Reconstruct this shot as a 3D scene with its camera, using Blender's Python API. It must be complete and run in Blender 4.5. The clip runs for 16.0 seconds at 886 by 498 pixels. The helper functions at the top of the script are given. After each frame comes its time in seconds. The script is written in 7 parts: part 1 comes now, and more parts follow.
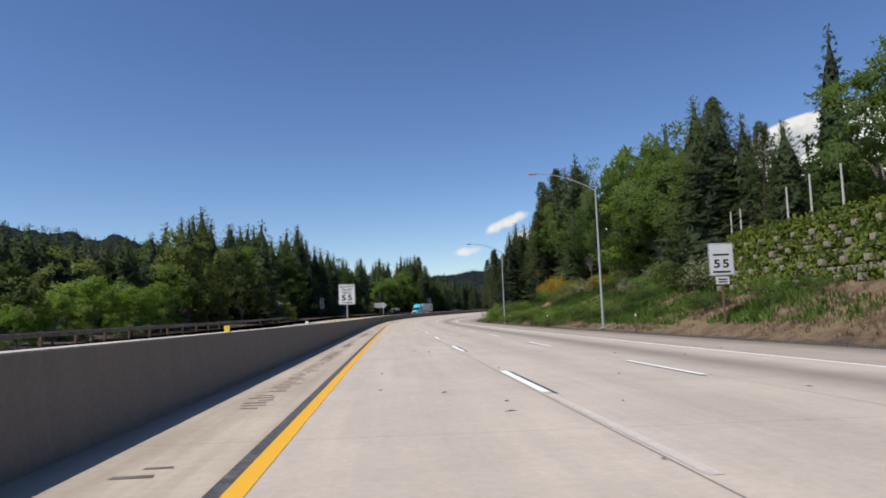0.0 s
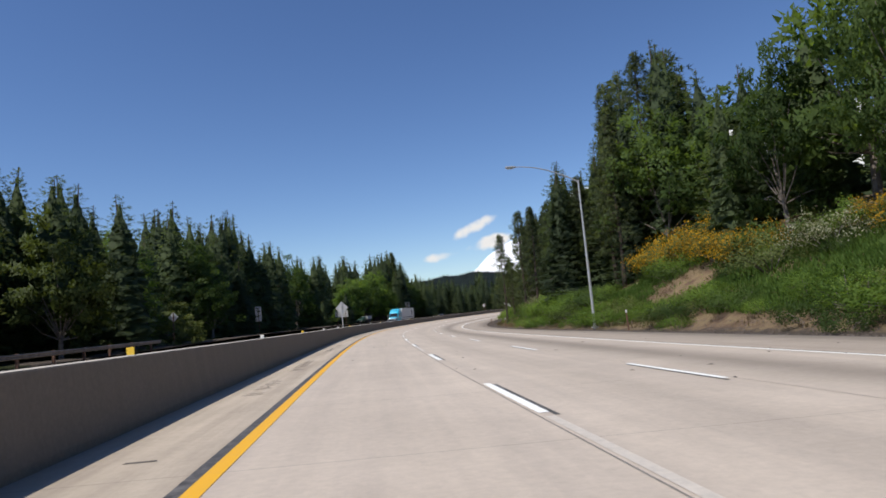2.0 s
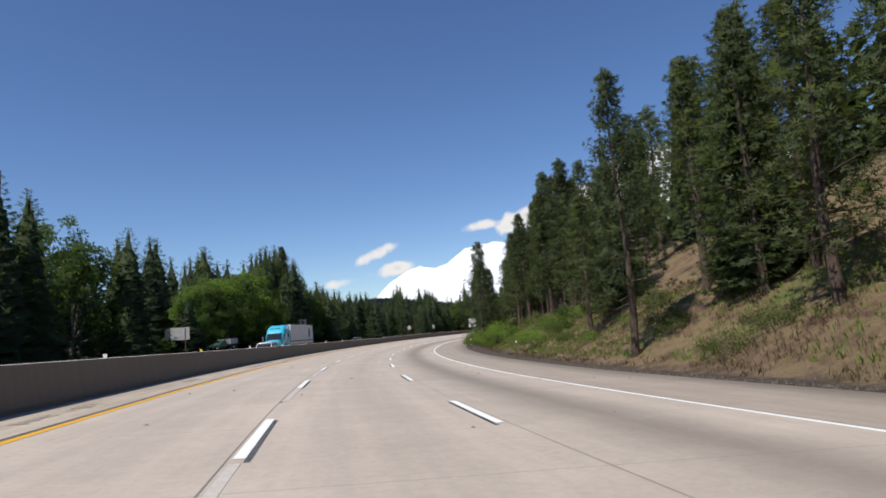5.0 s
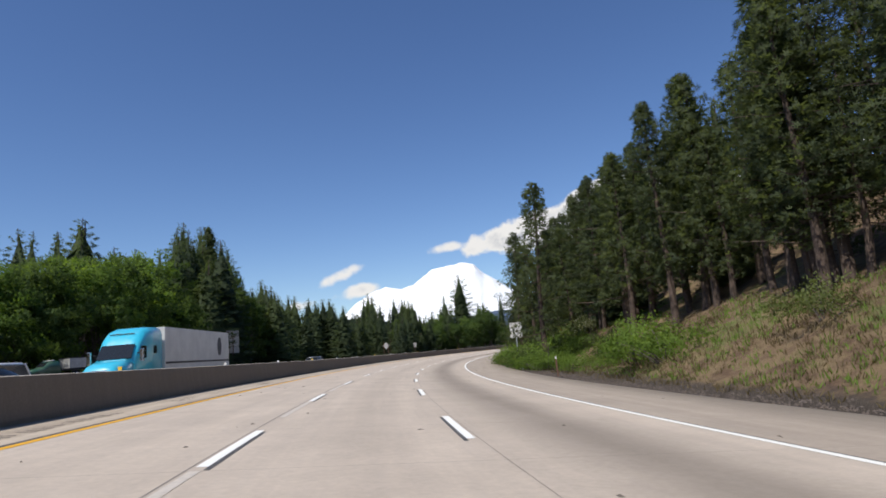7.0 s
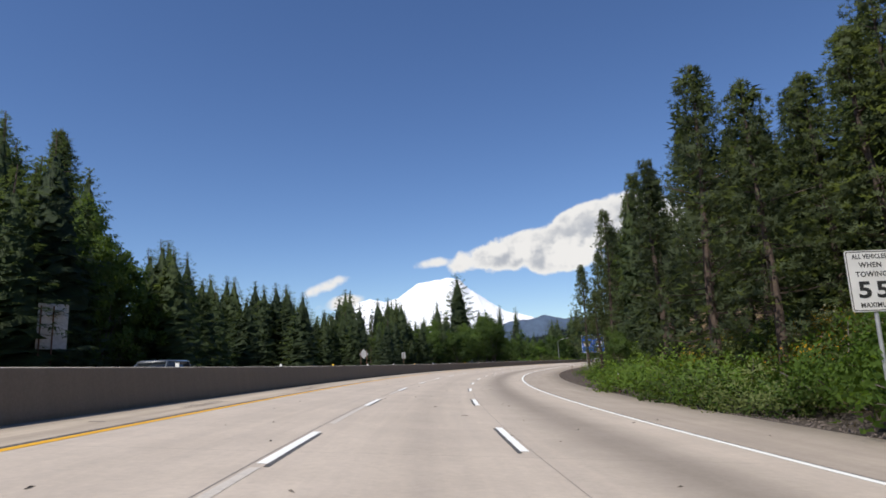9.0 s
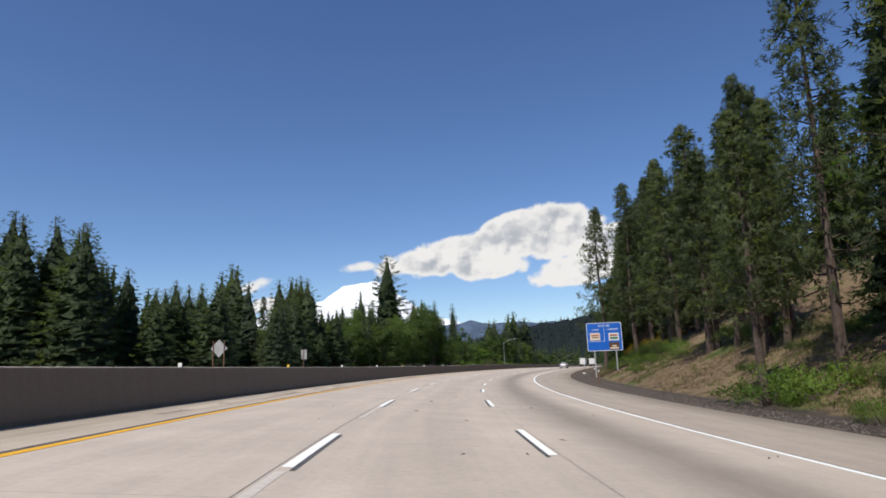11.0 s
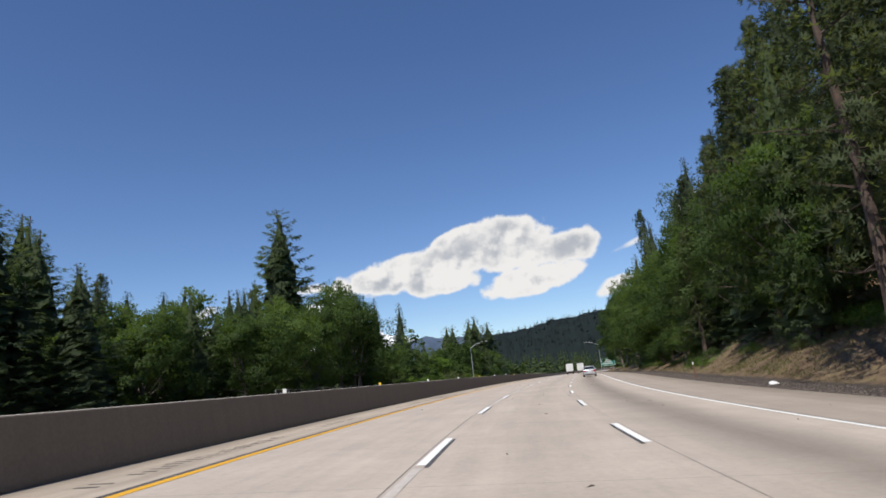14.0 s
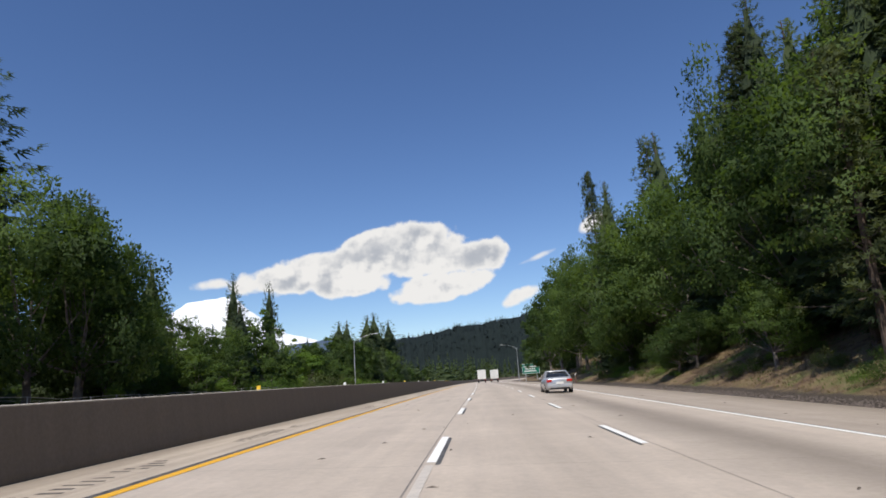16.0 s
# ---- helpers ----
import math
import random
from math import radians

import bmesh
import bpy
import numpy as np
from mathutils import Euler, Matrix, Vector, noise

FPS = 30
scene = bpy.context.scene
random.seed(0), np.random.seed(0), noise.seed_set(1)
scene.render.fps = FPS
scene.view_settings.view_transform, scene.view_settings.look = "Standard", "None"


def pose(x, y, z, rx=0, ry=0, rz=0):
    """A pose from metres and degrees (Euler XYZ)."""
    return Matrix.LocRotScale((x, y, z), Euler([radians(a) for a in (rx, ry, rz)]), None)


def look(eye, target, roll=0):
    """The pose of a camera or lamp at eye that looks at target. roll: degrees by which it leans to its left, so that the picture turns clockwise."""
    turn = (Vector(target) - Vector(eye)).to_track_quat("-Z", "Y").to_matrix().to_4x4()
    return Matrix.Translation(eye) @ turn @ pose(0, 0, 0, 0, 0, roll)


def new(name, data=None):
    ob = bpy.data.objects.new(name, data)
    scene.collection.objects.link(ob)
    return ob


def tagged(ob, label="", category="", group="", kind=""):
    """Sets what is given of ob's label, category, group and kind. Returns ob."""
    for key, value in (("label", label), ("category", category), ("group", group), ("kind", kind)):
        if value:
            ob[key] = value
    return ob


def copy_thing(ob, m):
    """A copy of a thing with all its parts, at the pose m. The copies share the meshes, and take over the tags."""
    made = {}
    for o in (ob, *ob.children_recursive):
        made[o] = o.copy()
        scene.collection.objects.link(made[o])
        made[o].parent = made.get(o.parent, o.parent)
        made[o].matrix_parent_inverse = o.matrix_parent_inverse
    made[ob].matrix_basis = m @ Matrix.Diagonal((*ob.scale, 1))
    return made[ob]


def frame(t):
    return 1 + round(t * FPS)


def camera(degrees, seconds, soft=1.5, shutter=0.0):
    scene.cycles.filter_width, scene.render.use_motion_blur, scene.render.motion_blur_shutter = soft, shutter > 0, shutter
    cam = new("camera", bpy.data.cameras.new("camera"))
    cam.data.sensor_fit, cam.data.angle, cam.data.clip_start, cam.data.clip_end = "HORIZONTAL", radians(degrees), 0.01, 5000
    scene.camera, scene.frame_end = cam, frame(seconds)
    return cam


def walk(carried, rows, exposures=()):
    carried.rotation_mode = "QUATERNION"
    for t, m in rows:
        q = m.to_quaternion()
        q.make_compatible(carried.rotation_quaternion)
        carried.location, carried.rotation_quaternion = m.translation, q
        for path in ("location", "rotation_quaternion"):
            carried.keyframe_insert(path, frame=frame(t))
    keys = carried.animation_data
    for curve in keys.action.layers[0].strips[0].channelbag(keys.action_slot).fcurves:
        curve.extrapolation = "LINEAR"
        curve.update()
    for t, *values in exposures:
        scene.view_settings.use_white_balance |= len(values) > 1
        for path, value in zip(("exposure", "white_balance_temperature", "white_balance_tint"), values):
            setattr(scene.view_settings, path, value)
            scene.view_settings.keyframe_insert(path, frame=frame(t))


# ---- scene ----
cam = camera(71.07, 16.0, 1.7)
PATH = [
    (0.0, pose(1.19, -0.00, 1.25, 95.16, 2.13, -4.82)),
    (0.5, pose(1.34, 12.87, 1.03, 95.14, 2.72, -4.51)),
    (1.0, pose(1.52, 25.69, 0.82, 94.91, 3.11, -4.41)),
    (1.5, pose(1.66, 38.36, 0.63, 95.07, 3.45, -5.11)),
    (2.0, pose(1.86, 50.92, 0.46, 95.62, 5.30, -7.41)),
    (2.5, pose(2.25, 63.34, 0.28, 95.83, 5.17, -9.35)),
    (3.0, pose(2.84, 75.65, 0.12, 95.94, 3.35, -10.98)),
    (3.5, pose(3.75, 87.85, -0.05, 96.64, 3.95, -12.45)),
    (4.0, pose(4.86, 99.95, -0.22, 97.04, 4.55, -13.81)),
    (6.5, pose(13.18, 158.85, -0.98, 98.38, 4.58, -19.56)),
    (7.0, pose(15.59, 170.57, -1.08, 99.15, 4.68, -19.83)),
    (7.5, pose(18.31, 182.25, -1.17, 99.81, 4.27, -20.31)),
    (8.0, pose(21.38, 193.87, -1.26, 100.48, 4.30, -20.27)),
    (8.5, pose(24.76, 205.41, -1.35, 100.45, 2.74, -20.54)),
    (9.0, pose(28.40, 216.84, -1.41, 100.50, 2.29, -21.49)),
    (11.5, pose(51.69, 272.35, -1.56, 101.02, 2.04, -29.20)),
    (12.0, pose(57.36, 282.67, -1.57, 101.67, 2.20, -29.30)),
    (12.5, pose(63.34, 292.75, -1.58, 102.02, 1.85, -29.90)),
    (13.0, pose(69.56, 302.66, -1.58, 102.22, 1.95, -30.51)),
    (13.5, pose(76.10, 312.38, -1.59, 102.43, 2.94, -31.42)),
    (14.0, pose(82.99, 321.91, -1.59, 102.02, 5.78, -32.19)),
    (14.5, pose(90.23, 331.26, -1.58, 101.72, 5.23, -33.96)),
    (15.0, pose(97.87, 340.44, -1.58, 101.41, 6.34, -36.54)),
    (15.5, pose(105.77, 349.58, -1.57, 101.74, 4.13, -38.93)),
    (16.0, pose(113.88, 358.76, -1.55, 101.71, 3.85, -40.97)),
]
walk(cam, PATH)

# The road's line: bend (per km), fall and cross fall (per cent) along its length in metres.
BEND = [0.666, 0.391, 0.117, 0.193, 0.960, 2.012, 2.783, 2.503, 2.327, 2.395, 2.761, 2.789, 2.731, 2.755, 1.476, 0.013, -0.237, -0.166, -0.080, 0.018, 0.266, 0.745, 1.352, 2.030, 2.634, 2.955, 3.077]
RISE = [-2.064, -1.456, -1.098, -0.805, -0.579, -0.199, -0.175, -0.077, -0.596, -0.806, -0.839, -0.781, -0.683, -0.570]
BANK = [0.811, 1.857, 3.460, 6.143, 6.880, 6.747, 5.590, 4.045, 2.637, 1.989, 1.830, 1.954, 2.214, 2.516]
STEP = 2.0
ROAD_S = np.arange(-30.0, 760.0, STEP)
_k = np.interp(ROAD_S, np.arange(-30, 761, 30.0), np.array(BEND) * 1e-3)
_h = np.cumsum(_k) * STEP
_zero = int(np.argmin(abs(ROAD_S)))
_h -= _h[_zero]
_c = np.stack([np.cumsum(np.sin(_h)) * STEP, np.cumsum(np.cos(_h)) * STEP,
               np.cumsum(np.interp(ROAD_S, np.arange(-30, 761, 60.0), np.array(RISE) * 1e-2)) * STEP], 1)
_c -= _c[_zero]
_b = np.interp(ROAD_S, np.arange(-30, 761, 60.0), np.array(BANK) * 1e-2)
# Straight runs added at both ends, so that the road goes on out of sight.
_pre = np.arange(-150, -30, STEP)
_post = np.arange(760, 1100, STEP)
_c = np.concatenate([_c[0] + (_pre - ROAD_S[0])[:, None] * np.array([math.sin(_h[0]), math.cos(_h[0]), 0.0]), _c,
                     _c[-1] + (_post - ROAD_S[-1])[:, None] * np.array([math.sin(_h[-1]), math.cos(_h[-1]), 0.0])])
ROAD_H = np.concatenate([np.full(len(_pre), _h[0]), _h, np.full(len(_post), _h[-1])])
ROAD_B = np.concatenate([np.full(len(_pre), _b[0]), _b, np.full(len(_post), _b[-1])])
ROAD_S = np.concatenate([_pre, ROAD_S, _post])
ROAD_C = _c


def road(s, u, h=0.0):
    """Places in the world for s metres along the road, u metres to the right of the yellow line, h metres over the paving."""
    s, u = np.asarray(s, float), np.asarray(u, float)
    x, y, z = (np.interp(s, ROAD_S, ROAD_C[:, i]) for i in range(3))
    a, b = np.interp(s, ROAD_S, ROAD_H), np.interp(s, ROAD_S, ROAD_B)
    return np.stack(np.broadcast_arrays(x + u * np.cos(a), y - u * np.sin(a), z - b * np.clip(u, -20, 17) + h), -1)


def heading(s):
    """The road's heading at s, degrees clockwise from +y."""
    return math.degrees(np.interp(s, ROAD_S, ROAD_H))


def along(xy):
    """s and u for places in plan."""
    xy = np.atleast_2d(np.asarray(xy, float))
    s, u = np.empty(len(xy)), np.empty(len(xy))
    for a in range(0, len(xy), 4000):
        q = xy[a:a + 4000]
        i = np.argmin(((q[:, None, :] - ROAD_C[None, :, :2]) ** 2).sum(-1), 1)
        d = q - ROAD_C[i, :2]
        s[a:a + 4000] = ROAD_S[i] + d[:, 0] * np.sin(ROAD_H[i]) + d[:, 1] * np.cos(ROAD_H[i])
        u[a:a + 4000] = d[:, 0] * np.cos(ROAD_H[i]) - d[:, 1] * np.sin(ROAD_H[i])
    return s, u


YELLOW, DASH_1, DASH_2, WHITE, EDGE = 0.0, 3.66, 7.32, 11.48, 15.7
EDGE_LEFT = -18.5


def hump(a, seed, size):
    """Smooth uneven heights between about -1 and 1."""
    a = np.asarray(a, float) / size
    i = np.floor(a).astype(int)
    f = a - i
    f = f * f * (3 - 2 * f)
    t = np.random.RandomState(seed).uniform(-1, 1, (64, 64))
    x0, y0, x1, y1 = i[..., 0] % 64, i[..., 1] % 64, (i[..., 0] + 1) % 64, (i[..., 1] + 1) % 64
    return (t[x0, y0] * (1 - f[..., 0]) + t[x1, y0] * f[..., 0]) * (1 - f[..., 1]) + (t[x0, y1] * (1 - f[..., 0]) + t[x1, y1] * f[..., 0]) * f[..., 1]


def verge(s, u):
    """Height of the ground over the paving's edge, by the side of the road."""
    s, u = np.broadcast_arrays(np.asarray(s, float), np.asarray(u, float))
    foot = np.interp(s, SLOPE_S, SLOPE_FOOT)
    steep = np.interp(s, SLOPE_S, SLOPE_STEEP)
    top = np.interp(s, SLOPE_S, SLOPE_TOP)
    d = np.maximum(u - foot, 0)
    right = np.where(d < top, steep * (np.sqrt(d * d + 1.0) - 1.0), steep * (top - 0.5) + 0.10 * (d - top))
    right = np.minimum(right, 30) + np.clip((u - EDGE) * -0.06, -0.12, 0)
    e = np.maximum(EDGE_LEFT - u, 0)
    left = -0.10 * np.minimum(e, 3) + 0.02 * np.clip(e - 6, 0, 100)
    rough = np.stack([s, u], -1)
    bumps = hump(rough, 3, 5.0) * 0.28 + hump(rough, 4, 1.7) * 0.12
    return np.where(u > 0, right + bumps * np.clip((u - foot) / 4, 0, 1), left + bumps * np.clip(e / 4, 0, 1))


def ground_at(s, u):
    p = road(s, u)
    p[..., 2] += verge(s, u)
    return p
SKY_POWER, CLOUD_POWER = 0.121, 0.86

# ---- light ----
SUN_FROM = Vector((-0.580, -0.360, 1.000)).normalized()
sun = new("sun", bpy.data.lights.new("sun", "SUN"))
sun.data.energy, sun.data.angle, sun.data.color = 4.5, radians(0.53), (1.0, 0.95, 0.87)
sun.matrix_world = look((0, 0, 0), tuple(-SUN_FROM))
scene.view_settings.exposure = 0.0

world = bpy.data.worlds.new("world")
scene.world = world
world.use_nodes = True


class Nodes:
    """Short hand for building node trees."""

    def __init__(self, tree):
        self.tree = tree
        tree.nodes.clear()

    def add(self, kind, inputs=None, **props):
        n = self.tree.nodes.new(kind)
        for k, v in props.items():
            setattr(n, k, v)
        for k, v in (inputs or {}).items():
            self.put(n.inputs[k], v)
        return n

    def put(self, socket, v):
        if isinstance(v, bpy.types.NodeSocket):
            self.tree.links.new(v, socket)
        elif isinstance(v, bpy.types.Node):
            self.tree.links.new(v.outputs[0], socket)
        else:
            socket.default_value = v

    def math(self, op, a, b=0.0, c=0.0):
        return self.add("ShaderNodeMath", {0: a, 1: b, 2: c}, operation=op).outputs[0]

    def smooth(self, v, lo, hi, a=0.0, b=1.0):
        return self.add("ShaderNodeMapRange", {"Value": v, "From Min": lo, "From Max": hi, "To Min": a, "To Max": b}, interpolation_type="SMOOTHSTEP").outputs[0]

    def mix(self, f, a, b, blend="MIX"):
        n = self.add("ShaderNodeMix", data_type="RGBA", blend_type=blend)
        self.put(n.inputs[0], f), self.put(n.inputs[6], a), self.put(n.inputs[7], b)
        return n.outputs[2]

    def noise(self, scale, detail=4.0, rough=0.6, vector=None, distortion=0.0, kind="3D"):
        d = {"Scale": scale, "Detail": detail, "Roughness": rough, "Distortion": distortion}
        if vector is not None:
            d["Vector"] = vector
        return self.add("ShaderNodeTexNoise", d, noise_dimensions=kind).outputs["Fac"]

    def ramp(self, v, stops):
        n = self.add("ShaderNodeValToRGB", {0: v})
        e = n.color_ramp.elements
        while len(e) < len(stops):
            e.new(0.5)
        for q, (at, col) in zip(e, stops):
            q.position, q.color = at, (*col, 1.0)
        return n.outputs[0]


w = Nodes(world.node_tree)
sky = w.add("ShaderNodeTexSky", sky_type="NISHITA", sun_disc=False, sun_elevation=math.asin(SUN_FROM.z),
            sun_rotation=math.atan2(SUN_FROM.x, SUN_FROM.y) % (2 * math.pi), altitude=1000.0, air_density=1.0, dust_density=0.15, ozone_density=3.5)
coord = w.add("ShaderNodeTexCoord").outputs["Generated"]
xyz = w.add("ShaderNodeSeparateXYZ", {0: coord})
turn_deg = w.math("MULTIPLY", w.math("ARCTAN2", xyz.outputs[0], xyz.outputs[1]), 57.2958)
rise_deg = w.math("MULTIPLY", w.math("ARCSINE", xyz.outputs[2]), 57.2958)
flat = w.add("ShaderNodeCombineXYZ", {0: turn_deg, 1: rise_deg})
puff = w.math("SUBTRACT", w.noise(0.5, 5.0, 0.48, flat.outputs[0]), 0.5)
puff_2 = w.math("SUBTRACT", w.noise(0.16, 3.0, 0.5, flat.outputs[0]), 0.5)
# Banks of cloud: turn and rise of the middle, half widths, tilt (rise per turn), all in degrees.
CLOUDS = [(35.0, 11.0, 9.5, 1.9, 0.13), (39.5, 12.6, 4.4, 1.8, -0.02), (28.0, 9.7, 5.5, 1.6, 0.12), (41.8, 8.4, 5.4, 1.5, 0.17), (45.8, 10.9, 2.3, 1.8, 0.0), (32.5, 8.9, 4.5, 1.3, 0.02),
          (20.8, 9.2, 1.9, 0.55, 0.12), (11.0, 7.3, 2.3, 0.7, 0.36), (7.6, 4.9, 1.6, 0.45, 0.1), (12.6, 5.9, 2.4, 0.7, 0.2),
          (44.3, 10.6, 3.2, 1.7, 0.1), (39.8, 10.6, 3.6, 1.3, 0.1), (50.6, 10.3, 1.7, 0.26, 0.3), (48.6, 6.8, 1.8, 0.9, 0.3), (55.8, 12.8, 1.6, 0.9, 0.3), (34.8, 12.9, 2.6, 0.9, 0.3), (42.5, 10.3, 3.4, 1.2, 0.1)]
depth = None
for at, up, wide, tall, tilt in CLOUDS:
    dx = w.math("DIVIDE", w.math("SUBTRACT", turn_deg, at), wide)
    line = w.math("MULTIPLY_ADD", w.math("SUBTRACT", turn_deg, at), tilt, up)
    dy = w.math("DIVIDE", w.math("SUBTRACT", rise_deg, line), tall)
    q = w.math("SUBTRACT", 1.0, w.math("ADD", w.math("MULTIPLY", dx, dx), w.math("MULTIPLY", dy, dy)))
    q = w.math("MULTIPLY_ADD", w.math("ADD", w.math("MULTIPLY", puff, 2.0), w.math("MULTIPLY", puff_2, 1.0)), 0.6 + 0.7 / (0.5 + tall), q)
    q = w.math("MULTIPLY", q, min(1.0, tall / 1.5))
    depth = q if depth is None else w.math("SMOOTH_MAX", depth, q, 0.3)
cover = w.smooth(depth, -0.03, 0.36)
# the underside of each billow is greyer than its top
lower = w.add("ShaderNodeVectorMath", {0: flat.outputs[0], 1: (-0.35, 0.75, 0.0)}, operation="ADD").outputs[0]
above = w.noise(0.24, 4.0, 0.5, lower)
here = w.noise(0.24, 4.0, 0.5, flat.outputs[0])
relief = w.smooth(w.math("SUBTRACT", above, here), -0.05, 0.10)
thick = w.smooth(depth, 0.25, 1.0)
cloud_col = w.mix(w.math("MULTIPLY", thick, relief), (1.0, 0.985, 0.965, 1.0), (0.53, 0.56, 0.62, 1.0))
clear = w.add("ShaderNodeHueSaturation", {"Hue": 0.508, "Saturation": 1.12, "Value": 1.0, "Fac": 1.0, "Color": sky.outputs[0]})
sky_bg = w.add("ShaderNodeBackground", {"Color": clear, "Strength": SKY_POWER})
cloud_bg = w.add("ShaderNodeBackground", {"Color": cloud_col, "Strength": CLOUD_POWER})
w.add("ShaderNodeOutputWorld", {0: w.add("ShaderNodeMixShader", {0: cover, 1: sky_bg, 2: cloud_bg})})


# ---- materials ----
def material(name, rough=0.8, metal=0.0, spec=0.5):
    m = bpy.data.materials.new(name)
    m.use_nodes = True
    n = Nodes(m.node_tree)
    b = n.add("ShaderNodeBsdfPrincipled", {"Roughness": rough, "Metallic": metal, "Specular IOR Level": spec})
    n.add("ShaderNodeOutputMaterial", {0: b})
    place = n.add("ShaderNodeTexCoord").outputs["Object"]
    return m, n, b, place


def bump(n, b, height, strength, distance):
    n.put(b.inputs["Normal"], n.add("ShaderNodeBump", {"Strength": strength, "Distance": distance, "Height": height}))


def plain(name, colour, rough=0.6, metal=0.0, vary=0.12, scale=6.0, spec=0.5):
    m, n, b, place = material(name, rough, metal, spec)
    v = n.smooth(n.noise(scale, 5.0, 0.65, place), 0.3, 0.7, 1.0 - vary, 1.0 + vary)
    n.put(b.inputs["Base Color"], n.mix(1.0, (*colour, 1.0), n.add("ShaderNodeCombineXYZ", {0: v, 1: v, 2: v}), "MULTIPLY"))
    bump(n, b, n.noise(scale * 6, 4.0, 0.6, place), 0.15, 0.01)
    return m


def foliage(name, dark, light, trans=0.25, scale=0.6):
    """Leaves or needles: each clump has its own tint, with light passing through."""
    m, n, b, place = material(name, 0.65, 0.0, 0.25)
    island = n.add("ShaderNodeNewGeometry").outputs["Random Per Island"]
    each = n.add("ShaderNodeObjectInfo").outputs["Random"]
    f = n.math("MULTIPLY_ADD", n.noise(scale, 3.0, 0.6, place), 0.7, n.math("MULTIPLY", island, 0.22))
    f = n.math("ADD", f, n.math("MULTIPLY_ADD", each, 0.56, -0.24))
    col = n.mix(n.smooth(f, 0.1, 0.9), (*dark, 1.0), (*light, 1.0))
    n.put(b.inputs["Base Color"], col)
    t = n.add("ShaderNodeBsdfTranslucent", {"Color": n.mix(1.0, col, (1.25, 1.2, 0.6, 1.0), "MULTIPLY")})
    mixed = n.add("ShaderNodeMixShader", {0: trans, 1: b, 2: t})
    out = [q for q in m.node_tree.nodes if q.type == "OUTPUT_MATERIAL"][0]
    n.put(out.inputs[0], mixed)
    return m


def mesh(name, verts, faces, mat=None, smooth=False):
    me = bpy.data.meshes.new(name)
    if isinstance(verts, np.ndarray):
        verts = verts.tolist()
    me.from_pydata(verts, [], faces.tolist() if isinstance(faces, np.ndarray) else faces)
    for q in ([mat] if not isinstance(mat, (list, tuple)) else mat):
        if q is not None:
            me.materials.append(q)
    if smooth:
        me.shade_smooth()
    me.update()
    return me


def grid_faces(rows, cols):
    i = np.arange(rows - 1)[:, None] * cols + np.arange(cols - 1)[None, :]
    i = i.ravel()
    return np.stack([i, i + 1, i + cols + 1, i + cols], 1)


def strip(name, s, us, hs, mat, smooth=True):
    """A band along the road with the cross section (us, hs)."""
    s, us, hs = np.asarray(s, float), np.asarray(us, float), np.asarray(hs, float)
    p = road(s[:, None], us[None, :], hs[None, :])
    f = grid_faces(len(s), len(us))[:, ::-1]
    return mesh(name, p.reshape(-1, 3), f, mat, smooth)


def part(name, bm, mat, parent, label=""):
    me = bpy.data.meshes.new(name)
    if isinstance(bm, bpy.types.Mesh):
        me = bm
    else:
        bm.to_mesh(me)
        bm.free()
    if mat is not None and not me.materials:
        me.materials.append(mat)
    ob = new(name, me)
    ob.parent = parent
    if label:
        ob["label"] = label
    return ob


def box(bm, size, at=(0, 0, 0), turn=None, bevel=0.0):
    r = bmesh.ops.create_cube(bm, size=1.0)
    vs = r["verts"]
    bmesh.ops.scale(bm, vec=size, verts=vs)
    if bevel:
        es = list({e for v in vs for e in v.link_edges})
        r2 = bmesh.ops.bevel(bm, geom=es, offset=bevel, segments=2, affect="EDGES", profile=0.6)
        vs = list({v for f in r2["faces"] for v in f.verts} | {v for v in vs if v.is_valid})
    if turn is not None:
        bmesh.ops.rotate(bm, verts=vs, cent=(0, 0, 0), matrix=turn.to_3x3())
    bmesh.ops.translate(bm, vec=at, verts=vs)
    return vs


def tube(bm, points, radii, sides=8, cap=True):
    """A tapered round bar through points."""
    rings = []
    pts = [Vector(p) for p in points]
    for i, p in enumerate(pts):
        d = (pts[min(i + 1, len(pts) - 1)] - pts[max(i - 1, 0)]).normalized()
        a = d.orthogonal().normalized() if abs(d.z) < 0.99 else Vector((1, 0, 0))
        b = d.cross(a)
        r = radii[i] if isinstance(radii, (list, tuple)) else radii
        rings.append([bm.verts.new(p + (a * math.cos(t) + b * math.sin(t)) * r) for t in (k * 2 * math.pi / sides for k in range(sides))])
    # rings are matched by the nearest start
    for ra, rb in zip(rings, rings[1:]):
        o = min(range(sides), key=lambda k: (rb[k].co - ra[0].co - (rb[0].co - ra[0].co) * 0).length)
        for k in range(sides):
            bm.faces.new((ra[k], ra[(k + 1) % sides], rb[(k + 1 + o) % sides], rb[(k + o) % sides]))
    if cap:
        bm.faces.new(rings[0][::-1])
        bm.faces.new(rings[-1])
    return rings


def empty(name, m, label, category, group="", kind=""):
    ob = new(name)
    ob.matrix_basis = m
    return tagged(ob, label, category, group, kind)


def on_road(s, u, h=0.0, turn=0.0):
    """A pose on the paving or ground, facing along the road."""
    p = road(s, u, h)
    return pose(*p, 0, 0, -heading(s) + turn)


def on_ground(s, u, h=0.0, turn=0.0):
    p = ground_at(s, u)
    return pose(p[0], p[1], p[2] + h, 0, 0, -heading(s) + turn)


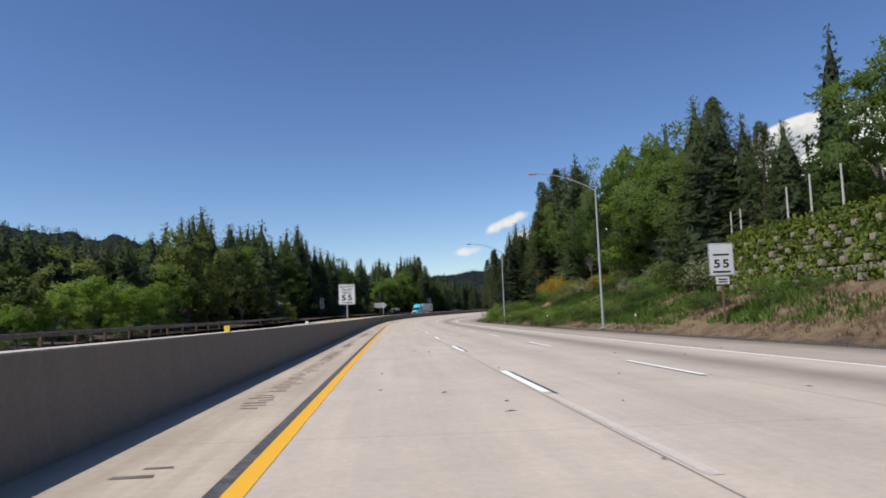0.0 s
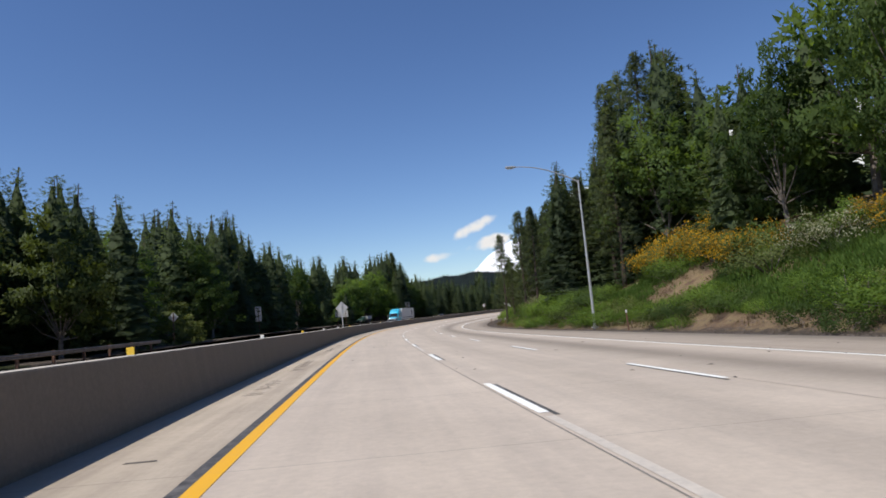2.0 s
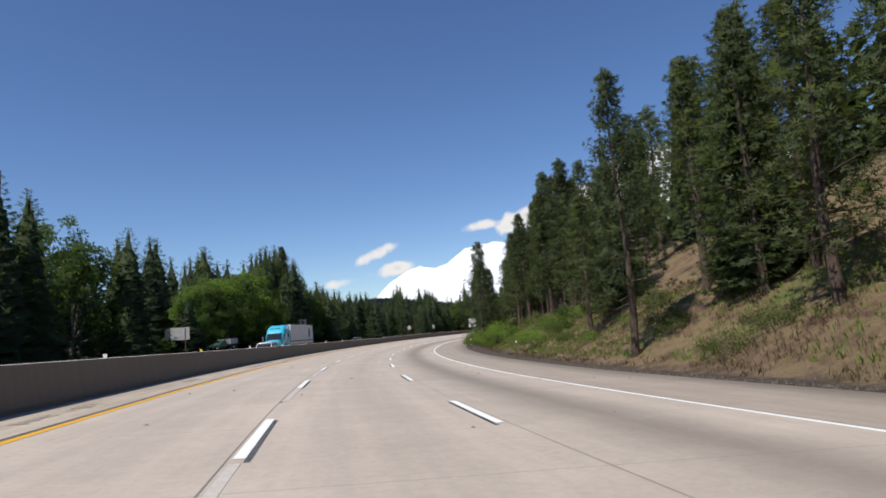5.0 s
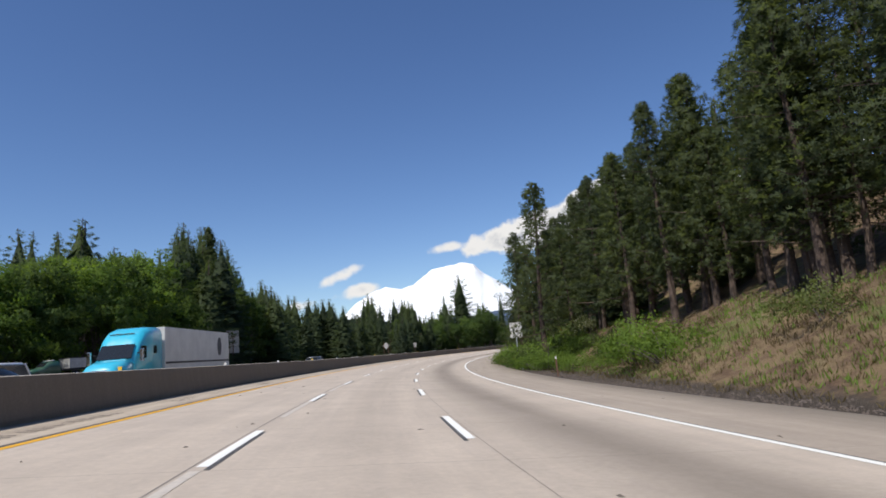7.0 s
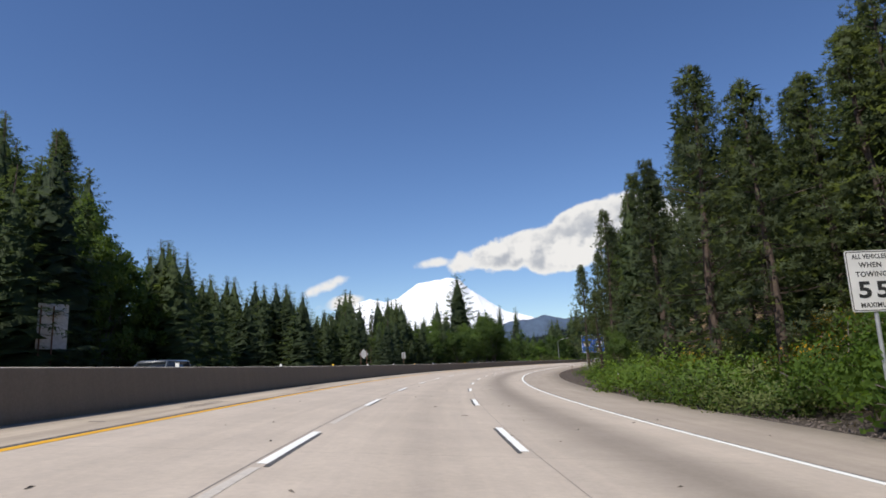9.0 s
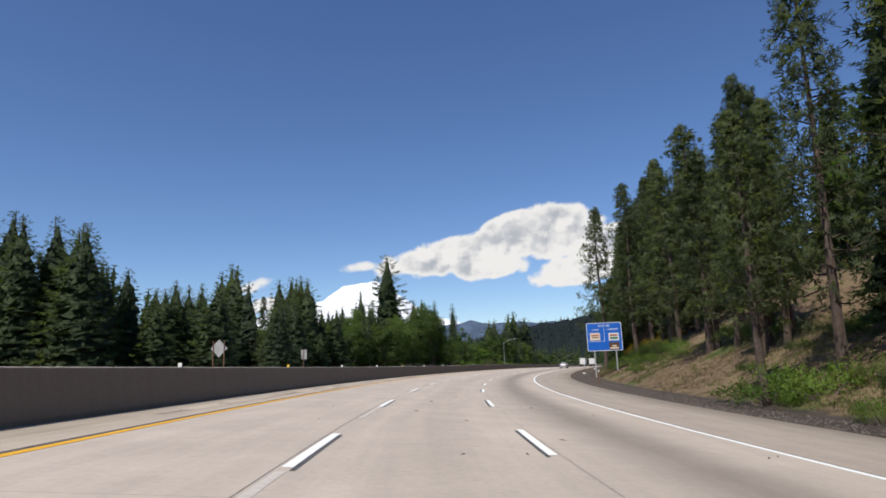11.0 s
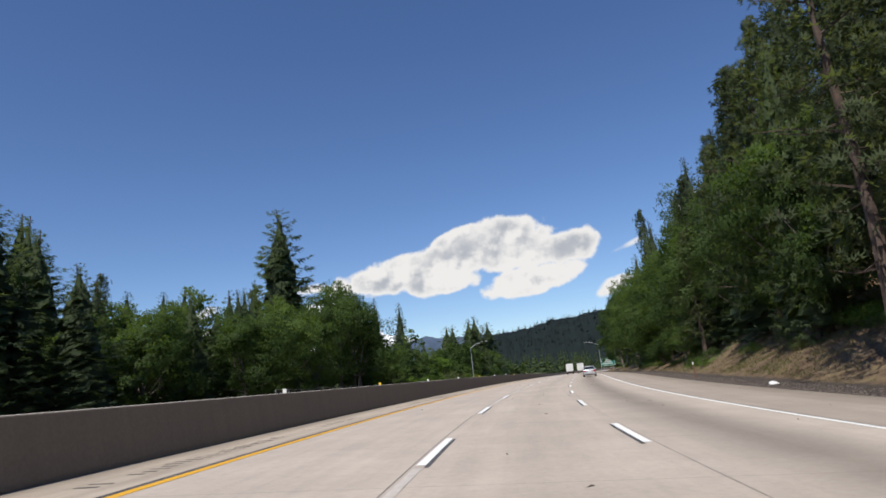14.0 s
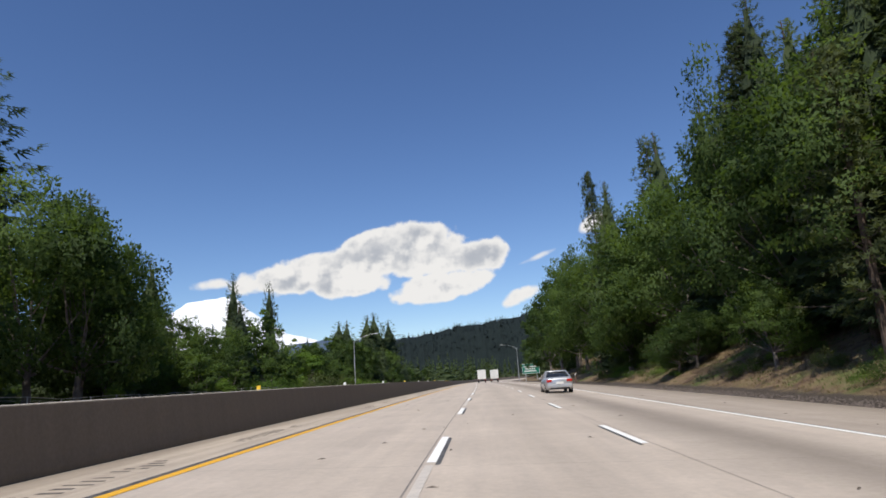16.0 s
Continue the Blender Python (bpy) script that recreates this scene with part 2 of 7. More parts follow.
# ---- surfaces of the place ----
def concrete_road(name, light, dark, dark_bands):
    m, n, b, place = material(name, 0.85, 0.0, 0.3)
    uv = n.add("ShaderNodeUVMap", uv_map="plan").outputs[0]
    q = n.add("ShaderNodeSeparateXYZ", {0: uv})
    across, run = q.outputs[0], q.outputs[1]
    stretched = n.add("ShaderNodeCombineXYZ", {0: n.math("MULTIPLY", across, 2.2), 1: n.math("MULTIPLY", run, 0.10)})
    streak = n.noise(1.0, 5.0, 0.6, stretched.outputs[0])
    col = n.mix(n.smooth(streak, 0.25, 0.75), (*dark, 1.0), (*light, 1.0))
    for at, wide, how in dark_bands:
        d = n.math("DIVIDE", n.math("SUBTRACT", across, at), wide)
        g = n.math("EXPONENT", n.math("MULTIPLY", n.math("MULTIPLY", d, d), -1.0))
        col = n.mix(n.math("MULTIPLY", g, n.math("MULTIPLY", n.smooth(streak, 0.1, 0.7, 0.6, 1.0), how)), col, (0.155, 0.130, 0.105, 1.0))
    fine = n.noise(9.0, 6.0, 0.75, place)
    col = n.mix(0.30, col, n.ramp(fine, [(0.25, (0.55, 0.55, 0.55)), (0.75, (1.25, 1.24, 1.22))]), "MULTIPLY")
    blot = n.smooth(n.noise(0.45, 6.0, 0.7, place), 0.35, 0.75, 0.92, 1.06)
    col = n.mix(1.0, col, n.add("ShaderNodeCombineXYZ", {0: blot, 1: blot, 2: blot}), "MULTIPLY")
    # joints between slabs
    cell = n.math("ABSOLUTE", n.math("SUBTRACT", n.math("FRACT", n.math("DIVIDE", run, 4.57)), 0.5))
    col = n.mix(n.math("MULTIPLY", n.math("LESS_THAN", cell, 0.0025), 0.35), col, (0.12, 0.11, 0.10, 1.0))
    n.put(b.inputs["Base Color"], col)
    bump(n, b, n.noise(60.0, 4.0, 0.7, place), 0.25, 0.01)
    return m


# the lanes' dark bands are tyre and oil stains
LANES = concrete_road("lane_concrete", (0.57, 0.485, 0.40), (0.49, 0.418, 0.35), [(9.3, 0.85, 0.62), (8.6, 1.3, 0.16), (5.6, 0.7, 0.17), (1.8, 0.6, 0.06)])
SHOULDER = concrete_road("shoulder_concrete", (0.44, 0.372, 0.305), (0.37, 0.31, 0.255), [])
# darker in a soft band along the barrier's foot
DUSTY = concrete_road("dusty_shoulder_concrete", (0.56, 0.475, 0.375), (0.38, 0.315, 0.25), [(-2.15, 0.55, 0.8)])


def paint(name, colour, wear=0.3):
    m, n, b, place = material(name, 0.6, 0.0, 0.4)
    f = n.smooth(n.noise(7.0, 7.0, 0.75, place), 0.62 - wear * 0.5, 0.8, 0.0, wear)
    n.put(b.inputs["Base Color"], n.mix(f, (*colour, 1.0), (0.36, 0.33, 0.30, 1.0)))
    bump(n, b, n.noise(50.0, 3.0, 0.7, place), 0.2, 0.005)
    return m


WHITE_PAINT = paint("white_road_paint", (0.90, 0.89, 0.84), 0.14)
YELLOW_PAINT = paint("yellow_road_paint", (0.80, 0.42, 0.02), 0.25)
WORN_PAINT = paint("worn_road_paint", (0.62, 0.555, 0.475), 0.6)
BLACK_PAINT = paint("black_contrast_paint", (0.06, 0.056, 0.05), 0.5)
SEALANT = plain("joint_sealant", (0.23, 0.205, 0.18), 0.8)


def wall_concrete():
    m, n, b, place = material("barrier_concrete", 0.9, 0.0, 0.3)
    uv = n.add("ShaderNodeUVMap", uv_map="plan").outputs[0]
    q = n.add("ShaderNodeSeparateXYZ", {0: uv})
    drip = n.noise(1.0, 5.0, 0.6, n.add("ShaderNodeCombineXYZ", {0: n.math("MULTIPLY", q.outputs[0], 0.5), 1: n.math("MULTIPLY", q.outputs[1], 2.0)}).outputs[0])
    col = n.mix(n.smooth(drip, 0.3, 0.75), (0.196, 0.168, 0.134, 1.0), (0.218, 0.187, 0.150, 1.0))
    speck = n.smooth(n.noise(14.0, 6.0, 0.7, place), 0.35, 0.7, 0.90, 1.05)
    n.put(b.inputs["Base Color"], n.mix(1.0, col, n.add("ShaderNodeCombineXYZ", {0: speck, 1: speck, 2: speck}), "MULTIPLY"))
    bump(n, b, n.noise(30.0, 5.0, 0.7, place), 0.4, 0.01)
    return m


WALL = wall_concrete()
# Same concrete as WALL; the paler colour paints in sunlight on the top.
WALL_TOP = plain("sunlit_concrete_top", (0.50, 0.45, 0.38), 0.9, 0.0, 0.15, 2.0)


def ground_cover(name):
    """Soil with dry and green grass; gravel by the paving."""
    m, n, b, place = material(name, 0.95, 0.0, 0.15)
    uv = n.add("ShaderNodeUVMap", uv_map="plan").outputs[0]
    q = n.add("ShaderNodeSeparateXYZ", {0: uv})
    big = n.noise(0.12, 4.0, 0.6, place)
    mid = n.noise(0.9, 6.0, 0.7, place)
    fine = n.noise(8.0, 6.0, 0.8, place)
    soil = n.mix(n.smooth(mid, 0.3, 0.7), (0.125, 0.082, 0.055, 1.0), (0.235, 0.160, 0.105, 1.0))
    straw = n.mix(n.smooth(fine, 0.3, 0.7), (0.17, 0.125, 0.07, 1.0), (0.28, 0.21, 0.12, 1.0))
    green = n.mix(n.smooth(fine, 0.3, 0.7), (0.045, 0.085, 0.018, 1.0), (0.13, 0.20, 0.045, 1.0))
    cover = n.mix(n.smooth(n.math("ADD", mid, n.math("MULTIPLY", big, 0.5)), 0.62, 0.86), soil, straw)
    cover = n.mix(n.smooth(n.math("ADD", big, n.math("MULTIPLY", mid, 0.4)), 0.75, 0.93), cover, green)
    gravel = n.mix(n.smooth(n.noise(22.0, 5.0, 0.8, place), 0.35, 0.65), (0.045, 0.037, 0.031, 1.0), (0.125, 0.102, 0.084, 1.0))
    edge = n.smooth(n.math("SUBTRACT", n.math("MULTIPLY_ADD", n.math("SUBTRACT", mid, 0.5), 2.2, q.outputs[0]), n.smooth(q.outputs[1], 110.0, 240.0, 0.0, 1.9)), 16.9, 17.8)
    n.put(b.inputs["Base Color"], n.mix(edge, gravel, cover))
    bump(n, b, n.math("ADD", fine, n.noise(2.2, 5.0, 0.7, place)), 0.8, 0.12)
    return m


GROUND = ground_cover("verge_soil")


def wood_floor(name, dark, light):
    m, n, b, place = material(name, 0.95, 0.0, 0.1)
    a = n.noise(0.05, 6.0, 0.7, place)
    c = n.noise(0.35, 8.0, 0.8, place)
    n.put(b.inputs["Base Color"], n.mix(n.smooth(n.math("MULTIPLY_ADD", c, 0.6, n.math("MULTIPLY", a, 0.5)), 0.35, 0.75), (*dark, 1.0), (*light, 1.0)))
    bump(n, b, c, 1.0, 1.5)
    return m


FLOOR = wood_floor("forest_floor", (0.022, 0.03, 0.014), (0.07, 0.08, 0.03))
# the hills' blue-green cast is aerial haze mixed into the colours
FAR_WOOD = wood_floor("haze_tinted_forest", (0.009, 0.014, 0.014), (0.020, 0.028, 0.026))

# ---- ground ----
SLOPE_S = [-150, 0, 30, 60, 90, 120, 160, 200, 240, 280, 320, 360, 420, 500, 600, 1100]
SLOPE_FOOT = [17.0, 17.0, 16.8, 16.6, 16.6, 16.8, 17.6, 18.0, 18.2, 18.6, 19.0, 19.0, 18.5, 18.5, 18.5, 18.5]
SLOPE_STEEP = [0.45, 0.48, 0.46, 0.38, 0.42, 0.48, 0.52, 0.50, 0.45, 0.45, 0.46, 0.48, 0.48, 0.4, 0.3, 0.3]
SLOPE_TOP = [14, 14, 14, 16, 18, 20, 26, 28, 26, 26, 26, 26, 26, 26, 20, 20]


def plan_uv(me, us, ss):
    layer = me.uv_layers.new(name="plan")
    idx = np.empty(len(me.loops), int)
    me.loops.foreach_get("vertex_index", idx)
    layer.data.foreach_set("uv", np.stack([us[idx], ss[idx]], 1).ravel().astype(np.float32))


def band(name, s, us, hs, mat, smooth=True):
    me = strip(name, s, us, hs, mat, smooth)
    plan_uv(me, np.tile(np.asarray(us, float), len(s)), np.repeat(np.asarray(s, float), len(us)))
    return me


def ground_sheet():
    core_x, core_y = np.arange(-220, 420, 4.0), np.arange(-140, 780, 4.0)
    far = np.array([12, 30, 60, 110, 200, 350, 600, 1000, 1700, 2800, 4600.0])
    xs = np.concatenate([core_x[0] - far[::-1], core_x, core_x[-1] + far])
    ys = np.concatenate([core_y[0] - far[::-1], core_y, core_y[-1] + far])
    p = np.stack(np.meshgrid(xs, ys), -1).reshape(-1, 2)
    s, u = along(p)
    z = road(s, u)[:, 2] + verge(s, np.clip(u, -160, 160))
    inside = (u > EDGE_LEFT - 6) & (u < 58)
    z = np.where(inside, np.minimum(z - 0.6, road(s, 0)[:, 2] - 0.9 + np.clip(u - 24, 0, 30) * 0.12), z)
    z = np.where((u > 58) | (u < EDGE_LEFT - 40), z - 0.35, z)
    me = mesh("ground", np.column_stack([p, z]), grid_faces(len(ys), len(xs)), FLOOR, True)
    return tagged(new("ground", me), "dark forest floor of earth and needles under the trees", "ground", kind="structure")


ground_sheet()


def verge_band(name, us, label):
    s = np.arange(-120, 900, 1.5)
    us = np.asarray(us, float)
    p = ground_at(s[:, None], us[None, :])
    me = mesh(name, p.reshape(-1, 3), grid_faces(len(s), len(us))[:, ::-1], GROUND, True)
    plan_uv(me, np.tile(us, len(s)), np.repeat(s, len(us)))
    return tagged(new(name, me), label, "verge", kind="structure")


verge_band("verge_bank", np.concatenate([[15.6, 16.0, 16.6, 17.2, 17.8], np.arange(18.4, 40, 0.9), np.arange(40, 66, 2.5)]), "brown soil bank with dry and green grass beside the highway")
verge_band("verge_far_side", np.concatenate([np.arange(-60, -26, 3.0), np.arange(-26, EDGE_LEFT + 0.1, 1.2)]), "rough grassy verge beyond the opposite carriageway")

S_ALL = np.arange(-120, 900, 2.0)


def setting(name, me, label, category):
    return tagged(new(name, me), label, category, kind="structure")


setting("road", band("road", S_ALL, [-0.20, 0.0, 1.8, 3.66, 5.5, 7.32, 9.4, 11.5], np.zeros(8), LANES), "pale grey concrete highway lanes with darker tyre tracks", "road")
setting("shoulder_right", band("shoulder_right", S_ALL, [11.5, 13.5, EDGE, EDGE + 0.05], [0, 0, 0, -0.2], SHOULDER), "concrete shoulder beside the white edge line", "road shoulder")
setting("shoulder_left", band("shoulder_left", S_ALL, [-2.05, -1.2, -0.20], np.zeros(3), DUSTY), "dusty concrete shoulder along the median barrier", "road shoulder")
setting("road_opposite", band("road_opposite", S_ALL, [EDGE_LEFT - 0.05, EDGE_LEFT, -14, -10, -6, -2.62], [-0.8, -0.6, -0.7, -0.7, -0.5, 0], SHOULDER), "concrete carriageway beyond the median barrier", "road")
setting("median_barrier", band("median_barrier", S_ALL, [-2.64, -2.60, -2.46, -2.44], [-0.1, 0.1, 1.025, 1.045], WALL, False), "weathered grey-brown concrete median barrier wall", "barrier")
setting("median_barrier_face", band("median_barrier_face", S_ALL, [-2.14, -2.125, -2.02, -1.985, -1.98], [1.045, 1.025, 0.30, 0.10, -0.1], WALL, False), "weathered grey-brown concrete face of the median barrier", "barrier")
setting("median_barrier_top", band("median_barrier_top", S_ALL, [-2.44, -2.14], [1.045, 1.045], WALL_TOP, False), "pale top of the median barrier, sunlight painted into its concrete", "barrier")

# lane markings, a few millimetres proud
setting("yellow_line", band("yellow_line", S_ALL, [-0.09, 0.085], [0.005, 0.005], YELLOW_PAINT), "solid yellow edge line painted on concrete", "road marking")
setting("black_line", band("black_line", S_ALL, [-0.225, -0.092], [0.004, 0.004], BLACK_PAINT), "black contrast stripe beside the yellow line", "road marking")
setting("white_line", band("white_line", S_ALL, [WHITE - 0.08, WHITE + 0.08], [0.005, 0.005], WHITE_PAINT), "solid white edge line painted on concrete", "road marking")
setting("black_line", band("black_line", S_ALL, [WHITE + 0.083, WHITE + 0.135], [0.004, 0.004], BLACK_PAINT), "thin black contrast stripe beside the white line", "road marking")
for at, half in ((DASH_1 - 0.13, 0.012), (DASH_2 + 0.13, 0.006)):
    setting("joint", band("joint", S_ALL, [at - half, at + half], [0.003, 0.003], SEALANT), "dark sealed joint between concrete lanes", "road joint")
DASH_STEP, DASH_LONG = 12.19, 4.05
for lane, first, at in (("D1", -2.05, DASH_1), ("D2", -0.15, DASH_2)):
    side = 1 if lane == "D1" else -1
    for k in range(-2, 50):
        a = first + k * DASH_STEP
        ss = np.linspace(a, a + DASH_LONG, 4)
        setting("lane_dash", band("lane_dash", ss, [at - 0.075, at + 0.075], [0.006, 0.006], WHITE_PAINT), "white painted lane dash on concrete", "road marking")
        if lane == "D1" and k % 4 != 2:
            worn = np.linspace(a - 4.4 - k % 3, a - 0.3, 4)
            setting("worn_dash", band("worn_dash", worn, [at - 0.07, at + 0.06], [0.0045, 0.0045], WORN_PAINT), "faint worn trace of an old lane dash", "road marking")
        lo, hi = sorted((at + side * 0.076, at + side * 0.15))
        setting("dash_shadow_stripe", band("dash_shadow_stripe", ss - 0.25, [lo, hi], [0.005, 0.005], BLACK_PAINT), "black contrast stripe beside a lane dash", "road marking")


# ---- distance ----
def distant(name, label, mat, centre, radius, deep, turns, rises, step, seed, rough, base=-60.0):
    """A far ridge: its skyline rises by so many degrees over the turns given, seen from the middle of the road."""
    a = np.arange(turns[0], turns[-1] + 1e-6, step)
    e = np.interp(a, turns, rises)
    rs = np.linspace(0, 1, 14)
    v = []
    for i, r in enumerate(rs):
        # rises from its foot to the crest, then falls behind
        k = np.sin(min(r / 0.62, 1.0) * math.pi / 2) if r <= 0.62 else 1 - (r - 0.62) * 1.2
        dist = radius + (r - 0.62) * deep
        crest = radius * np.tan(np.radians(e))
        q = np.stack([a * 40, np.full_like(a, r * 60)], -1)
        h = base + (crest - base) * k + (hump(q, seed, 37.0) * 0.6 + hump(q, seed + 1, 11.0) * 0.4) * rough * (1.0 if 0 < i < 9 else 0.25)
        v.append(np.stack([centre[0] + dist * np.sin(np.radians(a)), centre[1] + dist * np.cos(np.radians(a)), h + centre[2]], -1))
    v = np.concatenate(v)
    me = mesh(name, v, grid_faces(len(rs), len(a))[:, ::-1], mat, True)
    return tagged(new(name, me), label, "mountain" if "snow" in label else "hill", kind="structure")


def snow():
    m, n, b, place = material("mountain_snow", 0.7, 0.0, 0.2)
    q = n.add("ShaderNodeSeparateXYZ", {0: place})
    stretched = n.add("ShaderNodeVectorMath", {0: place, 1: (0.011, 0.011, 0.0035)}, operation="MULTIPLY").outputs[0]
    f = n.noise(1.0, 8.0, 0.7, stretched, 0.6)
    low = n.smooth(q.outputs[2], 150.0, 480.0, 0.10, -0.08)
    rock = n.smooth(n.math("ADD", f, low), 0.66, 0.76)
    n.put(b.inputs["Base Color"], n.mix(rock, (0.95, 0.96, 0.97, 1.0), (0.20, 0.21, 0.25, 1.0)))
    bump(n, b, f, 0.7, 25.0)
    return m


MIDDLE = (56.0, 250.0, 0.0)
distant("snow_mountain", "snow-covered volcanic mountain with thin streaks of bare rock", snow(), MIDDLE, 4300.0, 900.0,
        [7, 9, 10.0, 10.7, 11.8, 13.2, 14.7, 16.3, 17.4, 18.3, 19.2, 20.7, 22.1, 23.2, 24.1, 25.4, 27.3, 29.5, 33, 40], [0.6, 2.2, 3.2, 3.7, 4.75, 5.6, 6.15, 5.8, 6.15, 6.85, 7.4, 7.7, 7.85, 7.6, 6.7, 5.8, 4.6, 3.95, 2.6, 1.0], 0.08, 11, 7.0)
# the ridge's blue is distance haze painted into the wood colour
distant("blue_ridge", "far wooded ridge, its blue a painted distance haze", plain("haze_tinted_wood", (0.06, 0.09, 0.14), 0.9, 0.0, 0.2, 0.02), MIDDLE, 3600.0, 500.0,
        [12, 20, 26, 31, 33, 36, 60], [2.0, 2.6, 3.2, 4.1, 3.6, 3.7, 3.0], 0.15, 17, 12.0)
HILLS = []
HILLS.append(distant("wooded_hill", "dark green wooded hill rising behind the highway", FAR_WOOD, MIDDLE, 1900.0, 700.0,
        [28, 33, 34, 37.3, 40.1, 43.2, 46, 49.5, 56, 66, 80, 110], [1.8, 2.6, 2.95, 3.45, 3.85, 4.2, 4.5, 5.2, 6.1, 7.0, 7.5, 7.5], 0.1, 21, 9.0))
HILLS.append(distant("wooded_hill", "dark green wooded hill far behind the trees", FAR_WOOD, (0.0, 0.0, 0.0), 1500.0, 700.0,
        [-120, -80, -50, -36, -30.7, -28.6, -26, -25, -22.7, -21, -17.5, -10, 0, 8], [5.4, 6.4, 7.4, 7.3, 7.1, 6.7, 6.75, 6.4, 6.6, 6.1, 5.6, 3.9, 2.6, 1.6], 0.1, 31, 8.0))
HILLS.append(distant("wooded_hill", "low dark wooded ridge in front of the mountain", FAR_WOOD, MIDDLE, 2800.0, 500.0,
        [-6, 2, 4.5, 6, 8.5, 10, 12.5, 15, 18, 22, 26], [2.4, 2.8, 3.0, 3.15, 3.3, 3.45, 3.3, 2.8, 2.3, 1.9, 1.2], 0.1, 41, 8.0))


# ---- trees ----
BARK = plain("bark", (0.088, 0.062, 0.048), 0.9, 0.0, 0.35, 3.0)
PALE_BARK = plain("grey_bark", (0.16, 0.135, 0.115), 0.9, 0.0, 0.3, 3.0)
FIR = foliage("fir_needles", (0.054, 0.079, 0.047), (0.102, 0.140, 0.061), 0.56)
PINE = foliage("pine_needles", (0.064, 0.086, 0.050), (0.118, 0.150, 0.066), 0.56)
BROAD = foliage("broad_leaves", (0.056, 0.096, 0.028), (0.118, 0.182, 0.050), 0.55)
BRIGHT = foliage("young_leaves", (0.085, 0.155, 0.028), (0.200, 0.305, 0.060), 0.55)
BROOM = foliage("broom_flowers", (0.30, 0.17, 0.010), (0.62, 0.36, 0.012), 0.3)
PALE = foliage("pale_blossom", (0.16, 0.17, 0.10), (0.40, 0.40, 0.28), 0.3)
OLIVE = foliage("olive_leaves", (0.061, 0.085, 0.024), (0.183, 0.220, 0.071), 0.4)


def kites(at, way, length, width, rng, droop=0.0, level=0.0):
    """Pointed leaf sprays: base, two sides and tip for each."""
    n = len(at)
    way = way / np.maximum(np.linalg.norm(way, axis=1, keepdims=True), 1e-6)
    side = np.cross(way, rng.normal(size=(n, 3)) * (1 - level) + np.array([0, 0, 1.6]) * level)
    side /= np.maximum(np.linalg.norm(side, axis=1, keepdims=True), 1e-6)
    length, width = np.asarray(length).reshape(-1, 1), np.asarray(width).reshape(-1, 1)
    tip = at + way * length
    tip[:, 2] -= droop * length[:, 0]
    mid = at + way * length * 0.45
    v = np.stack([at, mid + side * width * 0.5, tip, mid - side * width * 0.5], 1).reshape(-1, 3)
    f = np.arange(n * 4).reshape(-1, 4)
    return v, f


def fans(at, way, length, rng, droop=0.0, level=0.0):
    """Needle sprays: three narrow pointed blades from one base each."""
    n = len(at)
    way = way / np.maximum(np.linalg.norm(way, axis=1, keepdims=True), 1e-6)
    side = np.cross(way, rng.normal(size=(n, 3)) * (1 - level) + np.array([0, 0, 1.6]) * level)
    side /= np.maximum(np.linalg.norm(side, axis=1, keepdims=True), 1e-6)
    ln = np.asarray(length).reshape(-1, 1)
    out = []
    for k, turn in enumerate((-0.55, 0.02, 0.5)):
        d = way * math.cos(turn) + side * math.sin(turn)
        w = np.cross(d, np.cross(way, side)) * ln * 0.10
        tip = at + d * ln * (1.0 if k == 1 else 0.82)
        tip[:, 2] -= droop * ln[:, 0]
        mid = at + d * ln * 0.30
        out.append(np.stack([mid - w, mid + w, tip], 1))
    v = np.stack(out, 1)
    return v.reshape(-1, 3)


def leafy(name, v, mat, out, soft=0.6, sides=4):
    """Leaf sprays as one mesh; each faces outwards and takes part of its shading from the crown's round form."""
    q = v.reshape(-1, sides, 3)
    n = np.cross(q[:, 1] - q[:, -1], q[:, 2] - q[:, 0])
    n /= np.maximum(np.linalg.norm(n, axis=1, keepdims=True), 1e-9)
    out = out / np.maximum(np.linalg.norm(out, axis=1, keepdims=True), 1e-9)
    turn = (n * out).sum(1) < 0
    f = np.arange(len(v)).reshape(-1, sides)
    f[turn] = f[turn][:, ::-1]
    n[turn] *= -1
    me = mesh(name, v, f, mat, True)
    k = n * (1 - soft) + out * soft
    k /= np.maximum(np.linalg.norm(k, axis=1, keepdims=True), 1e-9)
    me.normals_split_custom_set_from_vertices(np.repeat(k, sides, 0).tolist())
    return me


def tree(name, trunk_bm, trunk_mat, v, out, leaf_mat, label, category, sides=4, soft=0.6):
    ob = empty(name, Matrix(), label, category)
    part("trunk", trunk_bm, trunk_mat, ob)
    part("crown", leafy("crown", v, leaf_mat, out, soft, sides), None, ob)
    return ob


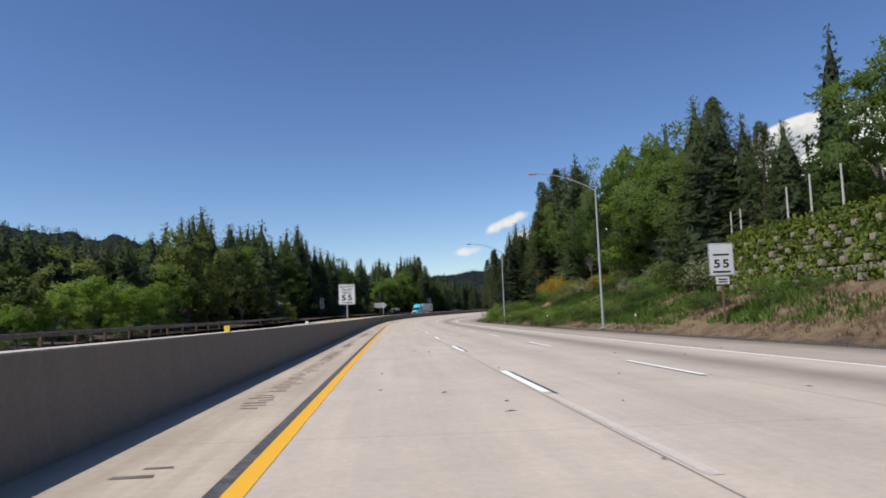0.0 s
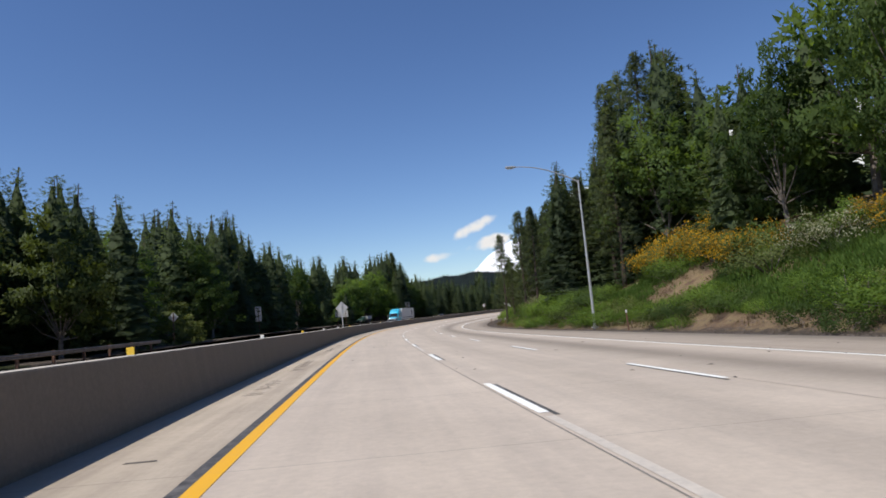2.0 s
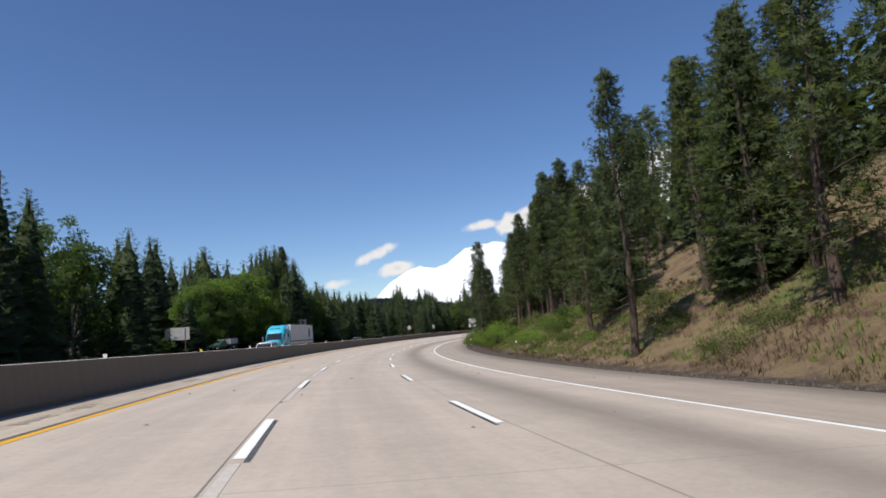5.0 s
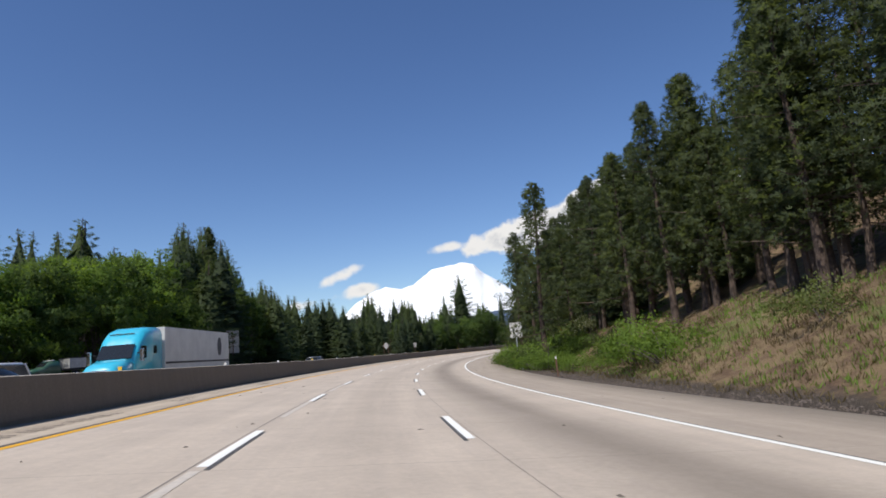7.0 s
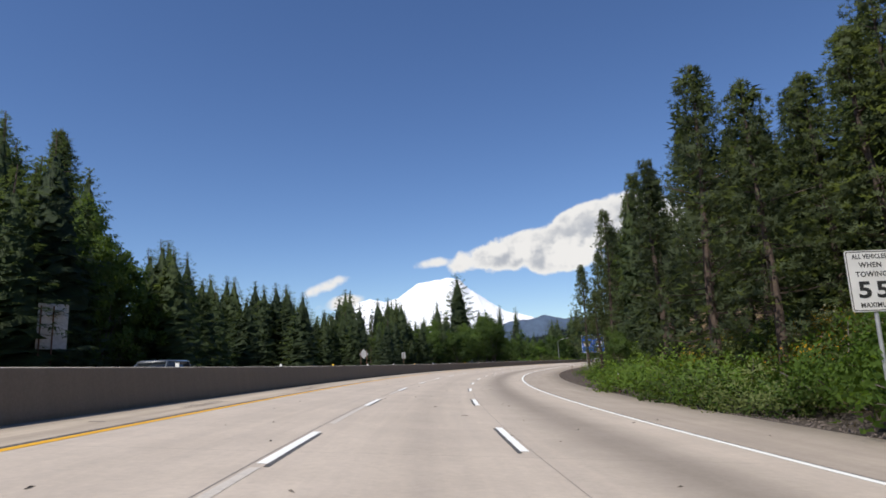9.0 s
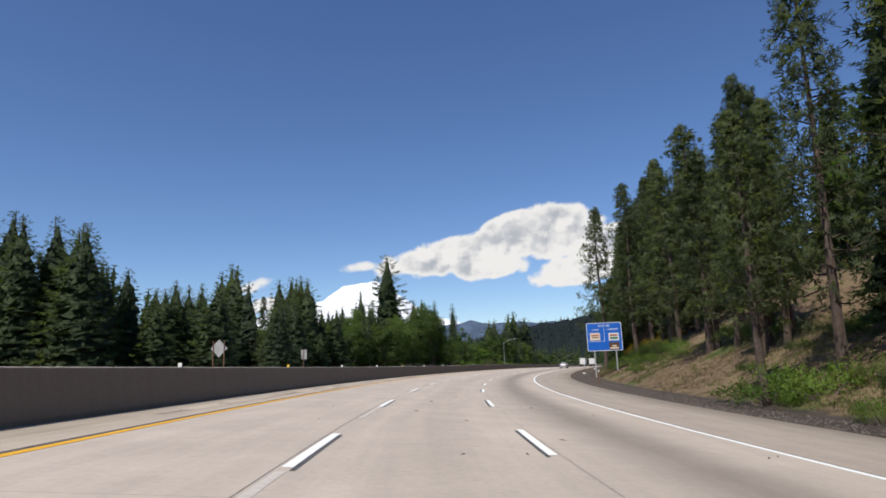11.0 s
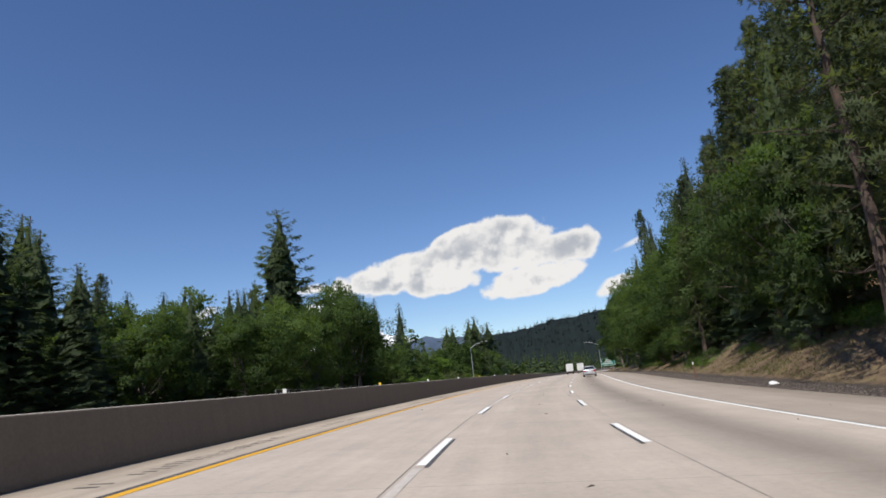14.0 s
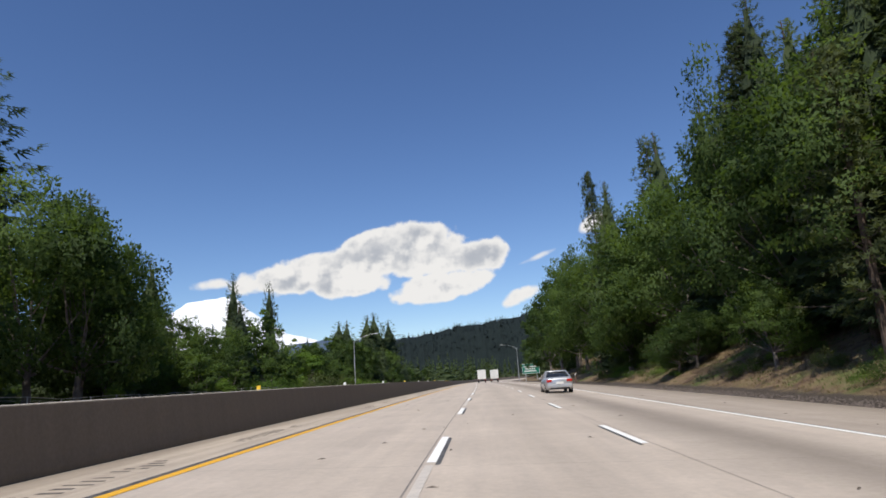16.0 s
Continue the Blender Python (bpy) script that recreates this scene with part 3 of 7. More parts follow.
def conifer(seed, high=20.0, wide=3.4, clear=0.08, limbs=260, sprays=16, mat=FIR, bark=BARK, name="fir_tree", label="", open_=0.15, size=0.55, power=0.80, body=0.74):
    """A tall evergreen: straight trunk, tiers of limbs that droop and turn up at the tip, needle fronds along each limb."""
    rng = np.random.RandomState(seed)
    bm = bmesh.new()
    bend = rng.uniform(-0.15, 0.15, 2)
    spine = [(bend[0] * math.sin(k * 0.9), bend[1] * math.sin(k * 1.3 + 1) - bend[1] * math.sin(1), high * k / 8) for k in range(9)]
    tube(bm, spine, [high * 0.0135 * (1 - k / 8.4) + 0.02 for k in range(9)], 8)
    vs = []
    k = (np.arange(limbs) + rng.uniform(0, 1, limbs)) / limbs
    up = clear + (1 - clear) * (1 - (1 - k) ** 0.86) * 0.992

    def profile(q):
        return np.where(q < clear + 0.10, 0.65 + 0.35 * (q - clear) / 0.10, 1.0) * (np.clip(1 - q, 0, 1) / (1 - clear)) ** power + 0.010

    spin = (np.arange(limbs) * 2.39996 + rng.uniform(-0.5, 0.5, limbs)) % (2 * math.pi)
    lobe = 1 + 0.16 * np.sin(spin * 3 + up * 9 + rng.uniform(0, 6)) + 0.10 * np.sin(spin * 5 - up * 23)
    reach = wide * profile(up) * lobe * rng.uniform(1 - open_ * 1.5, 1.10, limbs)
    tilt = np.interp(up, [0, 0.5, 0.85, 1], [-0.42, -0.26, 0.10, 0.80]) + rng.normal(0, 0.09, limbs)
    for i in range(limbs):
        z = up[i] * high
        out = np.array([math.cos(spin[i]), math.sin(spin[i]), 0.0])
        n = max(7, int(sprays * (0.35 + 0.85 * reach[i] / wide)))
        t = 0.30 + 0.70 * np.sqrt((np.arange(n) + rng.uniform(0, 1, n)) / n)
        curl = tilt[i] * t - 0.10 * t * t + 0.14 * t ** 4
        at = np.array([0, 0, z]) + out * (reach[i] * t)[:, None]
        across = np.array([-out[1], out[0], 0.0])
        fan = rng.normal(0, 1, n) * (1.02 - t) * reach[i] * 0.42
        at[:, 2] += reach[i] * curl - np.abs(fan) * 0.25
        at += across * fan[:, None]
        away = np.sign(fan) * rng.uniform(0.1, 0.7, n)
        way = out[None, :] + across[None, :] * away[:, None] + np.array([0, 0, 1.0]) * (rng.normal(-0.22, 0.26, n) + 0.30 * (t > 0.90) + 0.7 * (up[i] > 0.93))[:, None]
        ln = size * rng.uniform(0.7, 1.25, n) * (1.25 - 0.45 * t) * (0.26 + 0.74 * min(1.0, 1.9 * reach[i] / wide))
        vs.append(fans(at, way, ln, rng, 0.16, 0.62))
        if i % 7 == 0 and reach[i] > 0.5:
            end = np.array([0, 0, z]) + out * reach[i] * 0.85
            end[2] += reach[i] * (tilt[i] * 0.85 - 0.08)
            tube(bm, [(0, 0, z - 0.05), tuple((np.array([0, 0, z]) + end) / 2), tuple(end)], [0.05, 0.03, 0.012], 3, False)
    # dense inner growth, seen between the outer fronds
    rows_, ring = 46, 19
    zz = np.linspace(clear + 0.03, 0.93, rows_)
    aa = np.arange(ring) * 2 * math.pi / ring + rng.uniform(-0.14, 0.14, (rows_, ring))
    core = wide * profile(zz + 0.02)[:, None] * (1 + 0.16 * np.sin(aa * 3 + zz[:, None] * 9) + 0.10 * np.sin(aa * 5 - zz[:, None] * 23))
    rr = core * rng.uniform(body * 0.58, body * 1.04, (rows_, ring)) * (1 - 0.5 * open_) * np.clip((0.99 - zz) / 0.22, 0.45, 1.0)[:, None]
    hz = high * zz[:, None] - rr * 0.32 + rng.uniform(-0.22, 0.22, (rows_, ring))
    g = np.stack([np.cos(aa) * rr, np.sin(aa) * rr, hz], -1)
    h2 = np.roll(g, -1, 1)
    inner = np.concatenate([np.stack([g[:-1], h2[:-1], h2[1:]], 2).reshape(-1, 3), np.stack([g[:-1], h2[1:], g[1:]], 2).reshape(-1, 3)])
    vs.append(inner)
    n = 26
    tip_z = rng.uniform(0.90, 0.985, n)
    at = np.stack([rng.normal(0, 0.03, n), rng.normal(0, 0.03, n), high * tip_z], 1)
    vs.append(fans(at, np.stack([rng.normal(0, 0.5, n), rng.normal(0, 0.5, n), np.full(n, 0.6)], 1), 0.12 + (1 - tip_z) * 5.0, rng))
    v = np.concatenate(vs)
    c = v.reshape(-1, 3, 3).mean(1)
    out = np.stack([c[:, 0], c[:, 1], np.full(len(c), wide * 0.30) + 0.25 * np.hypot(c[:, 0], c[:, 1])], 1)
    return tree(name, bm, bark, v, out, mat, label, "tree", 3, 0.80)


def pine(seed, high=20.0, wide=3.0, clear=0.2, clumps=120, blades=34, mat=PINE, bark=BARK, name="pine_tree", label="", size=0.6, ragged=0.3, top=0.45):
    """A tall pine: bare lower trunk, up-curved limbs that end in rounded tufts of needles, with gaps between them."""
    rng = np.random.RandomState(seed)
    bm = bmesh.new()
    lean = rng.uniform(-0.25, 0.25, 2)
    spine = [(lean[0] * math.sin(k * 0.8), lean[1] * math.sin(k * 0.7), high * k / 8) for k in range(9)]
    tube(bm, spine, [high * 0.0150 * (1 - k / 8.6) + 0.02 for k in range(9)], 8)
    vs, outs = [], []
    k = (np.arange(clumps) + rng.uniform(0, 1, clumps)) / clumps
    up = clear + (0.985 - clear) * k ** 0.92
    spin = (np.arange(clumps) * 2.39996 + rng.uniform(-0.6, 0.6, clumps)) % (2 * math.pi)
    prof = np.minimum(1.0, (np.clip(1.0 - up, 0, 1) / top) ** 0.72) * np.interp(up, [clear, clear + 0.12, 1], [0.70, 1.0, 1.0]) + 0.02
    reach = wide * prof * (1 + ragged * np.sin(spin * 2 + up * 17 + rng.uniform(0, 6)) * 0.7) * rng.uniform(0.45, 1.08, clumps)
    for i in range(clumps):
        x = lean[0] * math.sin(up[i] * 6.4)
        y = lean[1] * math.sin(up[i] * 5.6)
        out = np.array([math.cos(spin[i]), math.sin(spin[i]), 0.0])
        p = np.array([x, y, up[i] * high]) + out * reach[i]
        p[2] += reach[i] * rng.uniform(-0.10, 0.30) - (0.0 if up[i] > 0.6 else 0.12 * reach[i])
        r_ = size * (1.05 + 0.55 * min(1.0, reach[i] / wide)) * rng.uniform(0.75, 1.25) * (0.62 if up[i] > 0.93 else 1.0)
        if i % 3 == 0 and reach[i] > 0.6:
            tube(bm, [(x, y, up[i] * high - 0.25), (x + out[0] * reach[i] * 0.55, y + out[1] * reach[i] * 0.55, p[2] - 0.25), tuple(p)], [0.06, 0.04, 0.015], 3, False)
        n = blades
        d = rng.normal(size=(n, 3))
        d /= np.linalg.norm(d, axis=1, keepdims=True)
        d[:, 2] = d[:, 2] * 0.75 + 0.12
        at = p + d * r_ * rng.uniform(0.10, 0.62, n)[:, None]
        at += out * (rng.uniform(-0.55, 0.1, n) * min(1.0, reach[i] * 0.7))[:, None]
        vs.append(fans(at, d + np.array([0, 0, 0.25]) + rng.normal(0, 0.25, (n, 3)), size * rng.uniform(0.6, 1.05, n), rng, 0.04, 0.15))
        q = d * 1.1 + out * 0.45 + np.array([0, 0, 0.22])
        outs.append(np.repeat(q, 3, 0))
    # needle growth close to the trunk
    n = blades * clumps // 10
    kz = rng.uniform(clear + 0.05, 0.97, n)
    a = rng.uniform(0, 2 * math.pi, n)
    ww = wide * np.minimum(1.0, (np.clip(1 - kz, 0, 1) / top) ** 0.72) * rng.uniform(0.12, 0.55, n)
    d = np.stack([np.cos(a), np.sin(a), rng.normal(0.1, 0.35, n)], 1)
    vs.append(fans(np.stack([np.cos(a) * ww, np.sin(a) * ww, kz * high], 1), d, size * rng.uniform(1.2, 1.9, n), rng, 0.1, 0.2))
    outs.append(np.repeat(d + np.array([0, 0, 0.3]), 3, 0))
    v = np.concatenate(vs)
    return tree(name, bm, bark, v, np.concatenate(outs), mat, label, "tree", 3, 0.78)


def broadleaf(seed, high=12.0, wide=5.0, clear=0.18, clumps=130, leaves=60, mat=BROAD, bark=PALE_BARK, name="broadleaf_tree", label="", size=0.34):
    """A leafy tree: forked trunk and a crown of leaf clumps with gaps."""
    rng = np.random.RandomState(seed)
    bm = bmesh.new()
    fork = high * (clear + 0.12)
    outs = []
    tube(bm, [(0, 0, 0), (0.05, 0.03, fork * 0.5), (0.1, -0.05, fork)], [high * 0.02, high * 0.016, high * 0.013], 8)
    vs = []
    lobes = []
    for k in range(15):
        a = k * 2.4 + rng.uniform(-0.4, 0.4)
        e = rng.uniform(-0.5, 1.35)
        r = rng.uniform(0.48, 0.74)
        lobes.append((np.array([math.cos(a) * math.cos(e) * wide * r, math.sin(a) * math.cos(e) * wide * r, high * (clear + 0.30) + math.sin(e) * high * (0.52 - clear * 0.3) * r * 1.15]), rng.uniform(0.28, 0.44)))
    for c, r in lobes:
        tube(bm, [(0.1, -0.05, fork * 0.9), tuple(np.array([0, 0, fork]) * 0.5 + c * 0.5 + rng.normal(0, 0.2, 3)), tuple(c)], [high * 0.006, high * 0.004, 0.015], 4, False)
    for i in range(clumps):
        c, r = lobes[i % len(lobes)]
        d = rng.normal(size=3)
        d /= np.linalg.norm(d)
        d[2] = d[2] if d[2] > -0.7 else -0.5 * rng.uniform(0, 1)
        p = c + d * np.array([wide * r, wide * r, high * r * 0.50]) * rng.uniform(0.62, 1.04)
        p[2] = max(p[2], high * clear * 0.7)
        n = leaves
        rr = wide * 0.14 * rng.uniform(0.6, 1.3)
        q = np.clip(rng.normal(size=(n, 3)), -1.35, 1.35) * np.array([rr, rr, rr * 0.62]) * 0.62
        way = rng.normal(size=(n, 3)) * 0.7 + q / rr * 0.5 + d * 0.5 + np.array([0, 0, -0.25])
        vs.append(blades_of(p + q, way, size * rng.uniform(0.65, 1.3, n), size * rng.uniform(0.5, 0.85, n), rng))
        outs.append(q / rr * 0.5 + d * 1.1 + (p - np.array([0, 0, high * 0.35])) / wide * 0.5 + np.array([0, 0, 0.2]))
    v = np.concatenate(vs)
    v[:, 2] *= high / max(v[:, 2].max(), 0.1)
    return tree(name, bm, bark, v, np.concatenate(outs), mat, label, "tree", 3, 0.80)


def blades_of(at, way, length, width, rng):
    """Three-cornered leaf sprays."""
    n = len(at)
    way = way / np.maximum(np.linalg.norm(way, axis=1, keepdims=True), 1e-6)
    side = np.cross(way, rng.normal(size=(n, 3)))
    side /= np.maximum(np.linalg.norm(side, axis=1, keepdims=True), 1e-6)
    length, width = np.asarray(length).reshape(-1, 1), np.asarray(width).reshape(-1, 1)
    return np.stack([at - side * width * 0.5, at + side * width * 0.5, at + way * length], 1).reshape(-1, 3)


def shrub(seed, high=1.6, wide=1.6, clumps=40, leaves=60, mat=BRIGHT, name="shrub", label="", size=0.098, flowers=None):
    """A bush: stems from the ground with leaf clumps."""
    rng = np.random.RandomState(seed)
    bm = bmesh.new()
    vs = []
    for i in range(clumps):
        a, r = rng.uniform(0, 2 * math.pi), math.sqrt(rng.uniform(0, 1))
        top = high * (1 - 0.55 * r * r) * rng.uniform(0.65, 1.08)
        p = np.array([math.cos(a) * r * wide, math.sin(a) * r * wide, top * rng.uniform(0.35, 0.95)])
        if i % 4 == 0:
            tube(bm, [(p[0] * 0.15, p[1] * 0.15, -0.15), (p[0] * 0.6, p[1] * 0.6, p[2] * 0.6), tuple(p)], [0.03, 0.018, 0.008], 4, False)
        n = leaves
        q = rng.normal(size=(n, 3)) * wide * 0.13
        q[:, 2] *= 0.9
        at = p + q
        at[:, 2] = np.maximum(at[:, 2], 0.02)
        vs.append(blades_of(at, rng.normal(size=(n, 3)) + np.array([0, 0, 0.35]), size * rng.uniform(0.6, 1.4, n), size * rng.uniform(0.45, 0.8, n), rng))
    v = np.concatenate(vs)
    ob = empty(name, Matrix(), label, "shrub")
    part("stem", bm, PALE_BARK, ob)
    c = v.reshape(-1, 3, 3).mean(1) - np.array([0, 0, high * 0.25])
    part("foliage", leafy("foliage", v, mat, c + rng.normal(0, 0.2 * wide, c.shape), 0.8, 3), None, ob)
    if flowers is not None:
        pick = v.reshape(-1, 3, 3)[rng.uniform(size=len(v) // 3) < 0.65]
        out = pick.mean(1, keepdims=True) * np.array([0.10, 0.10, 0.08])
        w2 = (pick + out).reshape(-1, 3)
        part("blossom", leafy("blossom", w2, flowers, w2.reshape(-1, 3, 3).mean(1), 0.4, 3), None, ob, "dense yellow blossom" if flowers is BROOM else "pale creamy blossom")
    return ob


FIR_LABEL = "tall dark green fir with drooping needle-covered limbs"
PINE_LABEL = "tall dark green pine with a dense clumped crown"
LEAFY = "broad leafy green tree with a rounded uneven crown"
KINDS = {}
for grade, n_limb, n_spray, s_fir, n_tuft, n_blade, s_pine, n_clump, n_leaf, s_leaf in (("", 330, 14, 0.66, 138, 24, 0.52, 180, 74, 0.195), ("_mid", 230, 9, 0.80, 115, 16, 0.62, 140, 62, 0.255), ("_far", 110, 7, 1.10, 66, 12, 0.95, 76, 44, 0.42)):
    KINDS["fir" + grade] = [conifer(11, 20, 4.2, 0.03, n_limb, n_spray, FIR, label=FIR_LABEL, size=s_fir, power=0.76), conifer(12, 20, 4.0, 0.04, n_limb, n_spray, FIR, label=FIR_LABEL, size=s_fir, power=0.84),
                            conifer(13, 20, 4.3, 0.03, n_limb, n_spray, FIR, label=FIR_LABEL, open_=0.2, size=s_fir * 1.05, power=0.70)]
    KINDS["pine" + grade] = [pine(21, 20, 3.7, 0.18, n_tuft, n_blade, label=PINE_LABEL, size=s_pine, top=0.72), pine(22, 20, 3.2, 0.25, n_tuft, n_blade, label=PINE_LABEL, size=s_pine, ragged=0.5, top=0.66),
                             pine(23, 20, 4.1, 0.13, n_tuft, n_blade, label=PINE_LABEL, size=s_pine * 1.05, top=0.85)]
    KINDS["broad" + grade] = [broadleaf(31, 12, 5.0, 0.06, n_clump, n_leaf, label=LEAFY, size=s_leaf), broadleaf(32, 12, 4.4, 0.05, n_clump, n_leaf, label=LEAFY, size=s_leaf)]
    KINDS["bright" + grade] = [broadleaf(34, 12, 4.8, 0.02, n_clump, n_leaf, mat=BRIGHT, label="fresh bright green leafy tree", size=s_leaf)]
KINDS["olive_mid"] = KINDS["olive_far"] = KINDS["olive"] = [broadleaf(36, 12, 4.6, 0.03, 130, 52, mat=OLIVE, label="dusty olive green leafy tree", size=0.34)]
KINDS["lone_fir"] = [conifer(14, 20, 3.9, 0.30, 210, 15, FIR, label="tall ragged fir with a bare lower trunk standing above the wood", open_=0.30, size=0.80, power=0.64, body=0.66)]
KINDS["thin_pine"] = [pine(24, 20, 2.5, 0.10, 105, 26, label="slender open pine with a ragged crown", size=0.62, ragged=0.55, top=0.7)]
KINDS["shrub"] = [shrub(41, label="bright green leafy roadside bush"), shrub(42, 1.9, 1.5, label="bright green leafy roadside bush"), shrub(43, 1.3, 1.8, label="bright green leafy roadside bush")]
KINDS["dull"] = [shrub(44, mat=OLIVE, label="dull olive green scrub bush"), shrub(45, 1.2, 1.5, mat=BROAD, label="dark green scrub bush")]
KINDS["broom"] = [shrub(46, 1.8, 1.6, mat=OLIVE, flowers=BROOM, label="broom bush covered in yellow blossom")]
KINDS["pale"] = [shrub(47, 2.0, 1.6, mat=OLIVE, flowers=PALE, label="green bush with pale creamy blossom")]
NATURAL = {"fir": 20.0, "lone_fir": 20.0, "pine": 20.0, "thin_pine": 20.0, "broad": 12.0, "bright": 12.0, "olive": 12.0, "shrub": 1.6, "dull": 1.5, "broom": 1.8, "pale": 2.0}
count = 0


def plant(kind, s, u, high, fat=1.0, group=""):
    """Stand a tree or bush of this height on the ground."""
    global count
    count += 1
    # the finest models stand nearest to the road
    grade = "" if 0 < u < 29 and s < 440 or 0 < u < 30 and s < 540 and "b" in kind or -32 < u < 0 and 395 < s < 470 and "b" in kind else "_mid" if -46 < u < 33 and s < 560 else "_far"
    models = KINDS[kind + grade if kind in ("fir", "pine", "broad", "bright", "olive") else kind]
    model = models[(count * 7 + int(s)) % len(models)]
    k = high / NATURAL[kind.removesuffix("_far")]
    # tall ones stay slender, low ones are bushier
    wide = k ** 0.75 if high > 4.2 else k
    p = ground_at(s, u)
    m = pose(p[0], p[1], p[2] - 0.12 * min(1, high / 8), (count % 5 - 2) * 0.5, (count % 7 - 3) * 0.4, (count * 137.5) % 360)
    ob = copy_thing(model, m)
    ob.scale = (wide * fat, wide * fat, k)
    if group:
        ob["group"] = group
    return ob

# trees beyond the opposite carriageway, first bend
plant("fir", 149.3, -51.0, 28.1, 1.43)
plant("fir", 175.3, -49.0, 25.1, 1.23)
plant("fir", 181.4, -50.0, 24.2, 1.04)
plant("fir", 188.8, -46.0, 28.4, 1.49)
plant("fir", 207.0, -47.0, 18.2, 1.17)
plant("fir", 234.8, -46.0, 21.7, 1.3)
plant("fir", 228.2, -50.0, 22.3, 1.17)
plant("olive", 93.6, -27.0, 14.0, 1.0)
plant("olive", 107.9, -26.0, 13.6, 0.95)
plant("broad", 117.0, -42.0, 17.0, 1.15)
plant("broad", 115.0, -46.0, 16.4, 1.2)
plant("broad", 109.5, -36.0, 14.9, 1.0)
plant("broad", 138.4, -40.0, 18.3, 1.0)
plant("bright", 41.2, -22.5, 3.1, 1.3)
plant("bright", 46.3, -23.0, 4.1, 1.25)
plant("bright", 54.0, -24.0, 5.7, 1.2)
plant("bright", 60.8, -23.5, 5.2, 1.25)
plant("bright", 71.7, -25.0, 6.0, 1.2)
plant("olive", 59.8, -34.0, 8.6, 0.8)
plant("fir", 178.3, -49.0, 29.3, 1.3)
plant("fir", 199.7, -44.0, 24.7, 1.04)
plant("olive", 86.2, -27.0, 14.0, 1.0)
plant("olive", 92.3, -29.0, 14.8, 0.9)
plant("bright", 134.6, -34.0, 17.1, 1.0)
plant("olive", 119.9, -30.0, 13.9, 1.0)
plant("fir", 197.4, -44.0, 25.5, 1.17)
plant("fir", 215.5, -47.0, 24.8, 1.17)
plant("fir", 179.4, -44.0, 20.4, 1.17)
plant("broad", 209.6, -40.0, 19.8, 1.1)
plant("fir", 242.9, -52.0, 23.6, 0.91)
plant("fir", 242.2, -44.0, 23.0, 1.43)
plant("fir", 267.3, -50.0, 23.3, 1.3)
plant("fir", 278.6, -52.0, 23.2, 1.3)
plant("fir", 293.6, -55.0, 25.3, 1.17)
plant("broad", 152.8, -32.0, 16.7, 1.1)
plant("broad", 255.8, -36.0, 16.7, 1.2)
plant("broad", 267.2, -36.0, 17.6, 1.2)
plant("broad", 245.2, -37.0, 15.1, 1.2)
plant("fir", 164.4, -32.0, 15.1, 1.43)
plant("fir", 184.7, -33.0, 18.1, 1.43)
plant("fir", 166.8, -30.0, 14.1, 1.43)
plant("broad", 152.5, -29.0, 11.5, 1.1)
plant("broad", 212.5, -38.0, 17.2, 1.2)

# trees beyond the opposite carriageway, second bend
plant("fir", 254.6, -48.0, 21.2, 1.3)
plant("fir", 259.9, -47.0, 21.5, 1.04)
plant("fir", 263.7, -46.0, 23.8, 1.49)
plant("fir", 233.8, -40.0, 21.7, 1.3)
plant("fir", 271.7, -34.0, 23.4, 1.23)
plant("thin_pine", 278.9, -34.0, 25.6, 1.0)
plant("fir", 286.1, -27.0, 15.0, 1.3)
plant("broad", 231.2, -30.0, 11.9, 1.2)
plant("broad", 235.0, -30.0, 12.8, 1.2)
plant("broad", 241.4, -31.0, 14.2, 1.25)
plant("broad", 247.6, -31.0, 15.3, 1.25)
plant("broad", 254.3, -31.0, 16.3, 1.2)
plant("broad", 258.1, -30.0, 15.0, 1.1)
plant("broad", 281.4, -30.0, 14.5, 1.0)
plant("fir", 271.6, -28.0, 13.9, 1.43)
plant("fir", 293.6, -29.0, 11.0, 1.43)
plant("fir", 299.9, -31.0, 12.8, 1.49)
plant("fir", 308.8, -34.0, 12.9, 1.17)
plant("fir", 315.3, -33.0, 12.1, 1.43)
plant("pine", 324.7, -34.0, 11.4, 0.8)
plant("fir", 332.1, -34.0, 12.6, 1.3)
plant("fir", 342.7, -35.0, 11.3, 1.56)
plant("fir", 349.7, -37.0, 13.3, 1.43)
plant("fir", 358.1, -36.0, 11.2, 1.43)
plant("pine", 376.9, -40.0, 14.3, 0.7)
plant("fir", 391.1, -41.0, 19.8, 1.17)
plant("fir", 388.9, -38.0, 17.4, 1.43)
plant("fir", 339.4, -31.0, 10.7, 1.43)
plant("fir", 341.4, -31.0, 10.9, 1.56)
plant("fir", 352.2, -38.0, 10.6, 1.43)
plant("fir", 358.8, -42.0, 10.5, 1.17)
plant("fir", 364.6, -45.0, 11.7, 1.3)
plant("pine", 371.2, -49.0, 14.3, 0.8)
plant("fir", 373.8, -46.0, 15.2, 1.17)
plant("fir", 382.2, -49.0, 20.8, 1.56)
plant("fir", 381.3, -40.0, 12.8, 1.04)
plant("fir", 378.7, -32.0, 17.4, 1.37)
plant("fir", 407.6, -44.0, 14.9, 1.17)
plant("fir", 424.8, -39.0, 16.7, 0.98)
plant("lone_fir", 441.8, -40.1, 33.5, 1.35)
plant("fir", 428.3, -40.0, 17.6, 0.91)
plant("fir", 270.9, -30.0, 18.6, 1.43)
plant("broad", 275.9, -29.0, 18.1, 0.7)
plant("broad", 278.1, -28.0, 14.1, 1.0)
plant("fir", 266.9, -28.0, 17.1, 1.43)
plant("broad", 280.4, -28.0, 11.7, 1.0)
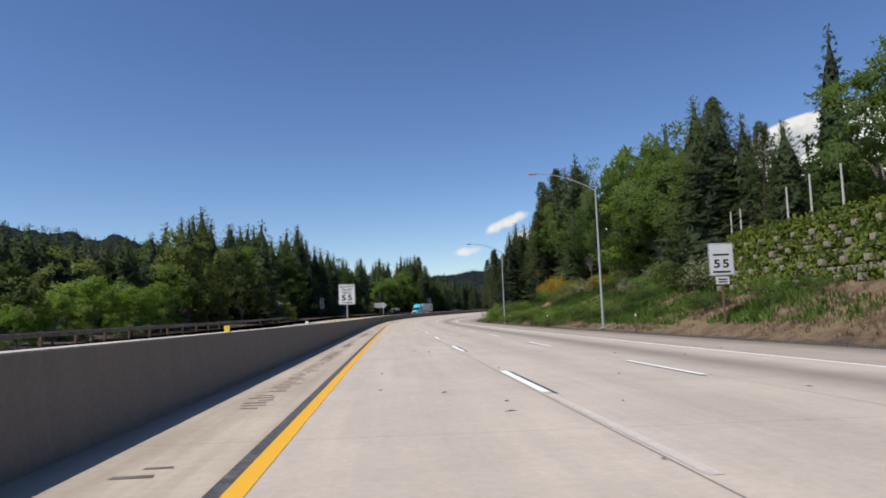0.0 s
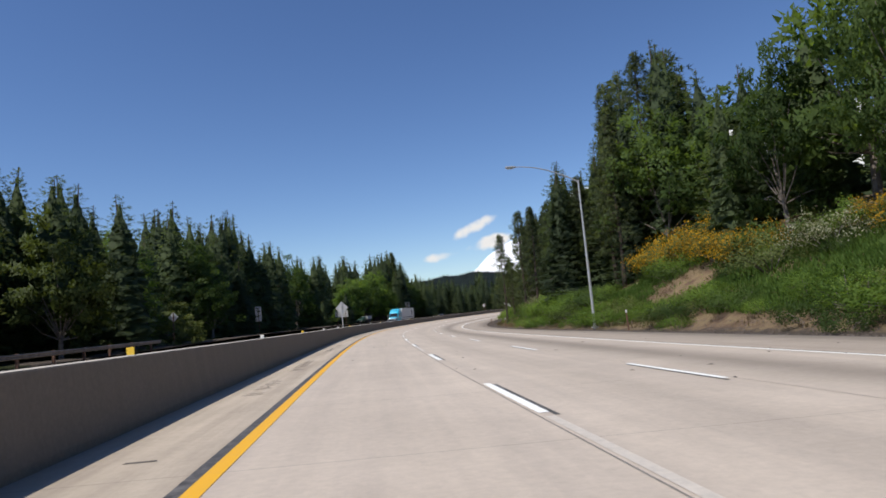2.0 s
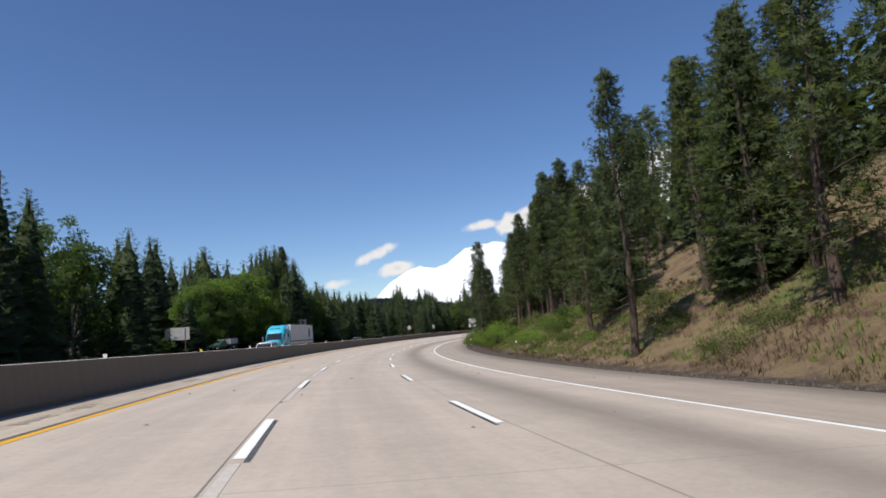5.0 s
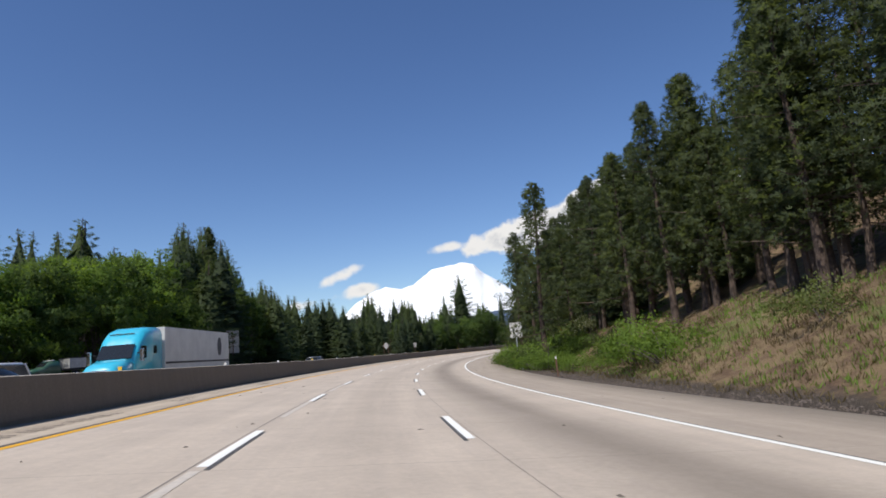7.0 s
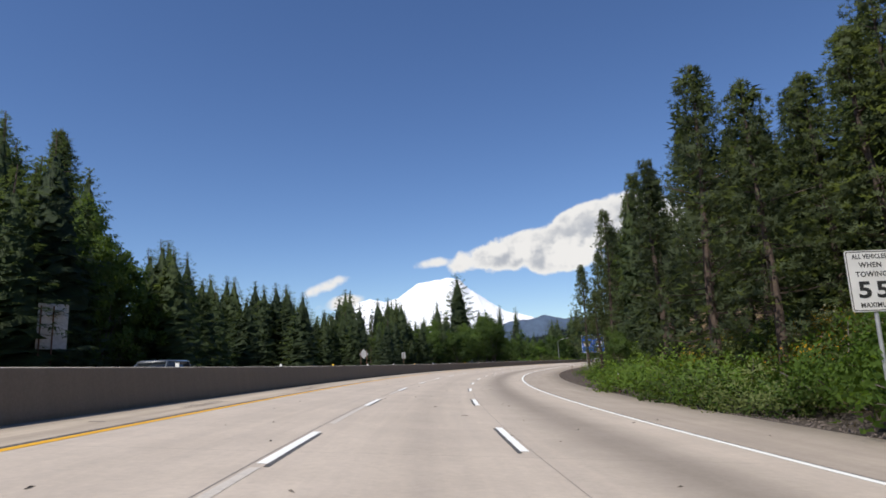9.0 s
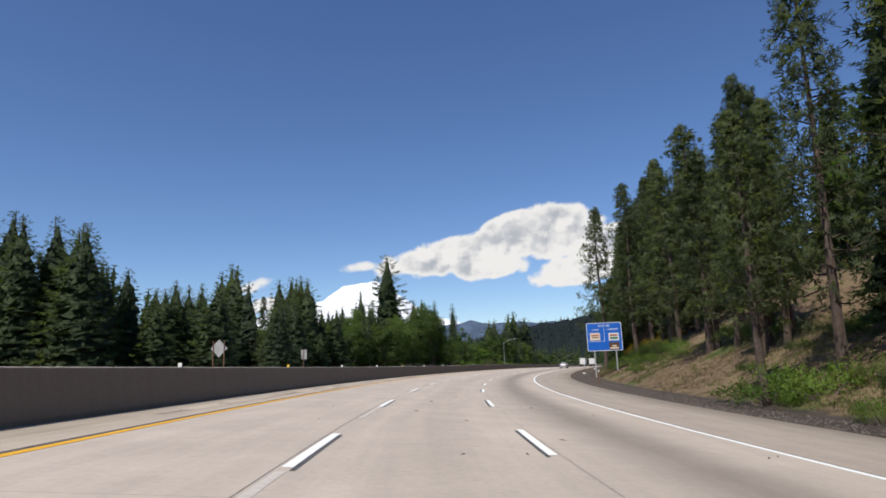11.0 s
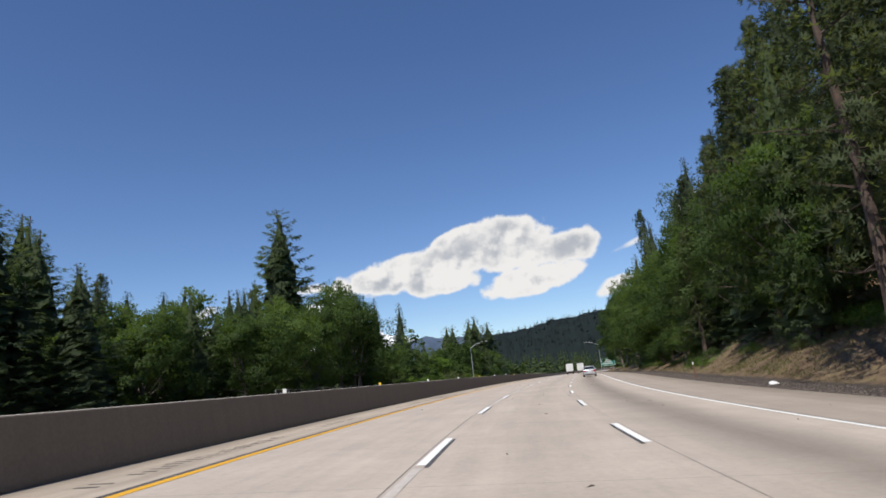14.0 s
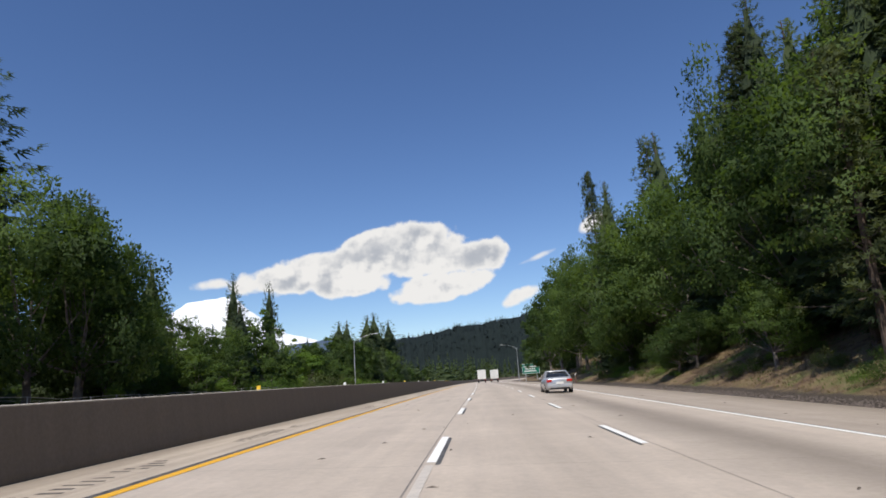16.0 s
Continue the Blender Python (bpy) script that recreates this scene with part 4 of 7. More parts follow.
plant("fir", 347.5, -30.0, 8.6, 1.43)
plant("fir", 367.6, -42.0, 13.8, 1.3)
plant("fir", 370.5, -34.0, 11.6, 1.17)
plant("broad", 377.8, -36.0, 12.2, 1.1)
plant("broad", 396.4, -36.0, 11.5, 1.2)
plant("fir", 380.5, -30.0, 10.4, 1.43)

# trees beyond the opposite carriageway, where the road runs straight
plant("pine", 403.6, -44.0, 16.3, 0.8)
plant("fir", 418.6, -44.0, 16.8, 1.17)
plant("fir", 407.4, -32.0, 11.8, 1.3)
plant("fir", 433.0, -41.0, 18.4, 1.04)
plant("broad", 395.6, -34.0, 11.4, 1.2)
plant("broad", 388.5, -33.0, 9.6, 1.1)
plant("broad", 400.2, -34.0, 11.5, 1.1)
plant("broad", 396.0, -31.0, 10.9, 1.2)
plant("broad", 391.5, -29.0, 9.2, 1.1)
plant("fir", 400.5, -30.0, 12.2, 1.23)
plant("fir", 406.2, -38.0, 14.0, 1.04)
plant("broad", 404.9, -27.0, 11.4, 1.2)
plant("broad", 408.1, -27.0, 12.3, 1.2)
plant("broad", 412.6, -27.0, 13.0, 1.2)
plant("broad", 417.5, -27.0, 13.9, 1.15)
plant("broad", 424.0, -27.0, 15.6, 1.1)
plant("broad", 432.5, -27.0, 17.7, 1.1)
plant("broad", 438.4, -27.0, 17.9, 0.9)
plant("broad", 441.8, -27.0, 15.0, 0.9)
plant("lone_fir", 543.6, -56.0, 31.0, 0.72)
plant("lone_fir", 557.6, -51.0, 30.8, 0.72)
plant("fir", 460.0, -33.0, 16.9, 1.43)
plant("broad", 453.0, -31.0, 12.6, 1.0)
plant("broad", 461.7, -31.0, 12.3, 1.1)
plant("broad", 467.2, -30.0, 10.7, 1.2)
plant("broad", 478.9, -31.0, 10.9, 1.2)
plant("fir", 634.8, -60.0, 18.2, 1.17)
plant("fir", 665.5, -62.0, 30.8, 1.90)
plant("fir", 686.2, -66.0, 33.3, 1.80)
plant("fir", 718.6, -72.0, 39.8, 1.80)
plant("fir", 725.8, -70.0, 41.7, 1.70)
plant("fir", 736.6, -68.0, 37.9, 1.90)
plant("fir", 629.1, -62.0, 21.0, 1.17)

# trees on the bank, first bend
plant("fir", 91.6, 70.0, 34.9, 0.9)
plant("fir", 51.2, 27.6, 13.9, 1.35)
plant("fir", 90.0, 42.0, 15.5, 0.9)
plant("fir", 86.3, 50.0, 19.2, 0.9)
plant("fir", 83.1, 52.0, 17.7, 0.9)
plant("fir", 82.7, 56.0, 18.4, 1.0)
plant("broad", 34.6, 31.0, 11.8, 1.08)
plant("fir", 133.8, 34.0, 21.4, 0.85)
plant("fir", 121.1, 36.0, 24.1, 0.85)
plant("broad", 79.4, 33.0, 17.5, 1.0)
plant("broad", 80.0, 36.0, 16.5, 1.0)
plant("broad", 68.7, 38.0, 14.6, 1.1)
plant("broad", 53.2, 40.0, 9.7, 1.2)
plant("broad", 52.1, 42.0, 10.1, 1.2)
plant("broad", 77.1, 28.5, 17.0, 0.69)
plant("fir", 96.5, 36.0, 12.8, 0.8)
plant("broad", 90.2, 30.0, 13.7, 0.72)
plant("broad", 102.4, 33.0, 13.5, 1.1)
plant("bright", 74.0, 31.0, 12.7, 1.2)
plant("broad", 108.5, 30.0, 15.8, 1.1)
plant("fir", 123.7, 31.0, 17.4, 1.1)
plant("bright", 72.2, 28.2, 5.0, 1.2)
plant("fir", 112.1, 33.0, 20.9, 1.0)
plant("fir", 116.3, 25.7, 14.1, 1.15)
plant("fir", 117.4, 22.0, 14.6, 1.2)
plant("pine", 117.9, 29.0, 21.5, 0.9)
plant("fir", 48.0, 28.0, 14.4, 1.3)
plant("pine", 112.5, 30.0, 22.5, 0.9)
plant("broad", 69.0, 32.0, 17.0, 1.17)
plant("broad", 62.6, 32.0, 13.7, 1.2)
plant("fir", 134.8, 27.0, 16.3, 1.0)
plant("fir", 132.8, 29.0, 11.7, 0.8)
plant("fir", 152.9, 26.0, 15.5, 1.0)
plant("fir", 170.6, 25.0, 13.1, 1.0)
plant("fir", 98.4, 33.0, 14.0, 1.0)
plant("fir", 110.1, 27.0, 11.0, 1.1)

# pines on the bank, second bend
plant("fir", 151.9, 25.0, 14.3, 1.0)
plant("pine", 133.1, 24.0, 13.3, 1.0)
plant("fir", 126.8, 24.0, 17.2, 1.05)
plant("fir", 118.1, 24.0, 13.2, 1.2)
plant("fir", 116.7, 26.0, 15.4, 1.1)
plant("pine", 201.1, 26.9, 15.1, 1.0)
plant("fir", 133.5, 29.0, 14.7, 1.0)
plant("fir", 158.0, 29.0, 15.0, 1.0)
plant("pine", 113.5, 26.0, 13.7, 1.2)
plant("pine", 199.0, 25.7, 15.2, 1.0)
plant("pine", 177.1, 29.0, 13.8, 0.9)
plant("pine", 221.4, 25.9, 14.5, 1.0)
plant("pine", 211.2, 26.5, 12.9, 1.0)
plant("pine", 192.9, 27.0, 14.9, 1.0)
plant("pine", 192.3, 29.0, 15.3, 1.0)
plant("pine", 189.3, 30.0, 13.2, 1.1)
plant("pine", 185.9, 30.0, 11.0, 1.15)
plant("fir", 217.3, 31.0, 14.4, 1.0)
plant("pine", 253.5, 25.4, 13.7, 0.95)
plant("pine", 263.8, 25.8, 15.0, 0.9)
plant("pine", 213.9, 27.0, 16.5, 1.05)
plant("pine", 210.0, 29.0, 14.7, 1.05)
plant("pine", 239.8, 25.0, 14.8, 1.0)
plant("thin_pine", 263.0, 19.8, 15.1, 1.0)
plant("pine", 239.1, 27.0, 14.8, 1.25)
plant("fir", 236.6, 28.0, 15.4, 1.1)
plant("pine", 228.0, 26.0, 15.4, 1.5)
plant("pine", 252.6, 29.0, 15.3, 1.4)
plant("pine", 225.8, 27.5, 13.1, 1.3)
plant("pine", 271.9, 26.0, 18.7, 1.1)
plant("pine", 244.0, 27.0, 16.5, 1.0)
plant("thin_pine", 294.9, 26.0, 20.6, 1.1)
plant("pine", 282.4, 28.0, 20.3, 0.9)
plant("pine", 241.1, 28.0, 14.9, 1.4)
plant("pine", 296.9, 22.0, 18.7, 0.8)
plant("fir", 289.7, 24.0, 18.2, 0.85)
plant("pine", 256.6, 24.0, 13.2, 1.0)
plant("pine", 251.2, 25.0, 13.5, 1.05)
plant("fir", 249.9, 27.0, 14.1, 1.1)
plant("fir", 299.0, 28.0, 17.4, 1.1)
plant("fir", 263.5, 29.0, 13.1, 1.1)

# trees on the bank, where the road runs straight
plant("pine", 365.3, 26.7, 18.2, 0.75)
plant("pine", 367.5, 25.5, 21.4, 0.8)
plant("pine", 322.1, 25.0, 19.0, 1.1)
plant("pine", 326.1, 29.0, 19.2, 1.1)
plant("pine", 317.3, 28.0, 18.8, 1.1)
plant("pine", 312.1, 27.0, 16.3, 1.1)
plant("fir", 351.6, 30.0, 17.9, 1.1)
plant("pine", 397.1, 27.2, 27.0, 0.8)
plant("pine", 370.9, 27.2, 22.3, 0.75)
plant("pine", 359.3, 28.0, 23.4, 1.0)
plant("pine", 341.7, 27.0, 19.7, 1.0)
plant("pine", 391.3, 27.1, 23.9, 0.85)
plant("pine", 378.8, 26.0, 23.2, 0.85)
plant("fir", 491.4, 28.0, 29.3, 0.85)
plant("fir", 404.9, 26.0, 19.6, 1.1)
plant("fir", 421.8, 27.0, 23.1, 1.1)
plant("pine", 375.9, 27.0, 18.9, 1.1)
plant("broad", 516.5, 24.0, 25.3, 0.81)
plant("broad", 440.1, 27.0, 25.1, 0.69)
plant("pine", 401.9, 26.0, 25.2, 1.0)
plant("fir", 432.4, 28.0, 21.7, 1.0)
plant("fir", 482.7, 34.0, 31.3, 1.0)
plant("broad", 500.4, 23.0, 24.2, 0.81)
plant("broad", 462.7, 25.0, 21.7, 1.1)
plant("fir", 423.8, 29.0, 21.4, 1.1)
plant("broad", 392.5, 25.0, 17.5, 1.0)
plant("broad", 387.1, 25.0, 16.7, 1.0)
plant("fir", 428.2, 28.0, 20.9, 1.1)
plant("broad", 524.2, 22.0, 20.6, 1.0)
plant("broad", 491.0, 24.0, 19.1, 1.05)
plant("broad", 443.0, 26.0, 18.2, 1.1)
plant("broad", 411.6, 26.0, 15.4, 1.0)
plant("pine", 408.7, 27.0, 21.1, 1.2)
plant("pine", 404.7, 28.0, 18.1, 1.2)
plant("pine", 437.3, 27.0, 24.9, 1.1)
plant("fir", 430.2, 27.0, 20.9, 1.1)
plant("broad", 543.8, 22.0, 23.7, 0.95)
plant("broad", 508.0, 23.0, 22.3, 1.05)
plant("broad", 483.2, 24.0, 20.8, 1.1)
plant("broad", 466.8, 25.0, 18.9, 1.1)
plant("broad", 456.0, 26.0, 20.2, 1.1)
plant("fir", 447.6, 27.0, 23.1, 1.2)
plant("broad", 430.8, 25.0, 17.4, 1.1)
plant("broad", 426.0, 27.0, 19.3, 1.2)
plant("broad", 420.2, 25.0, 14.8, 1.1)
plant("broad", 465.8, 22.0, 14.9, 1.0)

# tall trees that stand out against the sky
plant("pine", 153.7, 18.9, 14.7, 0.80)
plant("pine", 134.4, 19.9, 14.9, 0.85)
plant("pine", 119.1, 18.8, 13.0, 0.80)
plant("fir", 117.1, 21.8, 15.3, 0.90)
plant("pine", 237.6, 25.7, 16.3, 0.90)
plant("pine", 220.4, 24.0, 14.6, 1.00)
plant("pine", 214.4, 25.0, 16.0, 1.00)
plant("pine", 212.0, 27.0, 15.8, 0.95)
plant("pine", 203.6, 27.0, 14.5, 1.00)
plant("pine", 199.1, 27.0, 16.4, 1.10)
plant("pine", 250.1, 18.6, 16.2, 0.95)
plant("pine", 246.9, 19.8, 13.7, 1.00)
plant("fir", 253.1, 25.4, 14.0, 0.90)
plant("pine", 245.5, 24.0, 13.6, 1.10)
plant("pine", 290.3, 24.0, 18.2, 0.90)
plant("pine", 298.0, 19.2, 13.4, 0.85)
plant("pine", 371.3, 20.8, 25.5, 0.90)
plant("pine", 364.0, 25.1, 25.2, 0.90)
plant("pine", 354.0, 27.5, 22.1, 0.95)
plant("pine", 345.5, 27.0, 22.0, 1.00)
plant("pine", 403.3, 26.0, 26.1, 0.95)
plant("fir", 388.1, 24.0, 22.2, 0.75)
plant("fir", 436.1, 28.0, 27.1, 0.85)
plant("pine", 521.0, 31.9, 39.6, 0.80)
plant("pine", 494.4, 36.2, 33.8, 0.90)
plant("fir", 452.8, 34.5, 30.2, 0.85)
plant("pine", 426.5, 29.0, 26.2, 1.0)
plant("pine", 417.0, 27.0, 22.1, 1.0)
plant("pine", 201.7, 27.0, 17.8, 1.0)
plant("pine", 193.2, 27.0, 16.8, 1.0)
plant("fir", 214.9, -55.7, 33.8, 0.90)
plant("pine", 229.2, 18.6, 17.1, 1.02)
plant("pine", 283.5, 19.0, 8.5, 1.1)
plant("broad", 272.5, 19.0, 4.8, 0.8)
plant("fir", 55.0, 30.0, 16.8, 1.10)
plant("broad", 74.1, 32.0, 16.3, 1.00)
plant("broad", 86.8, 34.0, 18.6, 1.00)
plant("broad", 64.5, 30.0, 12.8, 1.00)
plant("fir", 190.9, -44.3, 29.6, 1.10)

# leafy wood beyond the lorry
plant("bright", 228.8, -30.0, 11.0, 1.1)
plant("broad", 233.5, -30.5, 12.3, 1.1)
plant("bright", 237.0, -31.0, 13.2, 1.1)
plant("bright", 243.1, -30.0, 14.1, 1.15)
plant("broad", 247.0, -32.0, 14.6, 1.1)
plant("bright", 250.3, -29.0, 14.6, 1.1)
plant("broad", 255.0, -28.0, 13.1, 1.1)
plant("bright", 257.8, -33.0, 17.6, 1.0)
plant("fir", 248.4, -42.0, 19.0, 1.0)
plant("fir", 253.9, -42.0, 19.9, 1.0)
plant("fir", 258.4, -42.0, 20.8, 1.0)
plant("fir", 301.1, -34.0, 16.9, 0.9)

# trees that fill the wood's outline
plant("pine", 116.5, 24.0, 13.2, 1.0)
plant("pine", 195.3, 28.5, 14.1, 1.0)
plant("pine", 191.8, 27.0, 12.6, 1.0)
plant("pine", 188.1, 27.0, 11.9, 1.0)
plant("pine", 184.7, 27.0, 10.1, 1.0)
plant("pine", 181.9, 27.0, 8.7, 1.0)
plant("pine", 200.1, 27.0, 12.0, 1.0)
plant("pine", 197.7, 27.0, 10.7, 1.0)
plant("pine", 311.7, 25.5, 14.1, 1.0)
plant("pine", 309.2, 25.5, 12.9, 1.0)
plant("pine", 363.4, 34.5, 22.8, 1.0)
plant("pine", 354.6, 31.5, 19.9, 1.0)
plant("pine", 350.1, 30.0, 18.6, 1.0)
plant("pine", 345.9, 30.0, 17.1, 1.0)
plant("pine", 369.7, 27.0, 17.8, 1.0)
plant("pine", 366.9, 27.0, 16.5, 1.0)
plant("pine", 127.1, 31.5, 20.1, 0.95)
plant("pine", 122.5, 30.0, 18.9, 0.95)
plant("pine", 118.4, 28.5, 17.7, 0.9)
plant("pine", 113.6, 27.0, 16.3, 1.0)
plant("pine", 110.1, 25.5, 15.0, 1.0)
plant("pine", 209.9, 27.0, 10.9, 1.0)
plant("pine", 239.5, 25.5, 13.2, 1.0)
plant("pine", 235.5, 25.5, 12.4, 1.0)
plant("fir", 114.0, 28.5, 20.2, 0.86)
plant("pine", 373.4, 27.0, 19.2, 1.0)
plant("pine", 369.6, 36.0, 24.4, 1.0)
plant("fir", 119.2, 30.0, 20.9, 0.86)
plant("pine", 197.6, 28.5, 14.2, 1.0)
plant("pine", 246.1, 25.5, 11.3, 1.0)
plant("pine", 49.6, 28.5, 14.9, 1.0)
plant("pine", 376.4, 37.5, 26.1, 1.0)
plant("pine", 203.2, 27.0, 12.3, 1.0)
plant("fir", 94.6, 28.5, 12.7, 1.0)
plant("pine", 376.5, 27.0, 19.7, 1.0)
plant("pine", 216.8, 27.0, 13.4, 1.0)
plant("pine", 246.3, 25.7, 16.8, 0.74)
plant("fir", 45.5, 28.5, 12.5, 1.0)
plant("pine", 395.3, 30.0, 26.0, 1.0)
plant("pine", 383.9, 27.0, 21.3, 1.0)
plant("pine", 380.3, 27.0, 19.8, 1.0)
plant("pine", 356.4, 28.5, 19.4, 1.0)
plant("pine", 205.4, 27.0, 11.7, 1.0)
plant("pine", 321.7, 25.5, 15.5, 1.0)
plant("fir", 421.1, 25.5, 20.1, 1.0)
plant("pine", 232.6, 27.0, 12.9, 1.0)
plant("pine", 317.4, 25.5, 13.5, 1.0)
plant("pine", 338.5, 30.0, 19.3, 1.0)
plant("pine", 127.6, 25.5, 13.1, 1.0)
plant("fir", 115.1, 34.5, 18.7, 1.0)
plant("fir", 109.8, 31.5, 21.4, 1.0)
plant("pine", 246.9, 36.0, 17.1, 1.0)
plant("pine", 246.5, 31.5, 14.3, 1.0)
plant("pine", 220.2, 28.5, 14.1, 0.7)
plant("pine", 259.8, 36.0, 13.8, 1.0)
plant("pine", 133.5, 25.5, 14.3, 1.0)
plant("pine", 266.3, 28.5, 13.9, 0.7)
plant("pine", 112.6, 34.5, 17.0, 1.0)
plant("pine", 261.6, 27.0, 13.2, 0.7)
plant("pine", 422.6, 24.0, 16.0, 1.0)
plant("pine", 366.3, 27.0, 20.7, 1.0)
plant("pine", 397.4, 25.5, 23.7, 1.0)
plant("pine", 259.7, 24.0, 12.8, 1.0)
plant("pine", 264.2, 24.0, 14.7, 1.0)
plant("pine", 237.9, 31.5, 15.3, 1.0)
plant("pine", 257.3, 25.5, 12.1, 1.0)
plant("pine", 361.5, 27.0, 18.6, 1.0)
plant("pine", 363.9, 27.0, 19.5, 1.0)
plant("fir", 110.3, 34.5, 15.3, 1.0)
plant("fir", 118.8, 22.5, 12.2, 1.0)
plant("pine", 229.1, 34.5, 16.3, 1.0)
plant("fir", 108.0, 34.5, 16.4, 1.0)
plant("pine", 267.0, 25.5, 14.6, 1.0)
plant("fir", 80.4, 37.5, 16.4, 1.0)
plant("pine", 222.9, 31.5, 15.2, 1.0)
plant("pine", 141.7, 27.0, 13.4, 1.0)
plant("fir", 74.4, 36.0, 18.4, 1.0)
plant("fir", 40.0, 28.5, 9.9, 1.0)
plant("pine", 272.9, 31.5, 16.2, 1.0)
plant("pine", 126.4, 33.0, 23.5, 1.0)
plant("pine", 42.9, 28.5, 10.8, 1.0)
plant("fir", 279.8, -34.0, 25.0, 1.3)
plant("pine", 136.0, 24.0, 12.6, 1.0)
plant("fir", 270.9, -28.0, 21.0, 1.3)
plant("pine", 419.3, 22.5, 15.1, 1.0)
plant("pine", 115.4, 34.5, 21.0, 1.0)
plant("pine", 229.0, 27.0, 13.0, 1.0)
plant("pine", 163.7, 28.5, 14.3, 1.0)
plant("fir", 276.6, -34.0, 21.8, 1.3)
plant("pine", 148.6, 25.5, 12.7, 1.0)
plant("pine", 143.9, 22.5, 13.2, 1.0)
plant("pine", 121.9, 37.5, 19.4, 1.0)
plant("fir", 159.6, -34.0, 20.9, 1.3)
plant("fir", 117.8, -25.0, 16.7, 1.3)
plant("pine", 390.2, 25.5, 21.4, 1.0)
plant("fir", 104.8, -34.0, 18.4, 1.3)
plant("fir", 109.8, -34.0, 18.7, 1.3)
plant("fir", 178.1, -37.0, 24.9, 1.3)
plant("fir", 112.7, -34.0, 19.2, 1.3)
plant("fir", 115.6, -34.0, 19.7, 1.3)
plant("fir", 116.4, -31.0, 18.9, 1.3)
plant("fir", 128.7, -34.0, 18.3, 1.3)
plant("fir", 126.1, -34.0, 20.4, 1.3)
plant("fir", 162.0, -34.0, 19.3, 1.3)
plant("pine", 158.2, 25.5, 14.2, 1.0)
plant("fir", 167.1, -34.0, 19.8, 1.3)
plant("fir", 149.6, -34.0, 20.5, 1.3)
plant("pine", 309.3, 24.0, 18.1, 0.7)
plant("fir", 172.6, -49.0, 26.8, 1.3)
plant("pine", 276.4, 24.0, 15.8, 1.0)
plant("fir", 175.6, -37.0, 25.0, 1.3)
plant("fir", 156.9, -34.0, 21.7, 1.3)
plant("fir", 107.4, -34.0, 19.1, 1.3)
plant("pine", 150.3, 24.0, 13.8, 1.0)
plant("fir", 281.3, -37.0, 25.3, 1.3)
plant("fir", 507.9, 31.5, 32.7, 1.0)
plant("fir", 122.8, -43.0, 21.3, 1.3)
plant("fir", 381.2, -46.0, 18.0, 1.3)
plant("fir", 191.6, -34.0, 21.3, 1.3)
plant("pine", 136.5, 21.0, 12.4, 1.0)
plant("fir", 58.6, -34.0, 11.1, 1.3)
plant("fir", 268.9, -34.0, 20.5, 1.3)
plant("fir", 183.3, -58.0, 28.6, 1.3)
plant("fir", 129.4, -49.0, 21.6, 1.3)
plant("fir", 274.0, -34.0, 21.9, 1.3)
plant("fir", 474.2, 22.5, 22.4, 1.0)
plant("fir", 62.7, -34.0, 11.2, 1.3)
plant("fir", 143.1, -34.0, 16.1, 1.3)
plant("fir", 181.1, -55.0, 28.8, 1.3)
plant("fir", 70.7, -34.0, 10.8, 1.3)
plant("fir", 65.0, -34.0, 11.2, 1.3)
plant("fir", 91.6, -34.0, 14.3, 1.3)
plant("fir", 74.8, -34.0, 11.4, 1.3)
plant("fir", 378.6, -34.0, 16.2, 1.3)
plant("fir", 67.5, -34.0, 11.6, 1.3)
plant("fir", 77.0, -34.0, 11.5, 1.3)
plant("fir", 79.3, -34.0, 11.7, 1.3)
plant("fir", 196.1, -34.0, 20.8, 1.3)
plant("fir", 81.9, -34.0, 11.9, 1.3)
plant("fir", 76.5, -31.0, 11.7, 1.3)
plant("fir", 84.6, -34.0, 12.0, 1.3)
plant("fir", 181.8, -34.0, 21.7, 1.3)
plant("fir", 278.5, -31.0, 21.1, 1.3)
plant("fir", 375.7, -34.0, 13.8, 1.3)
plant("fir", 371.4, -31.0, 12.9, 1.3)
plant("fir", 367.3, -28.0, 12.1, 1.3)
plant("fir", 369.1, -31.0, 11.9, 1.3)
plant("pine", 165.7, 21.0, 10.0, 1.0)
plant("fir", 285.9, -40.0, 27.2, 1.3)
plant("fir", 278.6, -40.0, 25.6, 1.3)
plant("fir", 301.9, -58.0, 28.8, 1.3)
plant("fir", 333.3, -34.0, 12.0, 1.3)
plant("fir", 262.1, -46.0, 24.1, 1.3)
plant("fir", 294.0, -34.0, 15.8, 1.3)
plant("fir", 217.7, -34.0, 19.8, 1.3)
plant("fir", 336.5, -34.0, 12.3, 1.3)
plant("fir", 330.8, -34.0, 11.0, 1.3)
plant("fir", 274.7, -37.0, 25.3, 1.3)
plant("fir", 285.9, -46.0, 25.8, 1.3)
plant("fir", 290.4, -58.0, 25.5, 1.3)
plant("fir", 386.1, -55.0, 21.0, 1.3)
plant("fir", 339.7, -25.0, 11.3, 1.3)
plant("fir", 346.2, -31.0, 12.0, 1.3)
plant("fir", 348.0, -34.0, 12.4, 1.3)
plant("fir", 297.5, -34.0, 17.8, 1.3)
plant("fir", 302.8, -34.0, 13.4, 1.3)
plant("fir", 320.3, -43.0, 17.1, 1.3)
plant("fir", 322.1, -40.0, 16.8, 1.3)
plant("fir", 324.2, -37.0, 16.2, 1.3)
plant("fir", 326.1, -34.0, 15.8, 1.3)
plant("fir", 352.8, -34.0, 9.5, 1.3)
plant("fir", 324.2, -43.0, 17.7, 1.3)
plant("fir", 392.3, -34.0, 13.1, 1.3)
